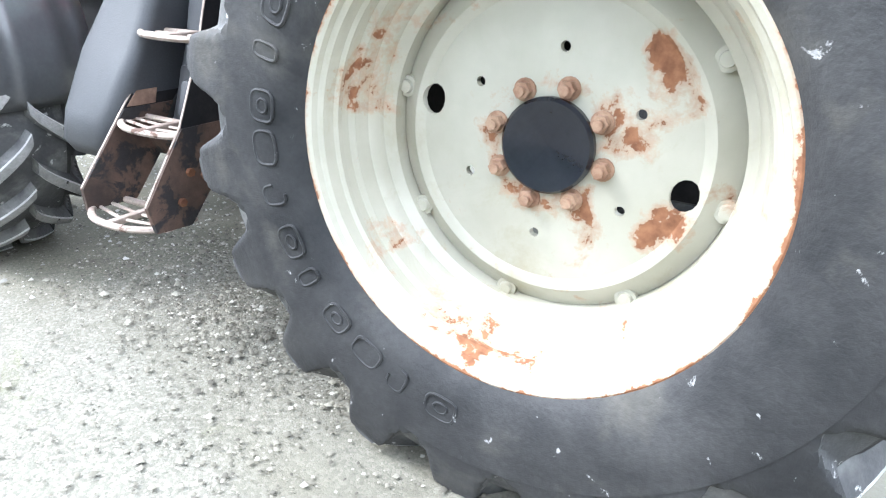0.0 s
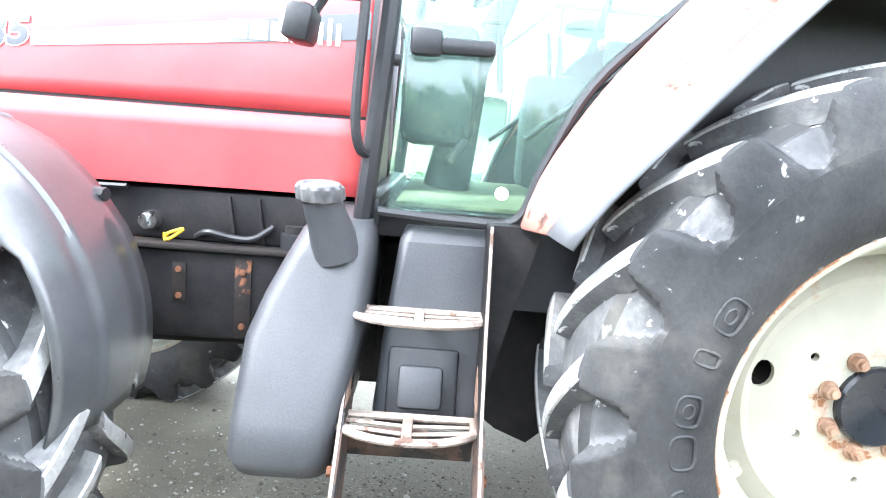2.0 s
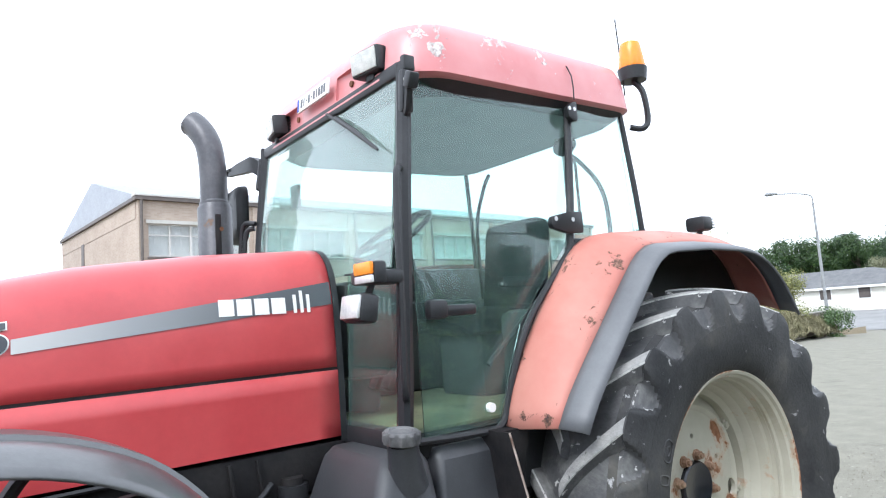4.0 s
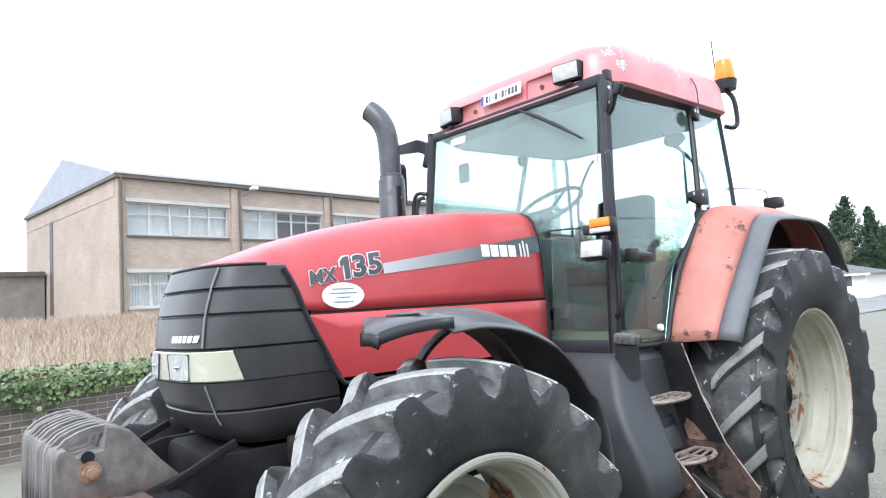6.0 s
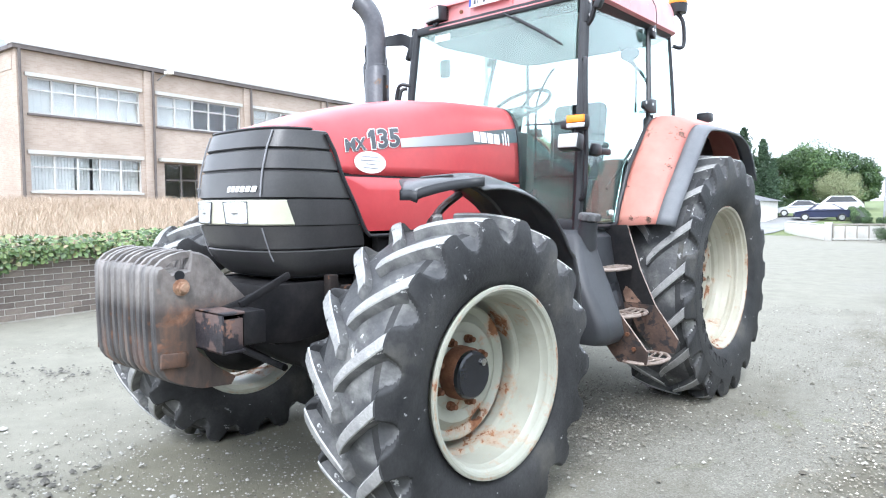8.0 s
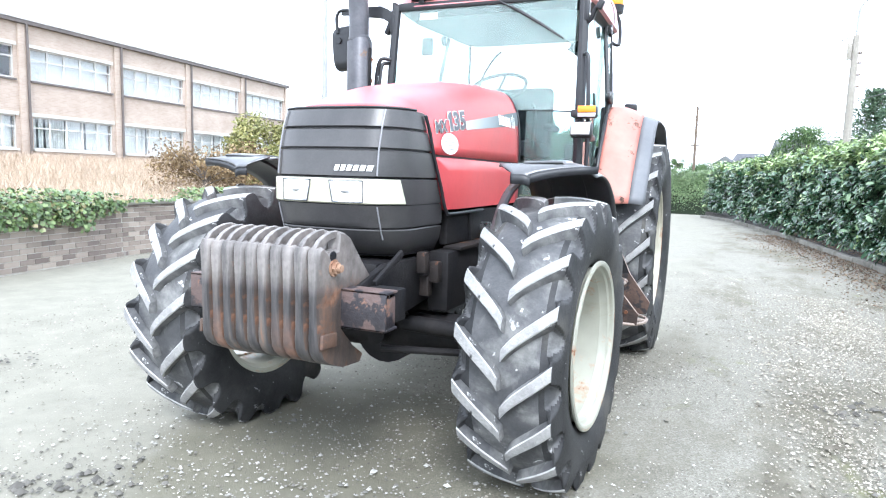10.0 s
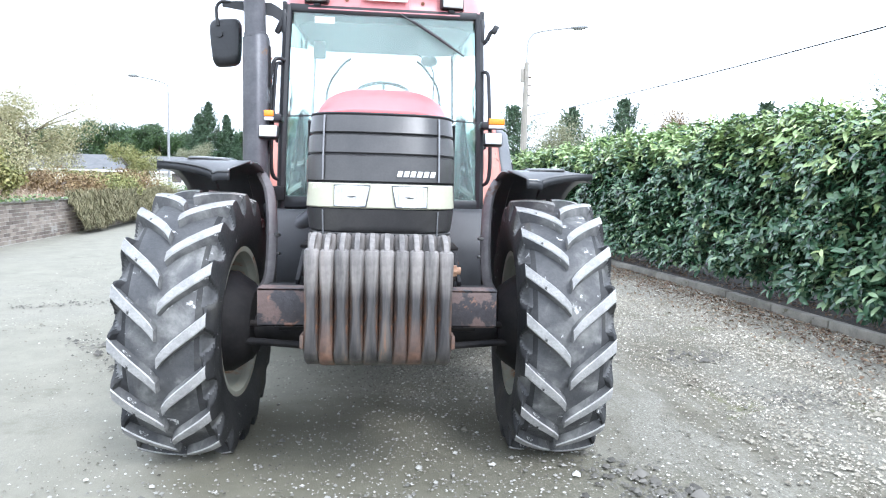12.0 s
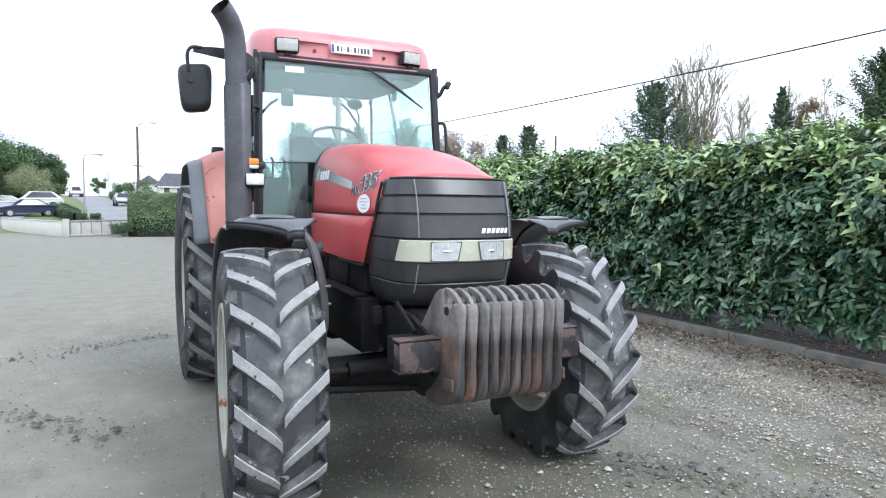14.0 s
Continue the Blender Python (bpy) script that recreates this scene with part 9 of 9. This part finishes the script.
blob_tree("russet_tree", "russet autumn tree behind the hedge", (23.3, 43.0, 0), 8.0, 3.0, M_BROWNLEAF, 0.16, 24000, 0.11, 136, 0.9, 0.1)
blob_tree("russet_tree", "russet autumn tree behind the hedge", (24.5, 47.0, 0), 7.0, 3.0, M_BROWNLEAF, 0.16, 16000, 0.12, 137, 0.9, 0.1)
conifer("dark green conifer behind the hedge", (10.0, 44.0, 0), 7.6, 3.4, 138, 16000, size=0.21)
conifer("dark green conifer behind the hedge", (18.0, 42.0, 0), 8.2, 3.4, 139, 16000, size=0.21)
conifer("dark green conifer behind the hedge", (14.3, 43.0, 0), 7.5, 3.0, 140, 15000, size=0.21)
blob_tree("pale_tree", "pale olive tree behind the hedge", (11.5, 36.0, 0), 6.1, 2.7, M_OLIVE, 0.12, 14000, 0.11, 141, 0.95, 0.05)
blob_tree("broadleaf_tree", "green tree behind the hedge", (7.0, 52.0, 0), 6.0, 2.6, M_BROAD, 0.16, 10000, 0.16, 142, 0.9, 0.1)


# ---- dry grass, ivy, fallen leaves and loose stones ----
def blades(name, label, n, area, hgt, mat, seed):
    rng = np.random.default_rng(seed)
    verts, faces = [], []
    for _ in range(n):
        x, y = area(rng)
        z = field_z(x, y) - 0.02
        h = hgt * rng.uniform(0.5, 1.25)
        a = rng.uniform(0, 6.28)
        dx, dy = math.cos(a), math.sin(a)
        lx, ly = rng.normal(0, 0.42 * h), rng.normal(0, 0.42 * h)
        w = rng.uniform(0.003, 0.0065) * (1 + 0.07 * abs(x + 7))
        i = len(verts)
        verts += [(x - dx * w, y - dy * w, z), (x + dx * w, y + dy * w, z), (x + lx * 0.4 + dx * w * 0.7, y + ly * 0.4 + dy * w * 0.7, z + h * 0.6), (x + lx * 0.4 - dx * w * 0.7, y + ly * 0.4 - dy * w * 0.7, z + h * 0.6), (x + lx, y + ly, z + h)]
        faces += [(i, i + 1, i + 2, i + 3), (i + 3, i + 2, i + 4)]
    return tagged(new(name, cloud_of(name, verts, faces, mat)), label, "grass", "", "stuff")


def field_area(rng):
    y = rng.uniform(-9, 22)
    return wall_x(y) - 0.3 - 19 * rng.random() ** 1.3, y


blades("dry_grass", "tall dry straw-coloured grass in the field", 54000, field_area, 0.33, M_STRAW, 21)


def build_ivy():
    rng = np.random.default_rng(31)
    pos, nrm = [], []
    for _ in range(15000):
        y = rng.uniform(-7, 9.5)
        f = 0.55 + 0.45 * noise.noise(Vector((y * 0.7, 1.5, 0)))
        thick = 0.25
        if y > 1.5:
            f, thick = (max(f, 0.75), 0.25) if 3.2 < y < 5.2 else (0.06, 0.0)
        if rng.random() > max(f, 0.08) + thick:
            continue
        drop = 0.42 * f * rng.random() ** 1.7 * (1 + 0.6 * noise.noise(Vector((y * 2.0, 0, 4))))
        if rng.random() < 0.55:
            pos.append((wall_x(y) - rng.uniform(-0.10, 0.55), y, 0.80 + rng.uniform(0.0, 0.17) * (0.6 + f)))
            nrm.append((0.3, 0, 1))
        else:
            pos.append((wall_x(y) + 0.17 + rng.uniform(0, 0.07), y, 0.86 - drop))
            nrm.append((1, 0, 0.35))
    ob = new("ivy", leaf_cloud("ivy", np.array(pos), np.array(nrm), np.full(len(pos), 0.068), M_IVY, rng, 0.85, 0.5))
    tagged(ob, "green ivy trailing over the brick wall", "ivy", "", "stuff")


build_ivy()


def build_weeds():
    rng = np.random.default_rng(33)
    pos, nrm = [], []
    for _ in range(17000):
        y = rng.uniform(9.6, 26)
        hang = rng.random() ** 0.8
        pos.append((wall_x(y) + 0.06 + 0.42 * hang + 0.10 * noise.noise(Vector((y * 1.4, hang * 3, 2.0))) + rng.uniform(0, 0.08), y, (0.98 - 0.45 * max(0, y - 21) / 5) - (1.02 - 0.4 * max(0, y - 21) / 5) * hang * (0.78 + 0.3 * noise.noise(Vector((y * 0.8, 4.0, 0))))))
        nrm.append((1, 0, 0.4))
    ob = new("hanging_weeds", leaf_cloud("hanging_weeds", np.array(pos), np.array(nrm), np.full(len(pos), 0.24), M_WEED, rng, 0.11, 0.35, 2.5, None, True))
    tagged(ob, "grey-green weeds hanging over the wall", "weeds", "", "stuff")


build_weeds()


def litter(n, seed):
    rng = np.random.default_rng(seed)
    y = rng.uniform(-8, 14, n)
    kx = np.interp(y, [p[1] for p in KERB], [p[0] for p in KERB])
    off = np.where(rng.random(n) < 0.7, -np.abs(rng.normal(0, 0.50, n)), rng.uniform(0.12, 0.6, n))
    pos = np.stack([kx + off, y, np.where(off > 0, 0.12, 0.012)], 1)
    nrm = np.tile([0, 0, 1.0], (n, 1))
    tagged(new("fallen_leaves", leaf_cloud("fallen_leaves", pos, nrm, np.full(n, 0.046), M_LITTER, rng, 0.5, 0.35, 0.0, None, True)), "brown fallen leaves along the kerb", "leaves", "", "stuff")


litter(13000, 41)


def stones(name, label, n, place, size, mat, seed):
    rng = np.random.default_rng(seed)
    base = np.array([(1, 0, 0), (0, 1, 0), (-1, 0, 0), (0, -1, 0), (0, 0, 1)], float)
    tri = np.array([(0, 1, 4), (1, 2, 4), (2, 3, 4), (3, 0, 4)])
    p = place(rng, n)
    s = size * np.exp(rng.normal(0, 0.45, n))
    v = base[None] * (s[:, None, None] * rng.uniform(0.6, 1.2, (n, 5, 1))) * np.array([1, 1, 0.7])
    a = rng.uniform(0, 6.28, n)
    c, q = np.cos(a)[:, None], np.sin(a)[:, None]
    v = np.stack([v[..., 0] * c - v[..., 1] * q, v[..., 0] * q + v[..., 1] * c, v[..., 2]], -1)
    v += p[:, None, :]
    f = (tri[None] + (np.arange(n) * 5)[:, None, None]).reshape(-1, 3)
    me = bpy.data.meshes.new(name)
    me.vertices.add(n * 5), me.loops.add(len(f) * 3), me.polygons.add(len(f))
    me.vertices.foreach_set("co", v.reshape(-1))
    me.loops.foreach_set("vertex_index", f.ravel().astype(np.int32))
    me.polygons.foreach_set("loop_start", (np.arange(len(f)) * 3).astype(np.int32))
    me.update(calc_edges=True)
    me.materials.append(mat)
    tagged(new(name, me), label, "gravel", "", "stuff")


M_STONE = leaf_mat("loose_stones", [(0.0, (0.090, 0.082, 0.066)), (0.5, (0.205, 0.190, 0.152)), (0.85, (0.31, 0.293, 0.24)), (1.0, (0.56, 0.54, 0.475))], 0.85)


M_KERBSTONE = leaf_mat("beige_gravel", [(0.0, (0.095, 0.083, 0.063)), (0.4, (0.255, 0.232, 0.183)), (0.8, (0.37, 0.342, 0.278)), (1.0, (0.60, 0.57, 0.49))], 0.85)
M_PALESTONE = leaf_mat("pale_stones", [(0.0, (0.16, 0.155, 0.135)), (0.4, (0.30, 0.29, 0.26)), (1.0, (0.62, 0.61, 0.57))], 0.85)


def gravel_place(rng, n):
    x, y = rng.uniform(-4.5, 4.7, n * 3), rng.uniform(-7.0, 5.0, n * 3)
    k = np.array([0.5 + 0.9 * noise.noise(Vector((a * 0.9, b * 0.9, 7.0))) for a, b in zip(x, y)])
    k = np.where(x > 1.3, k + 0.55, k) - np.where(x < -1.5, 0.2, 0)
    k = np.where((x > 0.2) & (x < 1.1) & (y > -2.2) & (y < 1.5), k + 0.6, k)
    k = np.where((x > 1.1) & (x < 2.8) & (y > -2.4) & (y < 0.6), k - 0.7, k)
    keep = np.where(rng.random(n * 3) < np.clip(k, 0.06, 1))[0][:n]
    m = len(keep)
    out = np.zeros((n, 3))
    out[:m] = np.stack([x[keep], y[keep], np.full(m, 0.0)], 1)
    out[m:, 2] = -0.3
    return out


stones("loose_gravel", "scattered pale grey gravel stones", 110000, gravel_place, 0.0042, M_STONE, 51)


def big_place(rng, n):
    return np.stack([rng.uniform(-4, 4.6, n), rng.uniform(-6.5, 4.5, n), np.full(n, 0.002)], 1)


def patch_place(rng, n):
    """Coarser stones gathered beside the rear wheel."""
    x, y = rng.normal(0.55, 0.40, n), rng.normal(-1.25, 0.50, n)
    return np.stack([x, y + 0.45 * (x - 0.45), np.full(n, 0.003)], 1)


stones("coarse_gravel", "coarser pale and dark stones below the tractor", 8500, patch_place, 0.0056, M_STONE, 54)


def front_place(rng, n):
    """Small pale stones strewn before and beneath the nose."""
    x, y = rng.normal(0.2, 0.9, n), rng.normal(-4.0, 0.9, n)
    return np.stack([x, y, np.full(n, 0.002)], 1)


stones("strewn_gravel", "small pale stones strewn before the tractor", 5200, front_place, 0.0062, M_PALESTONE, 56)


def strip_place(rng, n):
    """Uneven drifts of coarse stone along the kerb."""
    x, y = rng.uniform(1.75, 4.75, n * 4), rng.uniform(-7.0, 3.5, n * 4)
    k = np.array([noise.noise(Vector((a * 1.6, b * 0.55, 2.0))) + 0.5 * noise.noise(Vector((a * 4.0, b * 2.0, 5.0))) for a, b in zip(x, y)])
    keep = np.where(rng.random(n * 4) < np.clip(0.60 + 0.8 * k, 0.15, 1) * np.clip((x - 1.75) / 0.7, 0.15, 1))[0][:n]
    out = np.full((n, 3), -0.3)
    out[:len(keep)] = np.stack([x[keep], y[keep], np.full(len(keep), 0.002)], 1)
    return out


stones("kerb_gravel", "pale beige gravel spread along the kerb", 76000, strip_place, 0.0060, M_KERBSTONE, 55)
stones("larger_stones", "larger loose stones on the yard", 300, big_place, 0.008, M_STONE, 52)


M_CLOD = leaf_mat("dried_mud_crumbs", [(0.0, (0.07, 0.066, 0.058)), (1.0, (0.17, 0.16, 0.14))], 0.95)


def clod_place(rng, n):
    """Mud crumbs shed in rows by wheels, mostly left of the tractor and before it."""
    runs = [((-4.2, 0.6), (-1.0, 2.0)), ((-4.2, 0.6), (-1.0, 2.0)), ((-2.5, -0.5), (-1.7, -1.5)), ((-1.6, -4.2), (-0.7, -3.7)), ((-2.6, -4.4), (-1.5, -4.0)), ((-3.6, -3.4), (-2.9, -2.7)), ((-4.6, -4.6), (-4.0, -3.9)), ((1.15, -3.25), (1.55, -3.75)), ((1.05, -3.1), (1.45, -3.45)), ((1.2, -3.9), (1.9, -4.1)), ((2.5, -2.2), (3.2, -2.0)), ((2.3, -1.2), (2.9, -1.0))]
    out = []
    for k in range(n):
        (x0, y0), (x1, y1) = runs[rng.integers(len(runs))]
        f = rng.random()
        out.append((x0 + (x1 - x0) * f + rng.normal(0, 0.11), y0 + (y1 - y0) * f + rng.normal(0, 0.11), 0.002))
    return np.array(out)


stones("mud_crumbs", "dark dried mud crumbs lying in rows on the yard", 1900, clod_place, 0.012, M_CLOD, 53)


# ---- brick garden wall ----
M_BRICK = surf("old_red_brown_brick", (0.19, 0.155, 0.13), (0.30, 0.25, 0.21), 6, 0.92, 0, 0.5, 60, spots=((0.40, 0.38, 0.34), 0.66, 9, 0.95), rnd=0.45)
M_MORTAR = surf("pale_mortar", (0.44, 0.42, 0.37), (0.55, 0.53, 0.48), 8, 0.95, 0, 0.5, 50)
M_COPING = surf("weathered_coping", (0.20, 0.19, 0.17), (0.33, 0.315, 0.285), 5, 0.95, 0, 0.5, 50)


def build_wall():
    w = thing("brick_wall", "old low brick garden wall, weathered and stained", "wall", kind="structure")
    pts = [Vector((x, y, 0)) for x, y in WALL]
    pick, rest_v, rest_f = 0, [], []
    mesh = None
    rng = random.Random(8)
    for a, b in zip(pts, pts[1:]):
        d = (b - a)
        L = d.length
        d.normalize()
        n = Vector((d.y, -d.x, 0))
        ang = math.degrees(math.atan2(d.y, d.x))
        c = (a + b) / 2
        part("mortar_core", box((c.x, c.y, 0.38), (L + 0.02, 0.20, 0.82), 0, pose(0, 0, 0, 0, 0, ang)), M_MORTAR, w)
        part("coping", box((c.x, c.y, 0.815), (L + 0.03, 0.27, 0.06), 0.012, pose(0, 0, 0, 0, 0, ang)), M_COPING, w)
        for row in range(11):
            s = 0.0 if row % 2 else -0.1125
            while s < L:
                s0, s1 = max(s, 0.0) + 0.005, min(s + 0.225, L) - 0.005
                if s1 - s0 > 0.04:
                    m = a + d * ((s0 + s1) / 2) + n * (0.0945 + rng.uniform(-0.002, 0.005))
                    z = 0.005 + row * 0.0745 + 0.0325
                    if -3.4 < m.y < -0.9 and s1 - s0 > 0.2 and pick < 300:
                        if mesh is None:
                            mesh = finish(box((0, 0, 0), (0.215, 0.02, 0.065), 0.004, None, 1), "brick", M_BRICK, 0)
                        o = new("brick", mesh)
                        o.parent = w
                        o.matrix_world = pose(m.x, m.y, z, rng.uniform(-1, 1), rng.uniform(-0.6, 0.6), ang)
                        pick += 1
                    else:
                        i = len(rest_v)
                        h = (s1 - s0) / 2
                        for du in (-h, h):
                            for dn in (-0.01, 0.01):
                                for dz in (-0.0325, 0.0325):
                                    rest_v.append(tuple(m + d * du + n * dn + Vector((0, 0, z + dz))))
                        rest_f += [tuple(i + k for k in f) for f in ((0, 1, 3, 2), (4, 6, 7, 5), (0, 4, 5, 1), (2, 3, 7, 6), (1, 5, 7, 3), (0, 2, 6, 4))]
                s += 0.225
    m2, nn, ll, bb = nodes_of("old_brick_far")
    gi = nn.new("ShaderNodeNewGeometry")
    col = ramp(nn, ll, gi.outputs["Random Per Island"], [(0, (0.13, 0.105, 0.09)), (0.6, (0.23, 0.19, 0.16)), (1.0, (0.32, 0.275, 0.23))])
    st = ramp(nn, ll, noise_tex(nn, ll, 3.0, 6), [(0.60, (0, 0, 0)), (0.7, (1, 1, 1))])
    ll.new(mixc(nn, ll, st, col, (0.34, 0.32, 0.29)), bb.inputs["Base Color"])
    bb.inputs["Roughness"].default_value = 0.92
    ob = new("more_bricks", cloud_of("more_bricks", rest_v, rest_f, m2))
    ob.parent = w
    tagged(ob, "further bricks of the same wall", kind="stuff")


build_wall()
